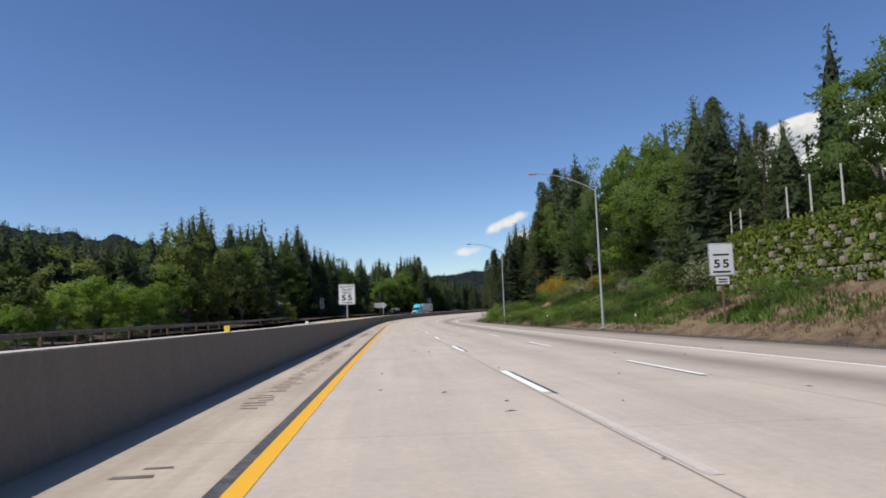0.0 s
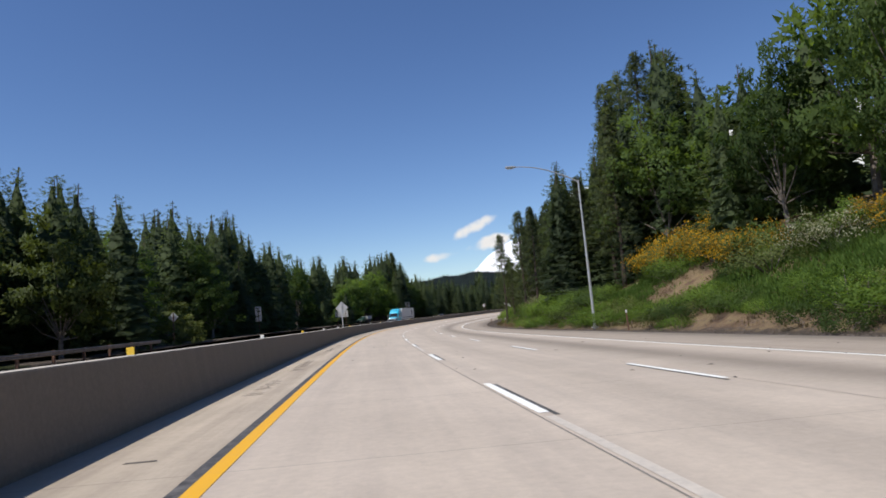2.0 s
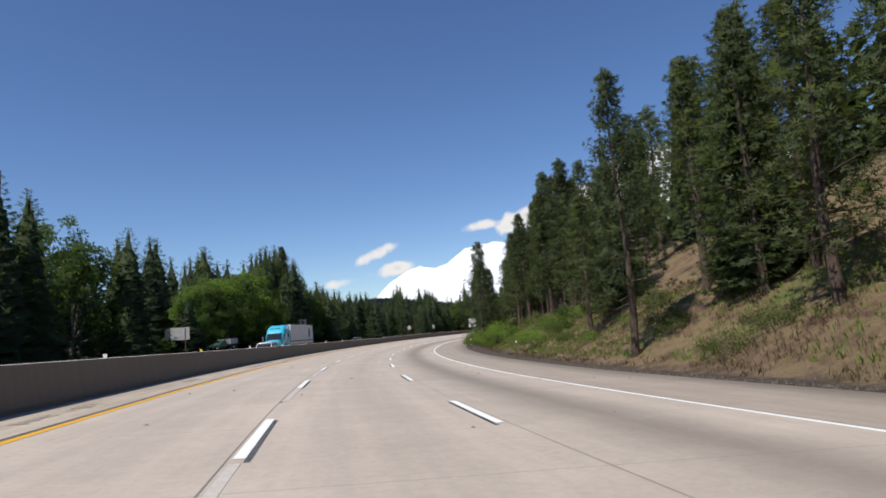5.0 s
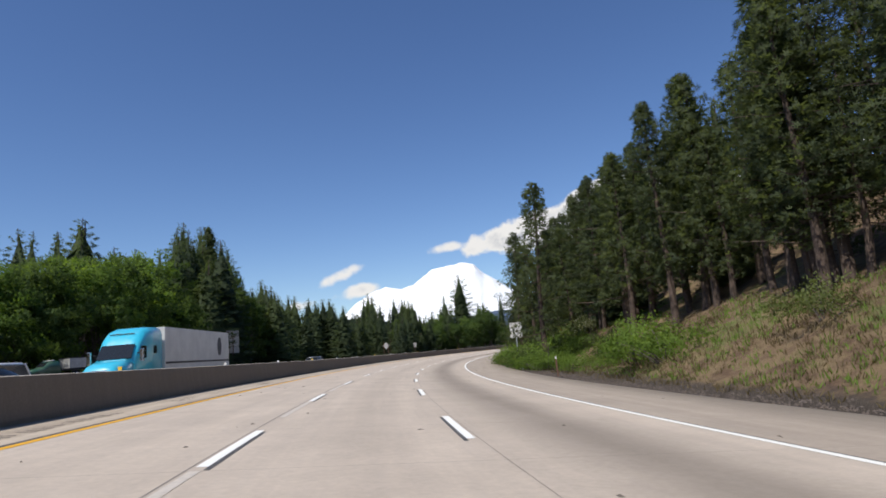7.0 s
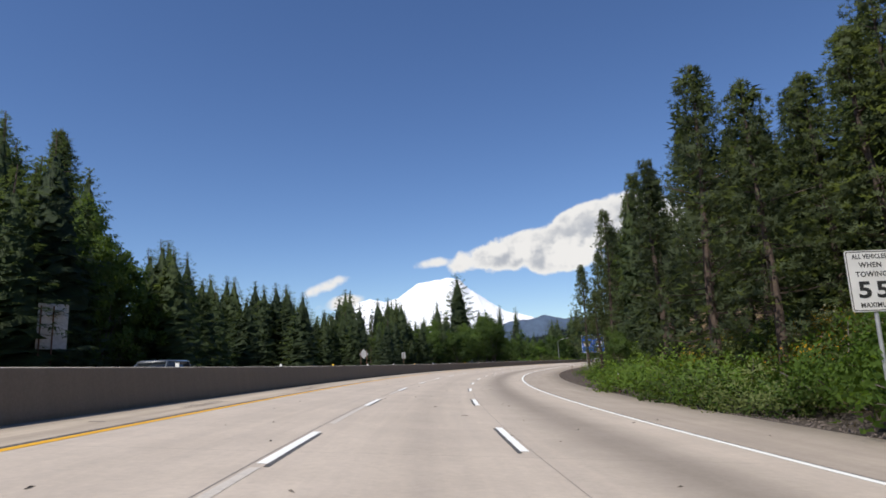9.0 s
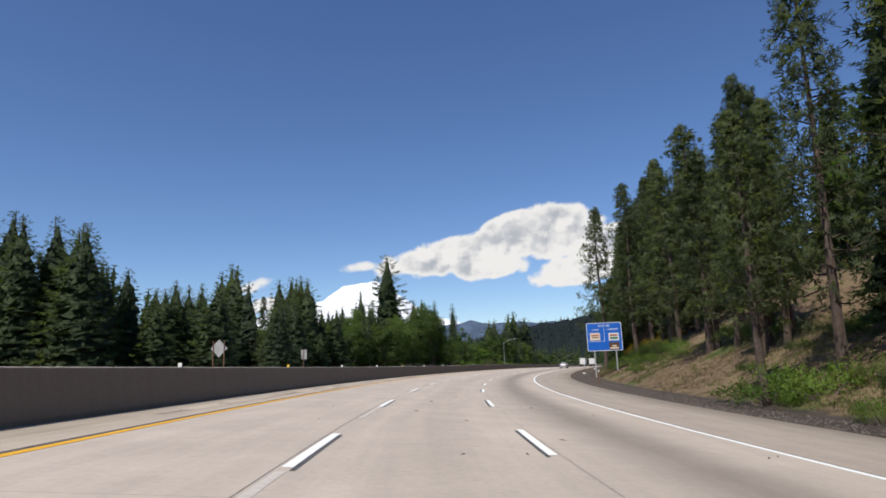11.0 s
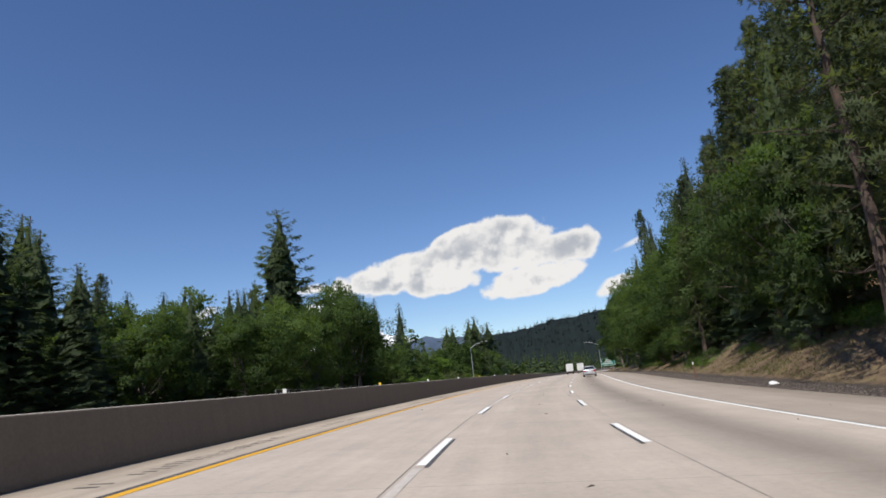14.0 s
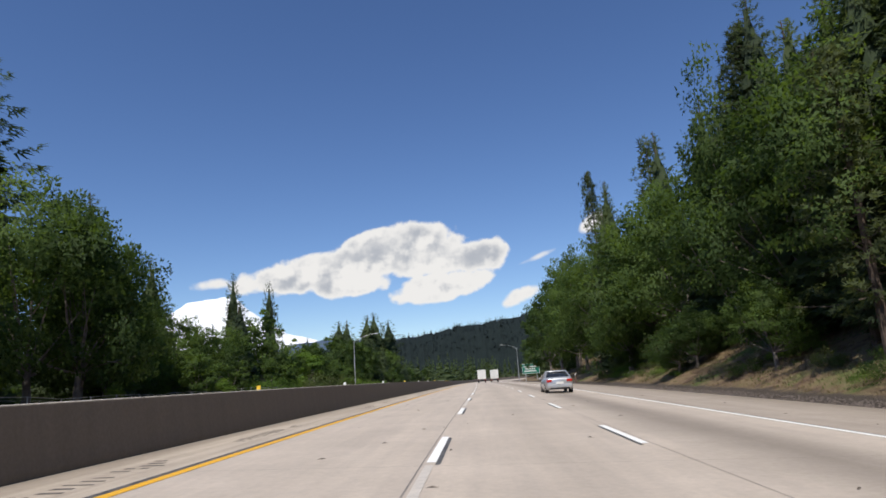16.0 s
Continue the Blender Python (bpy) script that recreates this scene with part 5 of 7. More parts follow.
plant("fir", 388.8, -55.0, 23.6, 1.3)
plant("fir", 284.7, -25.0, 13.4, 1.3)
plant("fir", 356.0, -25.0, 10.7, 1.3)
plant("broad", 434.9, -25.0, 18.0, 1.0)
plant("fir", 383.4, -28.0, 12.1, 1.3)
plant("fir", 325.0, -31.0, 14.0, 1.3)
plant("fir", 318.2, -25.0, 12.9, 1.3)
plant("fir", 385.7, -52.0, 22.3, 1.3)
plant("fir", 403.1, -52.0, 21.8, 1.3)
plant("fir", 447.0, -34.0, 20.5, 1.3)
plant("fir", 392.1, -43.0, 20.5, 1.3)
plant("fir", 380.0, -34.0, 18.5, 1.3)
plant("fir", 439.4, -49.0, 19.7, 1.3)
plant("fir", 445.3, -31.0, 20.3, 1.3)
plant("fir", 471.8, -61.0, 27.4, 1.3)
plant("broad", 408.4, -37.0, 14.9, 1.0)
plant("fir", 322.3, -34.0, 15.0, 1.3)
plant("fir", 329.5, -34.0, 15.9, 1.3)

# lower trees between them
plant("broad_far", 43.0, -28.1, 9.0, 1.2)
plant("olive_far", 56.9, -28.4, 8.8, 1.2)
plant("broad_far", 66.0, -26.3, 6.2, 1.2)
plant("broad_far", 78.9, -26.1, 8.6, 1.2)
plant("olive_far", 135.8, -27.7, 7.6, 1.2)
plant("broad_far", 121.0, -36.4, 16.7, 1.0)
plant("broad_far", 204.1, -33.7, 15.2, 1.0)
plant("fir_far", 74.7, -41.8, 10.5, 1.49)
plant("broad_far", 94.8, -37.9, 12.1, 1.15)
plant("fir_far", 153.7, -41.6, 12.8, 1.49)
plant("fir_far", 224.1, -38.8, 10.4, 1.49)
plant("broad_far", 256.5, -41.9, 12.0, 1.15)
plant("fir_far", 264.0, -39.4, 9.1, 1.49)
plant("fir_far", 203.2, -26.4, 6.8, 1.62)
plant("fir_far", 221.7, -27.0, 9.3, 1.62)
plant("fir_far", 332.2, -27.4, 7.9, 1.62)
plant("fir_far", 373.2, -26.7, 7.0, 1.62)
plant("fir_far", 286.4, -34.5, 13.1, 1.3)
plant("fir_far", 464.7, -35.1, 13.9, 1.43)
plant("fir_far", 472.8, -33.3, 10.6, 1.43)
plant("fir_far", 485.9, -32.6, 15.2, 1.43)
plant("broad_far", 495.9, -32.3, 15.2, 1.1)
plant("broad_far", 506.7, -30.4, 11.0, 1.1)
plant("broad_far", 516.3, -30.0, 10.6, 1.1)
plant("fir_far", 525.5, -32.9, 11.2, 1.43)
plant("broad_far", 533.6, -32.9, 11.8, 1.1)
plant("broad_far", 542.3, -32.0, 13.7, 1.1)
plant("broad_far", 556.2, -31.9, 15.2, 1.1)
plant("broad_far", 567.7, -32.4, 15.2, 1.1)
plant("broad_far", 574.1, -29.2, 15.2, 1.1)
plant("broad_far", 582.9, -31.3, 15.2, 1.1)
plant("fir_far", 592.7, -29.8, 15.2, 1.43)
plant("fir_far", 602.7, -30.4, 15.2, 1.43)
plant("fir_far", 614.5, -30.1, 15.2, 1.43)
plant("fir_far", 622.8, -31.1, 15.2, 1.43)
plant("broad_far", 636.8, -31.6, 15.2, 1.1)
plant("broad_far", 456.9, -25.5, 6.3, 1.3)
plant("broad_far", 482.6, -26.2, 6.1, 1.3)
plant("broad_far", 494.1, -27.7, 6.0, 1.3)
plant("bright_far", 501.3, -25.9, 7.8, 1.3)
plant("broad_far", 518.8, -26.0, 7.1, 1.3)
plant("broad_far", 527.2, -26.9, 6.8, 1.3)
plant("broad_far", 539.2, -25.4, 6.3, 1.3)
plant("broad_far", 549.2, -29.3, 7.6, 1.3)
plant("broad_far", 610.8, -26.2, 6.5, 1.3)
plant("broad_far", 628.7, -28.2, 6.5, 1.3)
plant("broad_far", 460.4, -44.0, 8.1, 1.2)
plant("broad_far", 472.7, -40.7, 8.7, 1.2)
plant("broad_far", 482.4, -42.2, 8.1, 1.2)
plant("broad_far", 491.3, -41.2, 9.6, 1.2)
plant("broad_far", 507.5, -35.4, 9.0, 1.2)
plant("fir_far", 515.8, -44.0, 10.5, 1.56)
plant("fir_far", 529.5, -38.9, 11.2, 1.56)
plant("fir_far", 536.7, -36.5, 9.9, 1.56)
plant("fir_far", 548.9, -39.3, 8.1, 1.56)
plant("fir_far", 560.8, -41.9, 8.4, 1.56)
plant("broad_far", 570.6, -44.9, 10.5, 1.2)
plant("broad_far", 579.2, -44.9, 8.7, 1.2)
plant("broad_far", 592.9, -43.7, 10.0, 1.2)
plant("fir_far", 617.5, -34.7, 8.1, 1.56)
plant("fir_far", 627.5, -38.4, 9.6, 1.56)
plant("fir_far", 635.1, -41.0, 10.0, 1.56)
plant("broad_far", 647.0, -37.8, 11.7, 1.2)
plant("broad_far", 661.0, -35.6, 9.5, 1.2)
plant("broad_far", 669.2, -43.8, 11.2, 1.2)
plant("fir_far", 679.4, -36.6, 9.9, 1.56)
plant("fir_far", 693.9, -39.9, 11.0, 1.56)
plant("broad_far", 704.2, -34.6, 8.2, 1.2)
plant("broad_far", 715.3, -45.7, 9.9, 1.2)
plant("fir_far", 110.0, 43.1, 12.9, 1.1)
plant("pine_far", 139.4, 35.0, 13.8, 1.1)
plant("fir_far", 143.3, 38.7, 17.2, 1.1)
plant("pine_far", 153.3, 40.8, 15.0, 1.1)
plant("pine_far", 159.6, 41.6, 14.9, 1.1)
plant("fir_far", 165.6, 40.6, 14.9, 1.1)
plant("pine_far", 172.2, 43.5, 14.0, 1.1)
plant("fir_far", 181.3, 36.1, 14.5, 1.1)
plant("pine_far", 186.9, 41.3, 18.2, 1.1)
plant("pine_far", 193.4, 35.9, 16.6, 1.1)
plant("pine_far", 202.7, 40.9, 18.2, 1.1)
plant("fir_far", 207.7, 40.5, 18.2, 1.1)
plant("pine_far", 214.0, 42.4, 18.2, 1.1)
plant("pine_far", 221.3, 38.3, 15.5, 1.1)
plant("pine_far", 236.9, 42.7, 14.0, 1.1)
plant("fir_far", 256.9, 41.7, 16.4, 1.1)
plant("fir_far", 263.9, 39.9, 16.7, 1.1)
plant("pine_far", 270.2, 43.3, 18.2, 0.85)
plant("pine_far", 279.6, 34.3, 15.8, 1.1)
plant("pine_far", 284.2, 39.2, 13.5, 1.1)
plant("fir_far", 290.2, 41.5, 14.2, 1.1)
plant("fir_far", 299.0, 34.4, 14.7, 1.1)
plant("pine_far", 295.4, 44.2, 15.2, 1.1)
plant("fir_far", 301.1, 38.5, 18.2, 1.1)
plant("fir_far", 311.2, 37.6, 13.6, 1.1)
plant("pine_far", 318.7, 40.2, 18.2, 0.81)
plant("broad_far", 329.1, 45.4, 18.2, 1.1)
plant("pine_far", 336.8, 43.2, 18.2, 1.1)
plant("fir_far", 344.4, 45.6, 18.2, 1.1)
plant("pine_far", 358.0, 37.3, 18.2, 1.1)
plant("fir_far", 367.3, 41.2, 18.2, 1.1)
plant("broad_far", 381.2, 39.0, 18.2, 1.1)
plant("fir_far", 386.4, 34.4, 18.2, 1.1)
plant("pine_far", 394.5, 42.1, 18.2, 1.1)
plant("broad_far", 400.0, 35.6, 18.2, 1.1)
plant("fir_far", 408.0, 44.0, 18.2, 1.1)
plant("broad_far", 413.5, 34.2, 18.2, 1.1)
plant("pine_far", 420.1, 41.7, 18.2, 1.1)
plant("fir_far", 428.9, 42.0, 18.2, 1.1)
plant("broad_far", 436.1, 38.5, 18.2, 1.1)
plant("broad_far", 441.7, 36.2, 18.2, 1.1)
plant("broad_far", 448.6, 44.0, 18.2, 1.1)
plant("pine_far", 456.6, 38.2, 18.2, 1.1)
plant("fir_far", 463.1, 37.1, 18.2, 1.1)
plant("fir_far", 472.8, 35.9, 18.2, 1.1)
plant("fir_far", 486.4, 43.9, 18.2, 1.1)
plant("broad_far", 492.4, 34.4, 18.2, 1.1)
plant("broad_far", 499.4, 35.4, 18.2, 1.1)
plant("pine_far", 505.1, 42.5, 18.2, 1.1)
plant("fir_far", 511.4, 42.0, 18.2, 1.1)
plant("fir_far", 518.1, 39.8, 18.2, 1.1)
plant("broad_far", 526.8, 37.7, 18.2, 1.1)
plant("fir_far", 532.7, 38.6, 18.2, 1.1)
plant("fir_far", 540.3, 37.3, 18.2, 1.1)
plant("pine_far", 549.8, 37.8, 18.2, 1.1)
plant("fir_far", 555.2, 34.4, 18.2, 1.1)
plant("fir_far", 536.1, 26.1, 12.2, 1.1)
plant("broad_far", 544.3, 26.8, 12.2, 1.1)
plant("broad_far", 554.3, 25.9, 12.2, 1.1)
plant("fir_far", 564.3, 26.9, 12.2, 1.1)
plant("fir_far", 571.6, 22.6, 12.2, 1.1)
plant("fir_far", 580.8, 23.8, 12.2, 1.1)
plant("broad_far", 589.5, 23.0, 12.2, 1.1)
plant("fir_far", 604.0, 26.9, 12.2, 1.1)
plant("fir_far", 616.6, 26.2, 12.2, 1.1)
plant("fir_far", 625.1, 23.7, 12.2, 1.1)
plant("broad_far", 639.1, 24.2, 12.2, 1.1)
plant("fir_far", 49.9, 33.8, 8.8, 1.2)
plant("fir_far", 92.0, 34.8, 14.8, 1.2)


# ---- bushes, flowers and grass on the bank ----
rng = random.Random(8)


def thicket(s0, s1, u0, u1, number, kinds, low, high, group):
    for _ in range(number):
        u = u0 + (u1 - u0) * rng.random()
        plant(rng.choice(kinds), rng.uniform(s0, s1), u, rng.uniform(low, high), rng.uniform(0.9, 1.35), group)


BUSHES = "bushes along the bank"
for kind, s, u, high, fat in (("shrub", 205.5, 20.6, 2.7, 1.0), ("shrub", 208.2, 20.2, 2.4, 1.0), ("shrub", 210.5, 20.4, 1.9, 1.1), ("dull", 195.8, 23.2, 1.7, 1.1), ("dull", 215.0, 21.0, 1.4, 1.2), ("shrub", 220.0, 19.4, 1.5, 1.2),
                              ("shrub", 233.0, 17.6, 1.6, 1.2), ("shrub", 226.6, 18.1, 2.3, 1.1), ("shrub", 229.6, 17.6, 2.1, 1.1), ("shrub", 231.8, 18.0, 2.6, 1.1), ("dull", 345.6, 24.8, 1.9, 1.3), ("dull", 342.9, 25.5, 2.2, 1.3), ("shrub", 366.0, 23.5, 1.3, 1.2)):
    plant(kind, s, u, high, fat, BUSHES)
thicket(58, 130, 17.3, 20.5, 44, ["shrub", "shrub", "dull"], 0.7, 1.7, BUSHES)
thicket(24, 62, 20.5, 25, 16, ["dull", "shrub", "dull"], 0.7, 1.5, BUSHES)
thicket(28, 60, 25, 30, 12, ["dull", "shrub", "pale", "dull"], 1.6, 3.0, BUSHES)
thicket(52, 78, 18.8, 22, 12, ["shrub", "dull"], 0.6, 1.5, BUSHES)
thicket(80, 104, 18.6, 20.6, 20, ["shrub", "shrub", "dull"], 0.6, 1.6, BUSHES)
thicket(60, 104, 24, 29, 16, ["shrub", "dull", "dull", "shrub", "pale"], 0.9, 2.6, BUSHES)
thicket(88, 96, 25.5, 28.5, 7, ["broom"], 1.6, 2.6, "yellow broom on the bank")
thicket(76, 82, 27.0, 29.5, 4, ["broom"], 1.4, 2.2, "yellow broom on the bank")
thicket(99, 107, 27.5, 31.5, 10, ["broom"], 2.0, 3.0, "yellow broom on the bank")
thicket(104, 128, 19.0, 23, 30, ["shrub", "shrub", "dull"], 1.4, 2.6, BUSHES)
thicket(126, 134, 20.5, 24, 5, ["pale", "dull"], 1.6, 2.8, BUSHES)
thicket(134, 176, 19, 26, 12, ["shrub", "dull"], 0.6, 1.3, BUSHES)
thicket(176, 190, 19, 25, 10, ["shrub", "dull"], 0.9, 1.8, BUSHES)
thicket(206, 214, 19.5, 22, 4, ["shrub", "dull"], 0.7, 1.3, BUSHES)
thicket(226, 264, 17.4, 22.5, 44, ["shrub", "shrub", "shrub", "dull"], 0.8, 3.0, BUSHES)
thicket(222, 230, 20.5, 25.0, 4, ["dull"], 0.6, 1.2, BUSHES)
thicket(240, 262, 22, 26, 14, ["dull", "shrub", "pale"], 1.6, 2.8, BUSHES)
thicket(244, 262, 21, 25.5, 8, ["broom"], 1.4, 2.2, "yellow broom on the bank")
thicket(262, 300, 18.6, 24, 18, ["dull", "shrub", "shrub"], 0.6, 1.9, BUSHES)
thicket(300, 350, 21, 29, 14, ["dull", "shrub"], 0.7, 1.6, BUSHES)
thicket(352, 386, 25, 31, 9, ["broom"], 1.0, 1.9, "yellow broom on the bank")
thicket(352, 400, 21.5, 28, 14, ["shrub", "dull"], 0.7, 1.6, BUSHES)
thicket(400, 560, 20.5, 25, 18, ["dull", "shrub"], 0.6, 1.6, BUSHES)
thicket(412, 475, 19.6, 23, 26, ["dull", "shrub", "dull"], 0.5, 1.3, BUSHES)
thicket(424, 480, 20.8, 24, 9, ["broad"], 3.2, 6.0, "young leafy trees at the foot of the bank")
thicket(430, 600, -25, -21, 20, ["bright", "dull", "shrub"], 2.0, 3.6, "leafy growth beyond the barrier")


def grass(name, s0, s1, u0, u1, number, mat, low, high, label, seed):
    """Tufts of blades, uncounted."""
    r = np.random.RandomState(seed)
    s, u = r.uniform(s0, s1, number), u0 + (u1 - u0) * r.uniform(0, 1, number)
    # tufts gather in patches
    patch = hump(np.stack([s, u], -1), seed, 4.0) + 0.5 * hump(np.stack([s, u], -1), seed + 5, 1.3)
    ok = patch > r.uniform(-0.5, 0.35, number)
    s, u = s[ok], u[ok]
    p = ground_at(s, u)
    n = len(s)
    blades = 5
    at = np.repeat(p, blades, 0) + r.normal(0, 0.10, (n * blades, 3)) * np.array([1, 1, 0])
    way = np.stack([r.normal(0, 0.38, n * blades), r.normal(0, 0.38, n * blades), np.ones(n * blades)], 1)
    ln = r.uniform(low, high, n * blades)
    v, f = kites(at - np.array([0, 0, 0.03]), way, ln, ln * r.uniform(0.10, 0.2, n * blades), r)
    return tagged(new(name, mesh(name, v, f, mat)), label, "grass", kind="stuff")


STRAW = foliage("dry_grass", (0.12, 0.092, 0.050), (0.235, 0.190, 0.105), 0.4)
GREEN_GRASS = foliage("green_grass", (0.05, 0.10, 0.015), (0.17, 0.26, 0.05), 0.35)
grass("green_grass", 18, 62, 18.8, 27, 9000, GREEN_GRASS, 0.18, 0.55, "long green grass on the bank", 51)
grass("green_grass", 56, 112, 19.0, 29, 24000, GREEN_GRASS, 0.18, 0.55, "long green grass on the bank", 57)
grass("green_grass", 110, 240, 18.6, 27, 9000, GREEN_GRASS, 0.12, 0.36, "patches of green grass on the bank", 52)
OLIVE_GRASS = foliage("olive_grass", (0.075, 0.088, 0.030), (0.185, 0.195, 0.075), 0.4)
grass("green_grass", 220, 300, 19.5, 30, 4500, GREEN_GRASS, 0.12, 0.38, "patches of green grass on the bank", 53)
grass("olive_grass", 285, 400, 19.6, 30, 24000, OLIVE_GRASS, 0.08, 0.26, "thin olive green grass on the bank", 58)
grass("green_grass", 400, 480, 19.5, 30, 1800, GREEN_GRASS, 0.10, 0.26, "patches of green grass on the bank", 59)
grass("dry_grass", 18, 240, 17.6, 27, 20000, STRAW, 0.10, 0.34, "dry straw-coloured grass along the verge", 54)
grass("dry_grass", 240, 480, 19.2, 27, 13000, STRAW, 0.08, 0.26, "dry straw-coloured grass along the verge", 55)


def stones(name, s0, s1, u0, u1, number, mat, label, seed):
    """Loose gravel and clods along the edge of the paving."""
    r = np.random.RandomState(seed)
    s, u = r.uniform(s0, s1, number), r.uniform(u0, u1, number)
    p = ground_at(s, u)
    k = r.uniform(0.02, 0.07, number)
    base = np.array([[1, 0, 0], [-0.5, 0.87, 0], [-0.5, -0.87, 0], [0, 0, 0.8]])
    v = (p[:, None, :] + base[None] * k[:, None, None] * r.uniform(0.7, 1.3, (number, 4, 1))).reshape(-1, 3)
    o = np.arange(number)[:, None, None] * 4
    f = (np.array([[0, 1, 3], [1, 2, 3], [2, 0, 3]])[None] + o).reshape(-1, 3)
    return tagged(new(name, mesh(name, v, f, mat)), label, "gravel", kind="stuff")


stones("gravel", 0, 450, 15.75, 18.4, 16000, plain("dark_gravel", (0.12, 0.095, 0.08), 0.9, 0.0, 0.4, 9.0), "dark loose gravel beside the shoulder", 61)


# ---- far woods ----
def far_woods(name, places, highs, label, seed, mat, per=26, girth=0.21):
    r = np.random.RandomState(seed)
    n = len(places)
    t = (np.arange(per) + 0.5) / per
    up = np.tile(t, n) ** 0.9
    h = np.repeat(highs, per)
    a = r.uniform(0, 2 * math.pi, n * per)
    rad = h * girth * (1.02 - up) * r.uniform(0.75, 1.2, n * per)
    out = np.stack([np.cos(a), np.sin(a), np.zeros(n * per)], 1)
    at = np.repeat(places, per, 0) + np.stack([np.zeros(n * per), np.zeros(n * per), up * h + h * 0.06], 1)
    ln = rad + h * 0.035
    v, f = kites(at, out + np.array([0, 0, -0.55]), ln, ln * 1.1 + h * 0.03, r, 0.0, 0.7)
    # leading shoots
    w2, _ = kites(places + np.stack([np.zeros(n), np.zeros(n), highs * 0.82], 1), np.tile(np.array([[0.01, 0, 1.0]]), (n, 1)), highs * 0.22, highs * 0.05, r)
    v = np.concatenate([v, w2])
    return tagged(new(name, mesh(name, v, np.arange(len(v)).reshape(-1, 4), mat)), label, "forest", kind="stuff")


r = np.random.RandomState(71)
fs, fu = r.uniform(-20, 720, 1500), -r.uniform(46, 120, 1500)
keep = fu < -52
pl = ground_at(fs[keep], fu[keep])
far_woods("far_woods", pl, r.uniform(9, 17, len(pl)), "dense dark evergreen wood behind the first trees", 72, FIR)
fs, fu = r.uniform(60, 620, 900), r.uniform(44, 110, 900)
pl = ground_at(fs, fu)
far_woods("far_woods", pl, r.uniform(9, 15, len(pl)), "dense dark evergreen wood on the bank's crest", 73, FIR)
fs, fu = r.uniform(640, 900, 500), r.uniform(-140, 120, 500)
keep = (fu < -26) | (fu > 24)
pl = ground_at(fs[keep], fu[keep])
far_woods("far_woods", pl, r.uniform(9, 16, len(pl)), "dense evergreen wood where the road bends away", 74, FIR)


def hill_trees(hill, number, seed, low, high):
    co = np.empty(len(hill.data.vertices) * 3)
    hill.data.vertices.foreach_get("co", co)
    co = co.reshape(14, -1, 3)
    rr = np.random.RandomState(seed)
    i, j, f = rr.uniform(3, 8.9, number), rr.randint(0, co.shape[1] - 1, number), rr.uniform(0, 1, number)
    a = i.astype(int)
    q = co[a, j] * (1 - (i - a))[:, None] + co[a + 1, j] * (i - a)[:, None]
    q = q * (1 - f)[:, None] + (co[a, j + 1] * (1 - (i - a))[:, None] + co[a + 1, j + 1] * (i - a)[:, None]) * f[:, None]
    far_woods("hill_woods", q - np.array([0, 0, 2.0]), rr.uniform(low, high, number), "dark evergreen trees covering the hill", seed, FAR_TREES, 9, 0.34)


# needles carry the same painted haze tint as the hills below them
FAR_TREES = foliage("haze_tinted_needles", (0.009, 0.014, 0.015), (0.017, 0.025, 0.025), 0.1, 0.05)
for k, hill in enumerate(HILLS):
    hill_trees(hill, 3000, 81 + k, 8, 15)

for m in {id(q): q for models in KINDS.values() for q in models}.values():
    for _ in (0,):
        for o in (*m.children_recursive, m):
            bpy.data.objects.remove(o)


# ---- signs ----
ALUMINIUM = plain("weathered_aluminium", (0.50, 0.50, 0.49), 0.55, 0.4, 0.12, 3.0)
GALVANISED = plain("galvanised_steel", (0.46, 0.47, 0.47), 0.5, 0.5, 0.12, 4.0)
SIGN_WHITE = plain("white_sign_sheet", (0.74, 0.73, 0.70), 0.45, 0.0, 0.05, 2.0)
SIGN_BLACK = plain("black_sign_ink", (0.03, 0.03, 0.03), 0.5)
SIGN_BLUE = plain("blue_sign_sheet", (0.006, 0.115, 0.52), 0.45, 0.0, 0.08, 2.0)
SIGN_GREEN = plain("green_sign_sheet", (0.01, 0.17, 0.11), 0.5, 0.0, 0.08, 2.0)
POST_WOOD = plain("brown_post_wood", (0.16, 0.085, 0.055), 0.85, 0.0, 0.3, 5.0)
CREAM, RUST, LEAF_INK, UMBER = (plain(n, c, 0.5) for n, c in (("cream_panel", (0.72, 0.60, 0.45)), ("rust_ink", (0.36, 0.07, 0.04)), ("green_ink", (0.02, 0.16, 0.07)), ("umber_panel", (0.10, 0.05, 0.03))))
YELLOW_PLASTIC = plain("yellow_marker_plastic", (0.80, 0.52, 0.04), 0.5)
PALE_PLASTIC = plain("pale_marker_plastic", (0.75, 0.75, 0.70), 0.5)


def sheet(wide, high, thick, round_=0.06, at=(0, 0, 0)):
    """An upright plate with rounded corners in the x-z plane, facing -y."""
    bm = bmesh.new()
    ring = []
    for cx, cz, a0 in ((1, 1, 0), (-1, 1, 90), (-1, -1, 180), (1, -1, 270)):
        for k in range(4):
            a = radians(a0 + k * 30)
            ring.append((at[0] + cx * (wide / 2 - round_) + math.cos(a) * round_, at[2] + cz * (high / 2 - round_) + math.sin(a) * round_))
    f = bm.faces.new([bm.verts.new((x, at[1], z)) for x, z in ring])
    r = bmesh.ops.extrude_face_region(bm, geom=[f])
    bmesh.ops.translate(bm, vec=(0, thick, 0), verts=[v for v in r["geom"] if isinstance(v, bmesh.types.BMVert)])
    bmesh.ops.recalc_face_normals(bm, faces=bm.faces)
    return bm


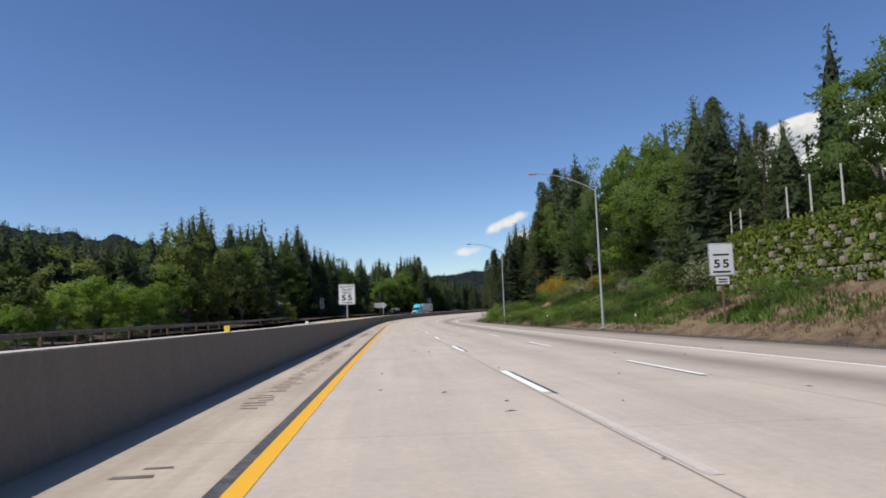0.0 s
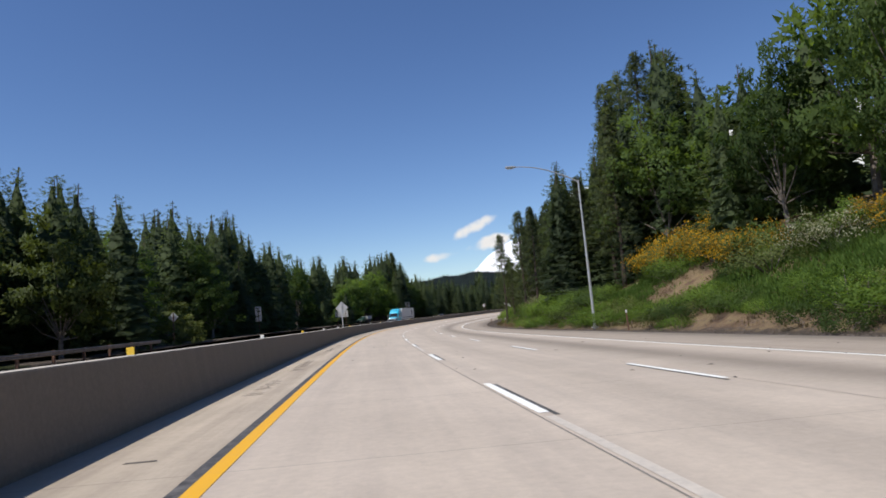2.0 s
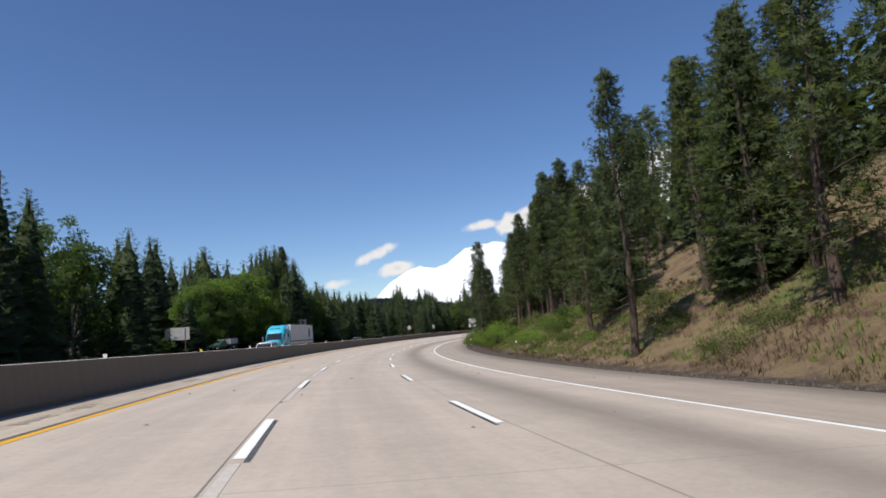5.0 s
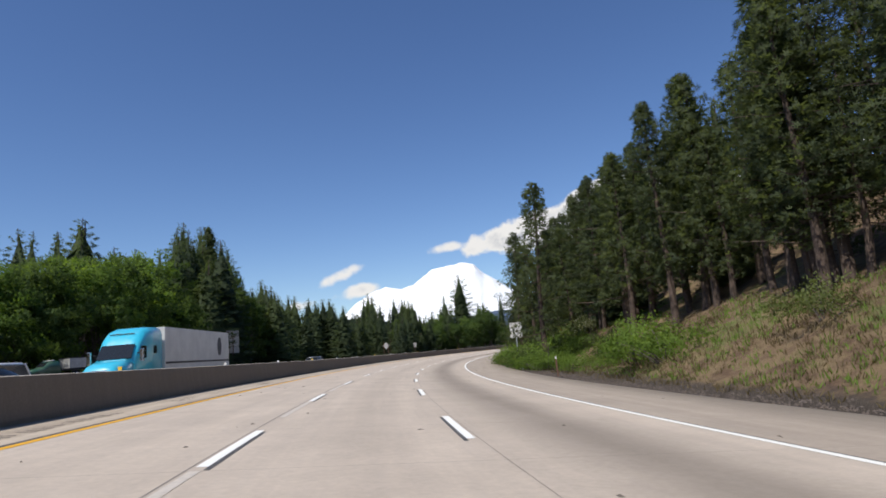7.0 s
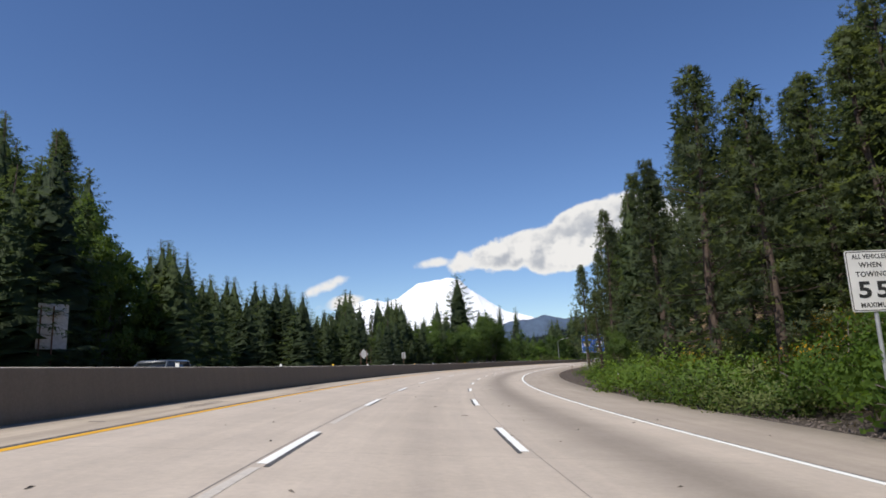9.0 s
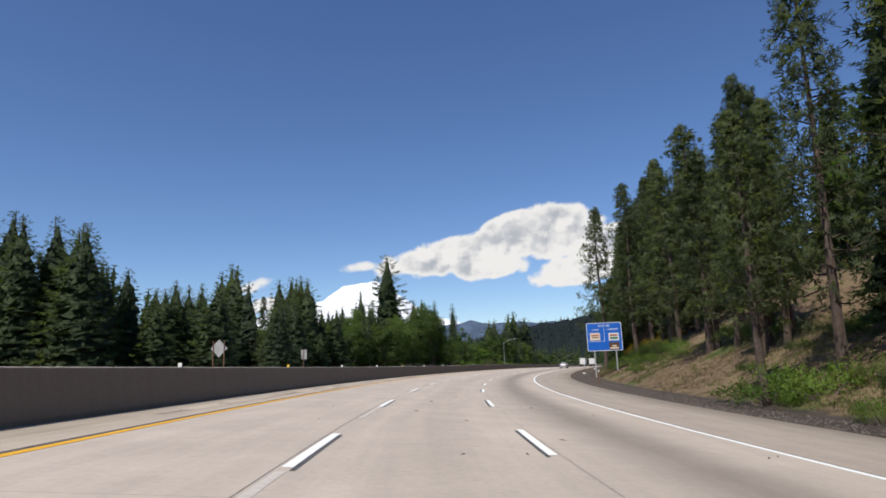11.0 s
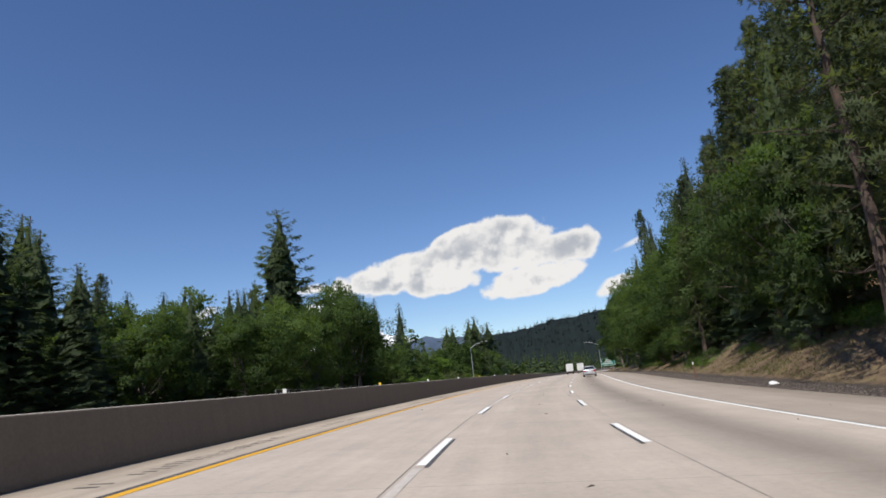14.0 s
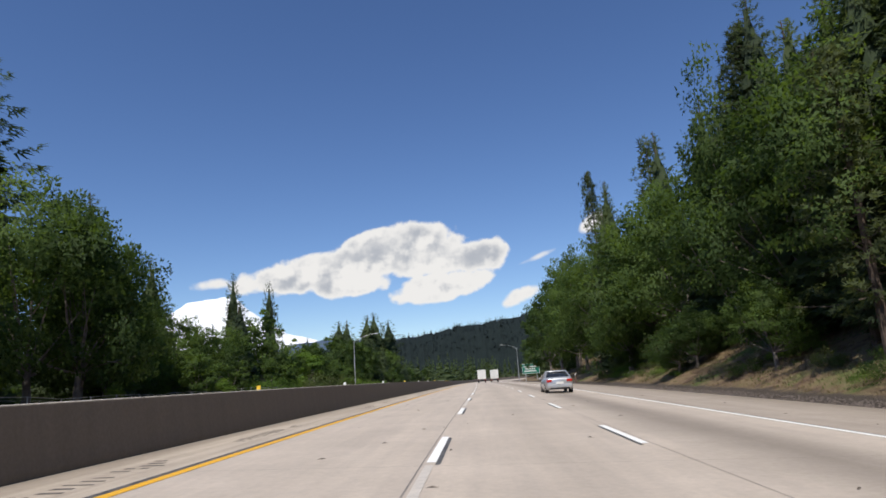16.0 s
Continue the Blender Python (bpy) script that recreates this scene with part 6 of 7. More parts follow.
def border(wide, high, width, y, inset, at=(0, 0, 0), round_=0.05):
    """A flat frame line on a plate."""
    bm = bmesh.new()
    loops = []
    for d in (inset, inset + width):
        ring = []
        for cx, cz, a0 in ((1, 1, 0), (-1, 1, 90), (-1, -1, 180), (1, -1, 270)):
            for k in range(4):
                a = radians(a0 + k * 30)
                ring.append(bm.verts.new((at[0] + cx * (wide / 2 - d - round_) + math.cos(a) * round_, y, at[2] + cz * (high / 2 - d - round_) + math.sin(a) * round_)))
        loops.append(ring)
    n = len(loops[0])
    for k in range(n):
        bm.faces.new((loops[0][k], loops[0][(k + 1) % n], loops[1][(k + 1) % n], loops[1][k]))
    return bm


def bar(wide, high, y, x, z, thick=0.003):
    bm = bmesh.new()
    box(bm, (wide, thick, high), (x, y, z))
    return bm


def words(text, high, y, x, z, mat, parent, widen=1.0, bold=0.006, spread=1.05):
    """Lettering as a mesh, its middle at x, z."""
    c = bpy.data.curves.new("lettering", "FONT")
    c.body, c.size, c.align_x, c.align_y, c.extrude, c.offset = text, high * 1.39, "CENTER", "CENTER", 0.002, bold
    c.resolution_u = 3
    c.space_character = spread
    ob = new("lettering", c)
    dep = bpy.context.evaluated_depsgraph_get()
    me = bpy.data.meshes.new_from_object(ob.evaluated_get(dep))
    bpy.data.objects.remove(ob)
    me.transform(pose(x, y, z, 90, 0, 0) @ Matrix.Diagonal((widen, 1, 1, 1)))
    return part("lettering", me, mat, parent, "black lettering" if mat is SIGN_BLACK else "white lettering")


def post(parent, x, y, foot, top, size, mat, name="post", round_post=False):
    bm = bmesh.new()
    if round_post:
        tube(bm, [(x, y, foot), (x, y, top)], size / 2, 12)
    else:
        box(bm, (size, size, top - foot), (x, y, (foot + top) / 2), bevel=0.008)
    return part(name, bm, mat, parent)


def speed_sign(s, u, low, lines, label, post_mat, foot, plate=False, turn=0.0, high=1.52, wide=1.22, bars=()):
    """A white speed limit panel on a post; heights are over the paving."""
    ob = empty("speed_limit_sign", on_road(s, u, 0, turn), label, "road sign")
    part("panel", sheet(wide, high, 0.012, 0.06, (0, 0, low + high / 2)), ALUMINIUM, ob)
    part("face", sheet(wide - 0.01, high - 0.01, 0.003, 0.055, (0, -0.004, low + high / 2)), SIGN_WHITE, ob)
    part("border_line", border(wide, high, 0.022, -0.006, 0.025, (0, 0, low + high / 2), 0.04), SIGN_BLACK, ob, "thin black border")
    for text, tall, z, widen in lines:
        words(text, tall, -0.006, 0, low + z, SIGN_BLACK, ob, widen, 0.016 if tall > 0.2 else 0.004, 1.25 if tall > 0.2 else 1.08)
    for w_, t_, z in bars:
        part("line", bar(w_, t_, -0.006, 0, low + z), SIGN_BLACK, ob)
    if plate:
        part("plate", sheet(0.75, 0.40, 0.012, 0.03, (0, 0, low - 0.26)), SIGN_WHITE, ob)
        for k in (-0.08, 0.06):
            part("line", bar(0.5, 0.07, -0.006, 0, low - 0.26 + k), SIGN_BLACK, ob)
    post(ob, 0, 0.06, foot, low + high * 0.8, 0.1, post_mat, round_post=post_mat is GALVANISED)
    return ob


speed_sign(46.7, -2.30, 2.20, [("AUTOS WITH", 0.135, 1.33, 0.84), ("TRAILERS", 0.135, 1.12, 0.95), ("TRUCKS", 0.135, 0.87, 0.98), ("55", 0.40, 0.50, 1.3), ("MAXIMUM", 0.125, 0.155, 0.92)],
           "white speed limit sign on a grey post fixed to the barrier", GALVANISED, 1.02, bars=[(0.62, 0.018, 0.995)])
speed_sign(236.3, 16.8, 2.92, [("ALL VEHICLES", 0.115, 1.36, 0.82), ("WHEN", 0.13, 1.15, 1.0), ("TOWING", 0.13, 0.92, 1.0), ("55", 0.40, 0.52, 1.3), ("MAXIMUM", 0.12, 0.16, 0.95)],
           "white speed limit sign on a grey post in the bushes", GALVANISED, -0.3)
speed_sign(32.0, 18.8, 3.10, [("55", 0.44, 0.62, 1.3)], "white speed limit sign with a small plate on a wooden post", POST_WOOD, -0.2, True, 0.0, 1.75, 1.4,
           bars=[(0.9, 0.10, 1.12), (1.0, 0.10, 0.20)])


def services_sign(s, u, low):
    ob = empty("services_sign", on_road(s, u), "blue services sign with white border on two grey posts", "road sign")
    W, H = 4.27, 3.5
    mid = low + H / 2
    part("panel", sheet(W, H, 0.02, 0.18, (0, 0, mid)), ALUMINIUM, ob)
    part("face", sheet(W - 0.02, H - 0.02, 0.003, 0.17, (0, -0.004, mid)), SIGN_BLUE, ob)
    part("border_line", border(W, H, 0.06, -0.006, 0.03, (0, 0, mid), 0.14), SIGN_WHITE, ob, "thin white border")
    words("EXIT 732", 0.24, -0.007, 0.05, low + H - 0.42, SIGN_WHITE, ob, 1.05)
    words("FOOD", 0.20, -0.007, -1.05, low + H - 0.88, SIGN_WHITE, ob, 1.05)
    words("LODGING", 0.20, -0.007, 1.08, low + H - 0.88, SIGN_WHITE, ob, 1.0)
    part("line", bar(0.04, 1.55, -0.007, 0.0, low + 1.98), SIGN_WHITE, ob)
    part("line", bar(2.07, 0.04, -0.007, -1.04, low + 1.2), SIGN_WHITE, ob)
    for x, z, mat, inks in ((-1.12, 1.80, CREAM, ((0.9, 0.15, 0.14, RUST), (0.75, 0.13, -0.12, UMBER))), (1.12, 1.72, SIGN_WHITE, ((0.9, 0.2, 0.17, RUST), (0.95, 0.25, -0.17, LEAF_INK))), (1.12, 0.58, UMBER, ((0.55, 0.16, 0.02, CREAM), (1.05, 0.18, -0.24, CREAM)))):
        p = part("logo_panel", sheet(1.22, 0.92, 0.006, 0.03, (x, -0.012, low + z)), mat, ob, "small printed panel")
        for w_, h_, dz, ink in inks:
            part("line", bar(w_, h_, -0.014, x, low + z + dz), ink, p)
    for x in (-1.30, 1.30):
        post(ob, x, 0.1, -1.0, low + H * 0.85, 0.15, GALVANISED)
    return ob


services_sign(351.8, 20.1, 3.08)


def back_of_sign(name, s, u, low, wide, high, shape, label, posts, post_mat, foot=-0.4, turn=180.0):
    """A sign for the other carriageway, seen from behind: bare metal plate on posts."""
    ob = empty(name, on_road(s, u, 0, turn), label, "road sign")
    if shape == "diamond":
        bm = sheet(wide, high, 0.012, 0.05)
        bmesh.ops.rotate(bm, verts=bm.verts, cent=(0, 0, 0), matrix=Matrix.Rotation(radians(45), 3, "Y"))
        bmesh.ops.translate(bm, vec=(0, 0, low + wide * 0.707), verts=bm.verts)
        top = low + wide * 1.3
    else:
        bm = sheet(wide, high, 0.012, 0.05, (0, 0, low + high / 2))
        top = low + high * 0.95
    part("panel", bm, ALUMINIUM, ob)
    for x in posts:
        post(ob, x, 0.05, foot, top, 0.09, post_mat)
    if shape != "diamond":
        for z in (0.25, 0.75):
            bm = bmesh.new()
            box(bm, (wide * 0.9, 0.03, 0.06), (0, 0.026, low + high * z), bevel=0.005)
            part("stiffener", bm, ALUMINIUM, ob)
    return ob


BACK = "back of a grey warning sign "
back_of_sign("warning_sign", 114.6, -2.30, 2.36, 0.91, 0.91, "diamond", BACK + "on a post above the barrier", (0,), GALVANISED, 1.02)
back_of_sign("warning_sign", 132.5, -26.0, 2.7, 0.91, 0.91, "diamond", BACK + "beside the far verge", (0,), POST_WOOD)
back_of_sign("warning_sign", 329.0, -18.6, 1.55, 1.22, 1.22, "diamond", BACK + "on two wooden posts", (-0.55, 0.55), POST_WOOD)
back_of_sign("route_sign", 357.0, -21.6, 1.75, 0.9, 1.35, "plate", "back of a small grey metal route sign on a post", (0,), POST_WOOD)
back_of_sign("guide_sign", 219.0, -27.4, 1.95, 3.7, 1.85, "plate", "back of a wide pale guide sign on brown posts", (-1.2, 1.2), POST_WOOD)
back_of_sign("guide_sign", 268.0, -24.9, 2.0, 2.2, 3.5, "plate", "back of a tall grey guide sign on a brown post", (0.0, 0.9), POST_WOOD, turn=238.0)
back_of_sign("guide_sign", 167.6, -27.0, 2.2, 1.5, 2.8, "plate", "back of a tall narrow grey sign by the trees", (0.0,), POST_WOOD, turn=240.0)


def direction_sign(s, u):
    ob = empty("direction_sign", on_road(s, u), "green direction sign with white lines on two posts", "road sign")
    part("panel", sheet(4.6, 2.6, 0.03, 0.15, (0, 0, 3.2)), SIGN_GREEN, ob)
    part("border_line", border(4.6, 2.6, 0.08, -0.006, 0.03, (0, 0, 3.2), 0.12), SIGN_WHITE, ob, "white border")
    part("panel", sheet(1.8, 0.7, 0.03, 0.08, (1.2, 0, 4.9)), SIGN_GREEN, ob, "small green top panel")
    for w_, z in ((3.4, 3.75), (2.6, 3.2), (3.2, 2.6)):
        part("line", bar(w_, 0.28, -0.008, -0.2, z), SIGN_WHITE, ob)
    for x in (-1.5, 1.5):
        post(ob, x, 0.12, -0.8, 4.4, 0.15, GALVANISED)
    return ob


direction_sign(560.0, 18.5)


# ---- lamps ----
LAMP_GLASS = plain("lamp_lens", (0.7, 0.7, 0.68), 0.25)


def street_lamp(s, u, reach, high=10.9, turn=0.0):
    """A tapered steel pole with a curved arm over the road; the arm reaches towards -x."""
    ob = empty("street_lamp", on_ground(s, u, 0, turn), "tall galvanised street lamp with a long curved arm", "street lamp", "lamps along the highway")
    bm = bmesh.new()
    tube(bm, [(0, 0, -0.3), (0, 0, high * 0.5), (0, 0, high)], [0.115, 0.09, 0.062], 12)
    part("pole", bm, GALVANISED, ob)
    bm = bmesh.new()
    box(bm, (0.42, 0.42, 0.10), (0, 0, 0.12), bevel=0.02)
    part("base_plate", bm, GALVANISED, ob)
    bm = bmesh.new()
    pts = []
    for k in range(9):
        t = k / 8
        pts.append((-reach * t, 0, high - 0.15 + 1.45 * math.sin(t * math.pi / 2) ** 0.9))
    tube(bm, pts, [0.055 - 0.025 * k / 8 for k in range(9)], 8)
    part("arm", bm, GALVANISED, ob)
    head = bmesh.new()
    box(head, (0.75, 0.30, 0.14), (-reach - 0.32, 0, high + 1.30), bevel=0.05)
    h = part("lamp_head", head, GALVANISED, ob)
    lens = bmesh.new()
    box(lens, (0.42, 0.22, 0.07), (-reach - 0.36, 0, high + 1.21), bevel=0.025)
    part("lens", lens, LAMP_GLASS, h, "pale glass lens")
    return ob


street_lamp(48.0, 17.5, 4.7, 11.2)
street_lamp(95.4, 17.4, 4.7, 11.1)
street_lamp(514.0, -20.0, 4.2, 9.6, 180)
street_lamp(600.0, 17.5, 4.7)


# ---- small roadside things ----
def delineator(s, u, high=1.3, lean=0.0):
    ob = empty("delineator", on_ground(s, u) @ pose(0, 0, 0, 0, lean, 0), "slim roadside marker post with a white reflector", "marker post", "marker posts along the shoulder")
    bm = bmesh.new()
    box(bm, (0.10, 0.035, high + 0.2), (0, 0, high / 2 - 0.1), bevel=0.008)
    part("stake", bm, POST_WOOD, ob)
    bm = bmesh.new()
    box(bm, (0.105, 0.01, 0.18), (0, -0.024, high - 0.12), bevel=0.003)
    part("reflector", bm, SIGN_WHITE, ob, "white reflective strip")
    return ob


for s, u, lean in ((40.0, 17.0, 0), (64.5, 17.0, 3), (88.5, 17.2, -2), (129.6, 16.3, 0), (170.5, 16.6, 2), (213.3, 16.4, -2), (262.0, 16.6, 0), (330.0, 17.2, 2), (345.0, 18.2, 0), (395.0, 17.0, -3), (476.0, 17.0, 0), (520.0, 17.0, 0)):
    delineator(s, u, 1.3, lean)


def wall_marker(s, mat, label):
    ob = empty("barrier_marker", on_road(s, -2.29, 1.045), label, "reflector", "reflectors on top of the barrier")
    bm = bmesh.new()
    box(bm, (0.12, 0.03, 0.13), (0, 0, 0.065), bevel=0.008)
    part("reflector", bm, mat, ob)
    bm = bmesh.new()
    box(bm, (0.14, 0.10, 0.015), (0, 0, 0.004))
    part("foot", bm, GALVANISED, ob)


for k in range(46):
    s = 1.5 + k * 12.0
    yellow = k % 3 == 1 or k < 9 and k % 2 == 1
    wall_marker(s, YELLOW_PLASTIC if yellow else PALE_PLASTIC, ("yellow" if yellow else "pale") + " reflector standing on the barrier top")


def guard_rail(s0, s1, u):
    ob = empty("guard_rail", Matrix(), "grey steel guard rail on posts beyond the opposite lanes", "guard rail")
    s = np.arange(s0, s1 + 0.1, 2.0)
    us = np.array([0, 0.03, 0.07, 0.03, 0.0, 0.03, 0.07, 0.03, 0.0]) + u
    hs = np.linspace(0.45, 0.76, 9)
    part("rail", strip("rail", s, us, hs, RUSTY, True), None, ob)
    for a in s[::2]:
        bm = bmesh.new()
        box(bm, (0.15, 0.15, 1.1), (0, 0, 0.25), bevel=0.01)
        p = part("post", bm, POST_WOOD, ob)
        p.matrix_basis = on_road(a, u - 0.1)
    return ob


RUSTY = plain("dull_rail_steel", (0.16, 0.14, 0.125), 0.7, 0.5, 0.3, 2.0)
guard_rail(-6, 112, -19.2)


def rumble():
    """Worn rumble grooves pressed in the dusty shoulder, uncounted."""
    r = np.random.RandomState(91)
    v, f = [], []
    s = -20.0
    while s < 520:
        s += 0.30
        keep = hump(np.array([s, 3.0]), 92, 2.6) + 0.7 * hump(np.array([s, 9.0]), 93, 0.7)
        if keep < 0.05 + (0.25 if 190 < s < 340 else 0):
            continue
        c = -0.95 + r.normal(0, 0.05)
        half = r.uniform(0.10, 0.22)
        for a, b in ((c - half, c + half),) if r.uniform() < 0.8 else ((c - half, c - 0.02), (c + 0.06, c + half)):
            w_ = r.uniform(0.04, 0.075)
            q = road(np.array([s - w_, s - w_ * 0.8, s + w_, s + w_ * 0.7]), np.array([a, b, b - 0.02, a + 0.01]), 0.004)
            n = len(v)
            v += q.tolist()
            f.append((n, n + 1, n + 2, n + 3))
    me = mesh("rumble_grooves", v, f, GROOVE)
    return tagged(new("rumble_grooves", me), "worn dark rumble grooves in the concrete shoulder", "rumble strip", kind="stuff")


GROOVE = plain("groove_dirt", (0.15, 0.13, 0.11), 0.95, 0.0, 0.3, 6.0)
rumble()


def scuffs():
    """Scraps of rubber and bark lying on the lanes, uncounted."""
    r = np.random.RandomState(95)
    n = 420
    s, u = r.uniform(0, 460, n), r.uniform(0.6, 15.2, n)
    v, f = [], []
    for a, b in zip(s, u):
        k, w_, t = r.uniform(0.03, 0.11), r.uniform(0.006, 0.02), r.uniform(0, 3.1)
        dx, dy = math.cos(t), math.sin(t)
        q = road(np.array([a - dx * k, a + dy * w_, a + dx * k, a - dy * w_]), np.array([b - dy * k, b - dx * w_, b + dy * k, b + dx * w_]), 0.006)
        m_ = len(v)
        top = q.mean(0) + np.array([0, 0, 0.02])
        v += q.tolist() + [top.tolist()]
        f += [(m_, m_ + 1, m_ + 4), (m_ + 1, m_ + 2, m_ + 4), (m_ + 2, m_ + 3, m_ + 4), (m_ + 3, m_, m_ + 4)]
    return tagged(new("road_litter", mesh("road_litter", v, f, GROOVE)), "small scraps of bark and rubber on the lanes", "litter", kind="stuff")


scuffs()


# ---- vehicles ----
def car_paint(name, colour, metal=0.0):
    m, n, b, place = material(name, 0.32, metal, 0.5)
    dust = n.smooth(n.noise(1.5, 4.0, 0.6, place), 0.35, 0.75)
    n.put(b.inputs["Base Color"], n.mix(n.math("MULTIPLY", dust, 0.18), (*colour, 1.0), (0.30, 0.27, 0.23, 1.0)))
    n.put(b.inputs["Roughness"], n.math("MULTIPLY_ADD", dust, 0.2, 0.28))
    b.inputs["Coat Weight"].default_value = 0.5
    return m


SILVER = car_paint("silver_paint", (0.48, 0.49, 0.50), 0.5)
WHITE_CAR = car_paint("white_paint", (0.72, 0.72, 0.70))
DARK_CAR = car_paint("dark_paint", (0.07, 0.08, 0.09))
SKY_BLUE = car_paint("sky_blue_paint", (0.035, 0.52, 0.74))
TRAILER_WHITE = plain("trailer_white", (0.66, 0.66, 0.63), 0.5, 0.0, 0.08, 0.8)
CAR_GLASS = plain("dark_car_glass", (0.018, 0.022, 0.026), 0.08, 0.0, 0.05, 1.0, 0.6)
RUBBER = plain("tyre_rubber", (0.022, 0.022, 0.022), 0.9)
CHROME = plain("chrome", (0.62, 0.62, 0.62), 0.22, 1.0, 0.05)
TAIL_RED = plain("red_tail_lens", (0.42, 0.02, 0.015), 0.25)
CLEAR_LENS = plain("clear_lamp_lens", (0.62, 0.62, 0.60), 0.15)
BLACK_TRIM = plain("black_trim", (0.025, 0.025, 0.025), 0.6)


def loft(sections, closed=True):
    """A skin over cross sections, each a list of (x, y, z)."""
    bm = bmesh.new()
    rows = [[bm.verts.new(p) for p in sec] for sec in sections]
    n = len(rows[0])
    for a, b in zip(rows, rows[1:]):
        for k in range(n):
            bm.faces.new((a[k], a[(k + 1) % n], b[(k + 1) % n], b[k]))
    if closed:
        bm.faces.new(rows[0][::-1])
        bm.faces.new(rows[-1])
    bmesh.ops.recalc_face_normals(bm, faces=bm.faces)
    return bm


def ring(y, half, low, high, crown=0.06, tuck=0.06):
    """One cross section of a car body, narrower at the sill and shoulder."""
    pts = [(-half + tuck, low), (-half + 0.01, low + (high - low) * 0.3), (-half, low + (high - low) * 0.6), (-half + 0.05, high - 0.03), (-half + 0.16, high), (0, high + crown * 0.4)]
    left = [(x, y, z) for x, z in pts]
    return left + [(-x, y, z) for x, z in reversed(pts[:-1])]


def smooth_part(name, bm, mat, parent, label=""):
    ob = part(name, bm, mat, parent, label)
    ob.data.shade_smooth()
    return ob


def wheel(parent, x, y, r=0.33, wide=0.22):
    bm = bmesh.new()
    bmesh.ops.create_cone(bm, cap_ends=True, segments=24, radius1=r, radius2=r, depth=wide, matrix=Matrix.Rotation(radians(90), 4, "Y"))
    bmesh.ops.bevel(bm, geom=[e for e in bm.edges if len(e.link_faces) == 2 and e.calc_face_angle() > 1.0], offset=0.03, segments=2, affect="EDGES")
    bmesh.ops.translate(bm, vec=(x, y, r), verts=bm.verts)
    w_ = part("wheel", bm, RUBBER, parent)
    bm = bmesh.new()
    side = 1 if x > 0 else -1
    bmesh.ops.create_cone(bm, cap_ends=True, segments=20, radius1=r * 0.64, radius2=r * 0.5, depth=0.04, matrix=Matrix.Rotation(radians(90 * side), 4, "Y"))
    bmesh.ops.translate(bm, vec=(x + side * wide * 0.5, y, r), verts=bm.verts)
    part("rim", bm, CHROME, w_, "bright metal rim")


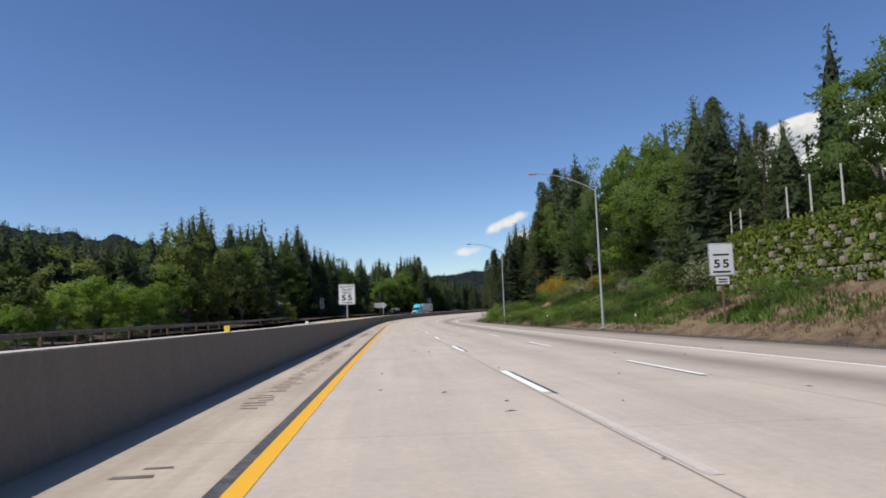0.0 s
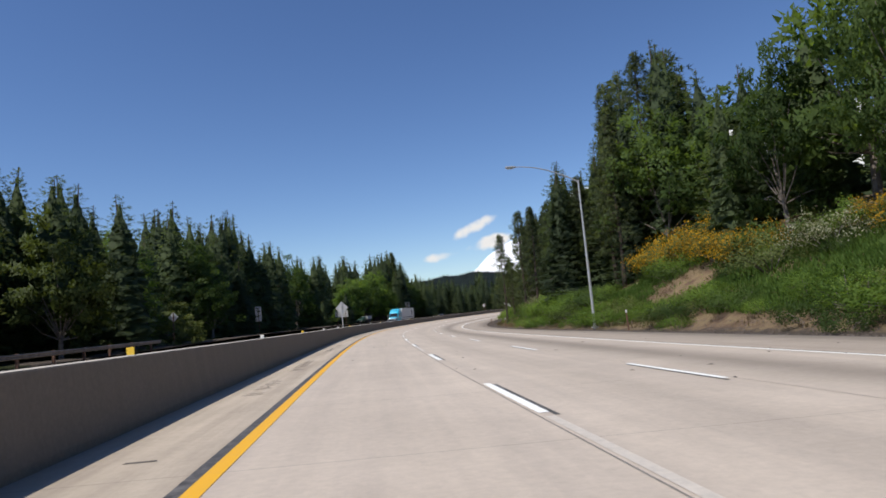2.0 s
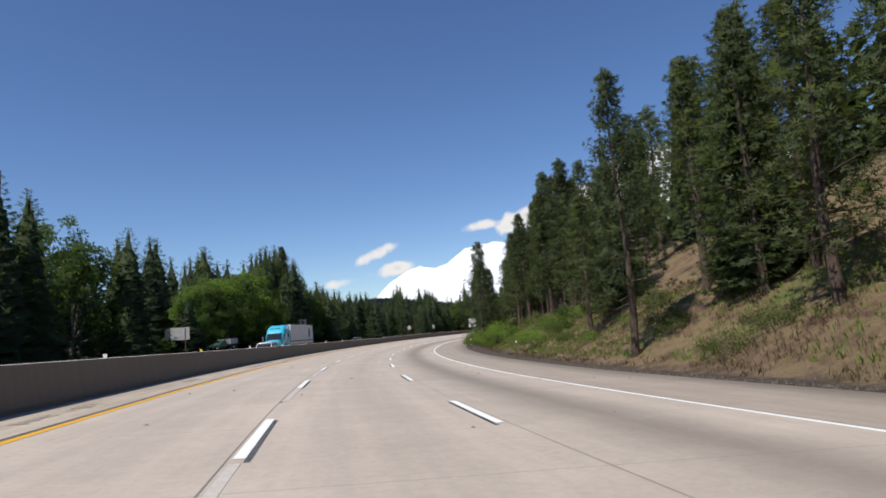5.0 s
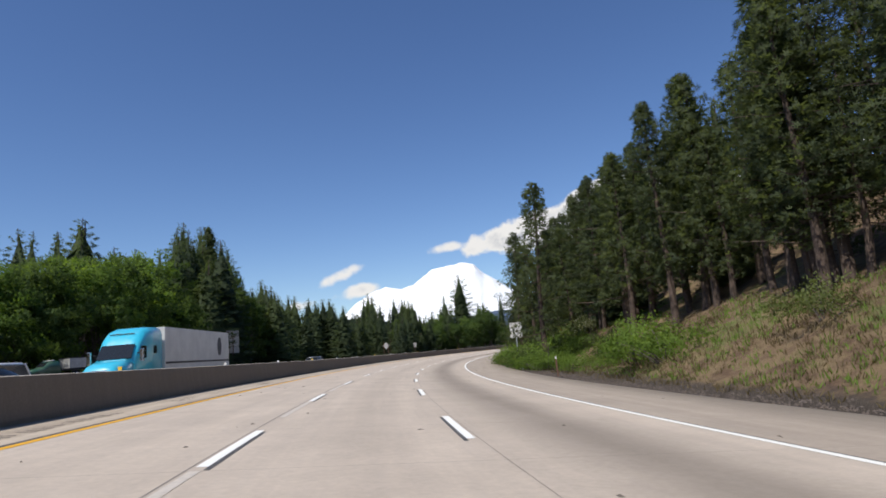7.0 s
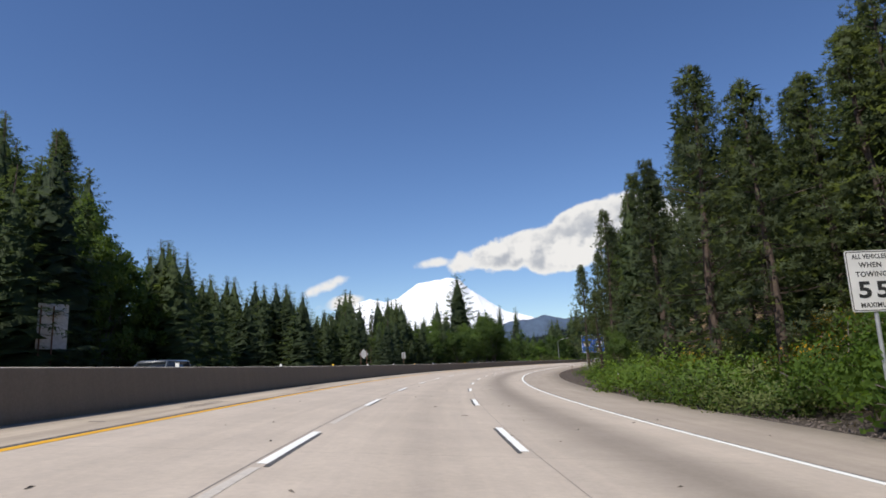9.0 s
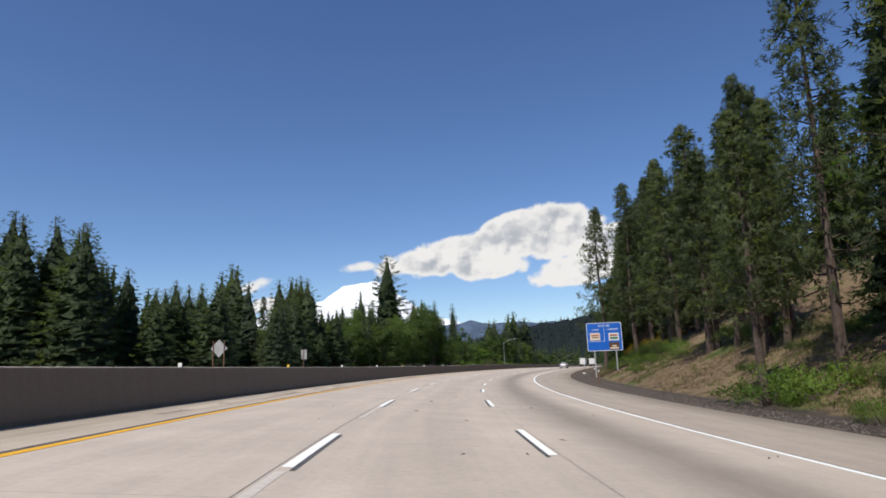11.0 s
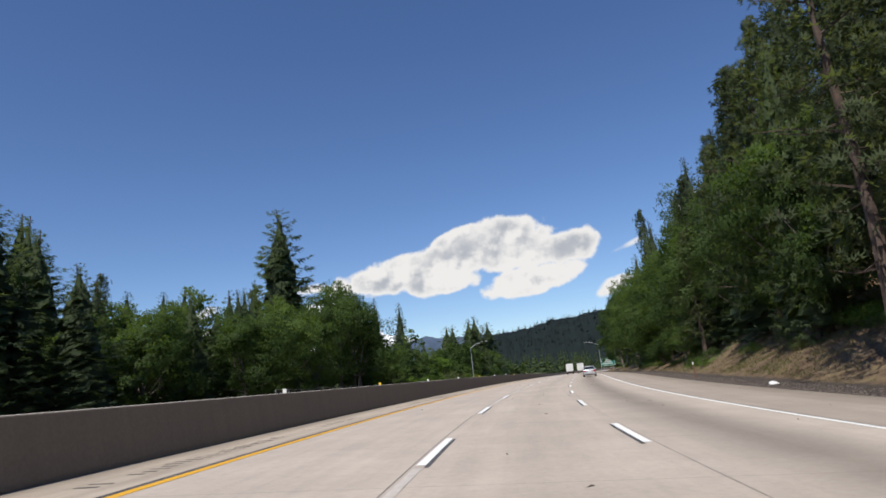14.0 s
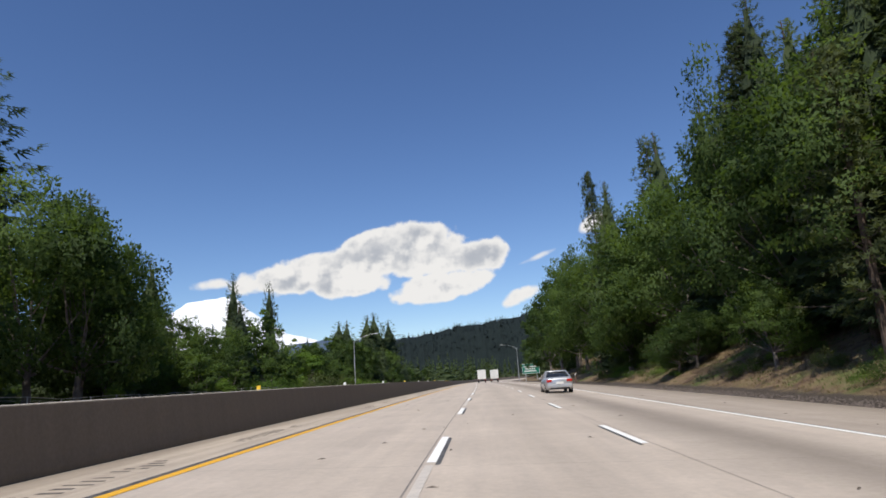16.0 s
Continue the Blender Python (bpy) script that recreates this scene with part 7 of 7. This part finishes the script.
def sedan(name, m, paint_, label, high=1.46, long=4.55, wide=1.80, estate=False):
    """A saloon or a tall estate; +y is forwards."""
    ob = empty(name, m, label, "car")
    h, L, base = wide / 2, long / 2, 0.92
    deck = 1.02 if not estate else 1.12
    body = [ring(-L, h - 0.16, 0.42, 0.86), ring(-L + 0.07, h - 0.06, 0.30, 0.98), ring(-L + 0.5, h, 0.24, deck), ring(-L + 1.1, h, 0.22, deck), ring(-0.4, h, 0.20, base + 0.02), ring(0.7, h, 0.20, base), ring(L - 1.15, h, 0.22, base - 0.03), ring(L - 0.35, h - 0.05, 0.24, 0.76), ring(L - 0.05, h - 0.14, 0.30, 0.66), ring(L, h - 0.26, 0.36, 0.58)]
    smooth_part("body", loft(body), paint_, ob)
    if estate:
        cabin = [(-L + 0.12, 0.02, 0), (-L + 0.42, 1, 0), (0.3, 1, 0), (1.25, 0.02, 0)]
    else:
        cabin = [(-L + 0.62, 0.02, 0), (-L + 1.45, 0.95, 0), (0.15, 1, 0), (1.2, 0.02, 0)]
    glass, roof = [], []
    top = high - base
    for y, k, _ in cabin:
        w0, w1 = h - 0.05, h - 0.05 - 0.24 * k
        glass.append([(-w0, y, base - 0.05), (-w1 - 0.02, y, base + top * k * 0.93), (w1 + 0.02, y, base + top * k * 0.93), (w0, y, base - 0.05)])
    for y, k in ((cabin[1][0] - 0.10, 0.9), (cabin[1][0], 1.0), (cabin[2][0], 1.0), (cabin[2][0] + 0.12, 0.93)):
        w1 = h - 0.28
        roof.append([(-w1 - 0.03, y, base + top * k * 0.90), (-w1 + 0.10, y, base + top * k), (w1 - 0.10, y, base + top * k), (w1 + 0.03, y, base + top * k * 0.90)])
    smooth_part("glass_cabin", loft(glass), CAR_GLASS, ob, "dark tinted glass")
    smooth_part("roof", loft(roof), paint_, ob)
    for sx in (-1, 1):
        for (y0, z0), (y1, z1) in (((cabin[0][0], base), (cabin[1][0], base + top * 0.95)), ((cabin[2][0], base + top * 0.95), (cabin[3][0], base)), ((-0.35, base), (-0.38, base + top * 0.95))):
            bm = bmesh.new()
            wa, wb = (h - 0.05 if z0 == base else h - 0.28), (h - 0.05 if z1 == base else h - 0.28)
            tube(bm, [(sx * (wa + 0.0), y0, z0 - 0.03), (sx * (wb + 0.0), y1, z1)], 0.042, 6)
            part("pillar", bm, paint_, ob)
        bm = bmesh.new()
        box(bm, (0.36, 0.10, 0.17), (sx * (h - 0.26), -L + 0.03, 0.80), bevel=0.03)
        part("tail_lamp", bm, TAIL_RED, ob, "red tail lamp")
        bm = bmesh.new()
        box(bm, (0.36, 0.14, 0.13), (sx * (h - 0.34), L - 0.10, 0.60), bevel=0.03)
        part("headlamp", bm, CLEAR_LENS, ob, "clear headlamp")
        bm = bmesh.new()
        box(bm, (0.18, 0.12, 0.12), (sx * (h + 0.07), 0.75, base + 0.05), bevel=0.03)
        part("mirror", bm, paint_, ob)
        for y in (-L + 0.85, L - 0.90):
            wheel(ob, sx * (h - 0.11), y)
    bm = bmesh.new()
    box(bm, (wide * 0.90, 0.14, 0.24), (0, -L + 0.02, 0.46), bevel=0.05)
    part("rear_bumper", bm, paint_, ob)
    bm = bmesh.new()
    box(bm, (wide * 0.7, 0.06, 0.10), (0, -L - 0.02, 0.33), bevel=0.02)
    part("rear_valance", bm, BLACK_TRIM, ob, "black lower trim")
    bm = bmesh.new()
    box(bm, (0.5, 0.02, 0.15), (0, -L - 0.055, 0.66), bevel=0.005)
    part("number_plate", bm, SIGN_WHITE, ob, "white number plate")
    bm = bmesh.new()
    box(bm, (0.9, 0.06, 0.18), (0, L - 0.02, 0.46), bevel=0.02)
    part("grille", bm, BLACK_TRIM, ob)
    return ob


sedan("saloon_car", on_road(434.3, 9.45, 0.0), SILVER, "silver saloon car driving in the outer lane")
sedan("estate_car", on_road(192.5, -6.4, -0.55, 180), WHITE_CAR, "white tall estate car on the opposite carriageway", 1.85, 4.9, 1.95, True)
sedan("estate_car", on_road(250.0, -7.0, -0.55, 180), DARK_CAR, "dark estate car on the opposite carriageway", 1.75, 4.7, 1.85, True)


def lorry(m):
    """A bonneted tractor with a sleeper cab and a long box trailer; +y is forwards, the bumper at y = 0."""
    ob = empty("lorry", m, "sky blue lorry with a long white box trailer", "lorry")

    def sec(y, half, low, high, rnd=0.25):
        return [(-half, y, low), (-half, y, high - rnd), (-half + rnd, y, high), (half - rnd, y, high), (half, y, high - rnd), (half, y, low)]

    smooth_part("bonnet", loft([sec(-0.1, 0.82, 0.55, 1.45), sec(-0.35, 0.98, 0.55, 1.72), sec(-1.2, 1.08, 0.6, 1.92), sec(-2.0, 1.15, 0.6, 2.05)]), SKY_BLUE, ob)
    def dome(y, half, low, high):
        """A cross section with broad rounded shoulders."""
        turn_ = [radians(a) for a in range(0, 91, 18)]
        r_ = 0.55
        right_ = [(half - r_ + r_ * math.cos(a), y, high - r_ + r_ * math.sin(a)) for a in turn_]
        return [(-half, y, low)] + [(-x, y_, z) for x, y_, z in right_] + right_[::-1] + [(half, y, low)]

    smooth_part("cab", loft([dome(-1.95, 1.12, 0.7, 2.05), dome(-2.35, 1.18, 0.7, 2.58), dome(-2.75, 1.22, 0.7, 3.08), dome(-3.1, 1.25, 0.7, 3.52), dome(-3.6, 1.26, 0.7, 3.85), dome(-4.3, 1.27, 0.7, 4.04), dome(-6.0, 1.27, 0.7, 4.12)]), SKY_BLUE, ob)
    bm = bmesh.new()
    f = bm.faces.new([bm.verts.new(q) for q in ((-1.02, -1.94, 2.12), (1.02, -1.94, 2.12), (0.98, -2.60, 2.96), (-0.98, -2.60, 2.96))])
    r_ = bmesh.ops.extrude_face_region(bm, geom=[f])
    bmesh.ops.translate(bm, vec=(0, -0.05, -0.05), verts=[v for v in r_["geom"] if isinstance(v, bmesh.types.BMVert)])
    bmesh.ops.recalc_face_normals(bm, faces=bm.faces)
    part("windscreen", bm, CAR_GLASS, ob, "dark windscreen")
    bm = bmesh.new()
    box(bm, (1.5, 0.04, 0.05), (0, -3.12, 3.62), Matrix.Rotation(radians(-45), 4, "X"))
    part("roof_slot", bm, BLACK_TRIM, ob)
    bm = bmesh.new()
    box(bm, (1.0, 0.08, 0.85), (0, -0.10, 1.05), bevel=0.05)
    g = part("grille", bm, CHROME, ob, "chrome grille")
    for k in range(6):
        bm = bmesh.new()
        box(bm, (0.9, 0.03, 0.05), (0, -0.05, 0.72 + k * 0.13))
        part("slat", bm, BLACK_TRIM, g)
    bm = bmesh.new()
    box(bm, (2.4, 0.4, 0.42), (0, -0.15, 0.48), bevel=0.08)
    part("bumper", bm, CHROME, ob, "bright bumper")
    for sx in (-1, 1):
        bm = bmesh.new()
        box(bm, (0.34, 0.3, 0.28), (sx * 0.86, -0.22, 1.1), bevel=0.08)
        part("headlamp", bm, CLEAR_LENS, ob)
        bm = bmesh.new()
        box(bm, (0.5, 1.3, 0.5), (sx * 1.0, -1.05, 0.95), bevel=0.18)
        part("mudguard", bm, SKY_BLUE, ob)
        bm = bmesh.new()
        box(bm, (0.02, 0.8, 0.75), (sx * 1.262, -3.2, 2.45), bevel=0.008)
        part("side_window", bm, CAR_GLASS, ob, "dark side window")
        bm = bmesh.new()
        box(bm, (0.02, 0.5, 0.5), (sx * 1.275, -4.9, 2.6), bevel=0.008)
        part("side_window", bm, CAR_GLASS, ob, "dark side window")
        bm = bmesh.new()
        box(bm, (0.22, 0.16, 0.75), (sx * 1.55, -2.25, 2.25), bevel=0.04)
        part("mirror", bm, CHROME, ob)
        bm = bmesh.new()
        tube(bm, [(sx * 1.2, -2.4, 2.4), (sx * 1.5, -2.25, 2.4)], 0.03, 6)
        part("mirror_arm", bm, BLACK_TRIM, ob)
        for y in (-1.05, -6.6, -7.9, -17.6, -18.9):
            wheel(ob, sx * 1.05, y, 0.52, 0.32)
    bm = bmesh.new()
    box(bm, (1.0, 13.5, 0.3), (0, -13.6, 1.0))
    part("chassis", bm, BLACK_TRIM, ob)
    bm = bmesh.new()
    box(bm, (2.59, 14.6, 2.85), (0, -13.75, 2.70), bevel=0.03)
    t = part("trailer_box", bm, TRAILER_WHITE, ob, "white box trailer")
    for sx in (-1, 1):
        bm = bmesh.new()
        box(bm, (0.015, 14.4, 0.14), (sx * 1.30, -13.75, 1.72))
        part("rub_rail", bm, BLACK_TRIM, t, "dark lower rail")
        bm = bmesh.new()
        bmesh.ops.create_circle(bm, cap_ends=True, segments=20, radius=0.78, matrix=Matrix.Translation((sx * 1.303, -18.3, 2.9)) @ Matrix.Rotation(radians(90), 4, "Y") @ Matrix.Diagonal((1.0, 0.75, 1, 1)))
        part("emblem", bm, EMBLEM, t, "dark round emblem")
        bm = bmesh.new()
        box(bm, (0.04, 6.0, 0.7), (sx * 1.2, -12.5, 0.85))
        part("side_skirt", bm, TRAILER_WHITE, t)
    return ob


EMBLEM = plain("emblem_grey", (0.06, 0.06, 0.065), 0.6, 0.0, 0.4, 3.0)
lorry(on_road(209.5, -10.6, -0.7, 180))


def box_truck(s, u):
    """The back of a tall delivery truck far ahead."""
    ob = empty("box_truck", on_road(s, u), "white box truck seen from behind far down the road", "truck")
    bm = bmesh.new()
    box(bm, (2.55, 12.0, 2.8), (0, 6.0, 2.55), bevel=0.03)
    b = part("box", bm, TRAILER_WHITE, ob)
    for x in (-0.63, 0.63):
        bm = bmesh.new()
        box(bm, (1.18, 0.03, 2.6), (x, -0.02, 2.55), bevel=0.01)
        part("door", bm, TRAILER_WHITE, b)
    bm = bmesh.new()
    box(bm, (2.4, 0.15, 0.2), (0, 0.1, 0.7), bevel=0.03)
    part("bumper", bm, BLACK_TRIM, ob)
    bm = bmesh.new()
    box(bm, (1.0, 11.5, 0.3), (0, 6.0, 1.0))
    part("chassis", bm, BLACK_TRIM, ob)
    for sx in (-1, 1):
        for y in (1.2, 2.4, 10.5):
            wheel(ob, sx * 1.05, y, 0.5, 0.32)
        bm = bmesh.new()
        box(bm, (0.22, 0.05, 0.14), (sx * 1.0, -0.02, 0.95), bevel=0.02)
        part("tail_lamp", bm, TAIL_RED, ob, "red tail lamp")
    return ob


box_truck(585.0, 5.4)
box_truck(592.0, 9.4)


# ---- retaining terrace on the bank ----
BLOCK = plain("crib_concrete", (0.25, 0.215, 0.165), 0.9, 0.0, 0.25, 3.0)
crib = empty("crib_wall", Matrix(), "stacked concrete crib wall overgrown with ivy", "retaining wall")
shared = bmesh.new()
box(shared, (1.35, 0.42, 0.34), (0, 0, 0), bevel=0.03)
BLOCK_MESH = bpy.data.meshes.new("block")
shared.to_mesh(BLOCK_MESH)
shared.free()
BLOCK_MESH.materials.append(BLOCK)
HEAD_MESH = bpy.data.meshes.new("header")
shared = bmesh.new()
box(shared, (0.34, 0.9, 0.34), (0, 0, 0), bevel=0.03)
shared.to_mesh(HEAD_MESH)
shared.free()
HEAD_MESH.materials.append(BLOCK)
rng = random.Random(12)
for course in range(9):
    for k in range(15):
        s = 17.0 + k * 1.62 + (0.8 if course % 2 else 0)
        u = 23.3 + course * 0.20
        ob = new("block", BLOCK_MESH) if course % 2 == 0 else new("header", HEAD_MESH)
        ob.parent = crib
        ob.matrix_basis = on_road(s, u, 2.15 + course * 0.46 + rng.uniform(-0.03, 0.03), 90 if course % 2 == 0 else 90)
back = band("core", np.arange(15.5, 42, 1.0), [23.6, 23.9, 25.6, 26.0, 31.0], [1.1, 1.9, 6.2, 6.4, 7.0], GROUND, False)
part("core", back, None, crib)


def ivy(s0, s1, number, seed):
    r = np.random.RandomState(seed)
    n = number
    s, k = r.uniform(s0, s1, n), r.uniform(0, 1, n) ** 0.8
    patch = hump(np.stack([s, k * 4.4], -1), seed, 1.4)
    ok = patch > r.uniform(-1.0, 0.15, n) - 0.45 * (k > 0.8)
    s, k = s[ok], k[ok]
    n = len(s)
    p = road(s, 23.05 + k * 1.85, 1.9 + k * 4.5) + r.normal(0, 0.12, (n, 3))
    a = np.radians(np.interp(s, ROAD_S, np.degrees(ROAD_H)))
    out = np.stack([-np.cos(a), np.sin(a), np.full(n, 0.5)], 1)
    v, f = kites(p, r.normal(size=(n, 3)) * 0.8 + np.array([0, 0, -0.5]), r.uniform(0.16, 0.34, n), r.uniform(0.12, 0.26, n), r)
    return part("ivy", leafy("ivy", v, IVY, out + r.normal(0, 0.3, (n, 3)), 0.5), None, crib, "yellow-green ivy leaves")


IVY = foliage("ivy_leaves", (0.050, 0.085, 0.012), (0.22, 0.26, 0.035), 0.35)
ivy(16, 41.5, 21000, 15)


PALE_STAKE = plain("weathered_pale_timber", (0.42, 0.40, 0.36), 0.85, 0.0, 0.2, 3.0)


def fence_post(s, u, h, high):
    ob = empty("fence_post", on_road(s, u, h), "pale bare fence post on top of the terrace", "post", "fence posts on the terrace")
    bm = bmesh.new()
    tube(bm, [(0, 0, -0.4), (0.04, 0, high)], [0.075, 0.06], 8)
    part("stake", bm, PALE_STAKE, ob)


for s, u, h, high in ((44.5, 26.6, 6.3, 2.2), (43.2, 26.6, 6.3, 2.2), (37.7, 26.6, 6.45, 2.5), (35.4, 26.6, 6.45, 2.8), (32.7, 26.6, 6.45, 2.8)):
    fence_post(s, u, h, high)


# ---- small things by the verges ----
def wire_fence(s0, s1, u):
    """Pale steel posts with a top rail and strands of wire beyond the opposite carriageway."""
    ob = empty("wire_fence", Matrix(), "grey wire fence on slim pale posts by the wood", "fence")
    s = np.arange(s0, s1 + 0.1, 3.0)
    for a in s:
        bm = bmesh.new()
        tube(bm, [(0, 0, -0.3), (0, 0, 1.35)], 0.035, 6)
        p = part("post", bm, GALVANISED, ob)
        p.matrix_basis = on_ground(a, u)
    for h in (0.25, 0.55, 0.85, 1.12, 1.32):
        bm = bmesh.new()
        q = ground_at(s, np.full(len(s), u)) + np.array([0, 0, h])
        tube(bm, [tuple(v) for v in q], 0.018 if h > 1.3 else 0.008, 4)
        part("rail" if h > 1.3 else "wire", bm, GALVANISED, ob)
    return ob


wire_fence(402, 492, -22.0)


def crumpled_bag(s, u, size, seed):
    """A thin crumpled bag lying on the gravel."""
    r = np.random.RandomState(seed)
    bm = bmesh.new()
    bmesh.ops.create_icosphere(bm, subdivisions=2, radius=1.0)
    for v in bm.verts:
        k = 1 + r.uniform(-0.28, 0.28)
        v.co = Vector((v.co.x * size * k, v.co.y * size * 0.7 * k, max(v.co.z, -0.35) * size * 0.55 * k + size * 0.15))
    me = bpy.data.meshes.new("plastic_bag")
    bm.to_mesh(me)
    bm.free()
    me.materials.append(BAG_WHITE)
    ob = new("plastic_bag", me)
    ob.matrix_basis = on_ground(s, u)
    return tagged(ob, "crumpled white plastic bag lying on the gravel", "litter")


BAG_WHITE = plain("thin_white_plastic", (0.78, 0.78, 0.76), 0.5, 0.0, 0.08, 8.0)
crumpled_bag(230.2, 16.4, 0.20, 5)
crumpled_bag(377.2, 17.4, 0.26, 6)


def work_truck(m):
    """A low flatbed truck parked among the trees: green bonnet and cab, grey tool box behind; +y is forwards."""
    ob = empty("work_truck", m, "dark green flatbed truck with a grey tool box", "truck")
    smooth_part("cab", loft([ring(0.0, 0.78, 0.45, 0.92), ring(-0.9, 0.86, 0.42, 1.05), ring(-1.3, 0.86, 0.42, 1.12), ring(-1.75, 0.80, 0.42, 1.62), ring(-2.6, 0.80, 0.42, 1.62), ring(-2.75, 0.82, 0.42, 1.2)]), DARK_GREEN, ob)
    for name, size, at, mat, tip in (("roof_bar", (1.5, 0.25, 0.06), (0, -2.1, 1.70), TRAILER_WHITE, "white roof bar"), ("flatbed", (1.9, 2.6, 0.16), (0, -4.1, 0.86), BLACK_TRIM, ""),
                                     ("tool_box", (1.7, 1.5, 0.85), (0, -4.2, 1.37), ALUMINIUM, "dull grey tool box"), ("lid", (1.76, 1.56, 0.07), (0, -4.2, 1.83), BLACK_TRIM, "dark lid"), ("bumper", (1.75, 0.16, 0.22), (0, 0.02, 0.52), CHROME, "")):
        bm = bmesh.new()
        box(bm, size, at, bevel=0.02)
        part(name, bm, mat, ob, tip)
    bm = bmesh.new()
    box(bm, (1.36, 0.03, 0.5), (0, -1.52, 1.37), Matrix.Rotation(radians(42), 4, "X"))
    part("windscreen", bm, CAR_GLASS, ob, "dark windscreen")
    for sx in (-1, 1):
        for y in (-0.75, -4.1):
            wheel(ob, sx * 0.78, y, 0.36, 0.24)
    return ob


DARK_GREEN = car_paint("dark_green_paint", (0.03, 0.10, 0.06))
work_truck(on_ground(226.5, -25.9, 0.0, 150))
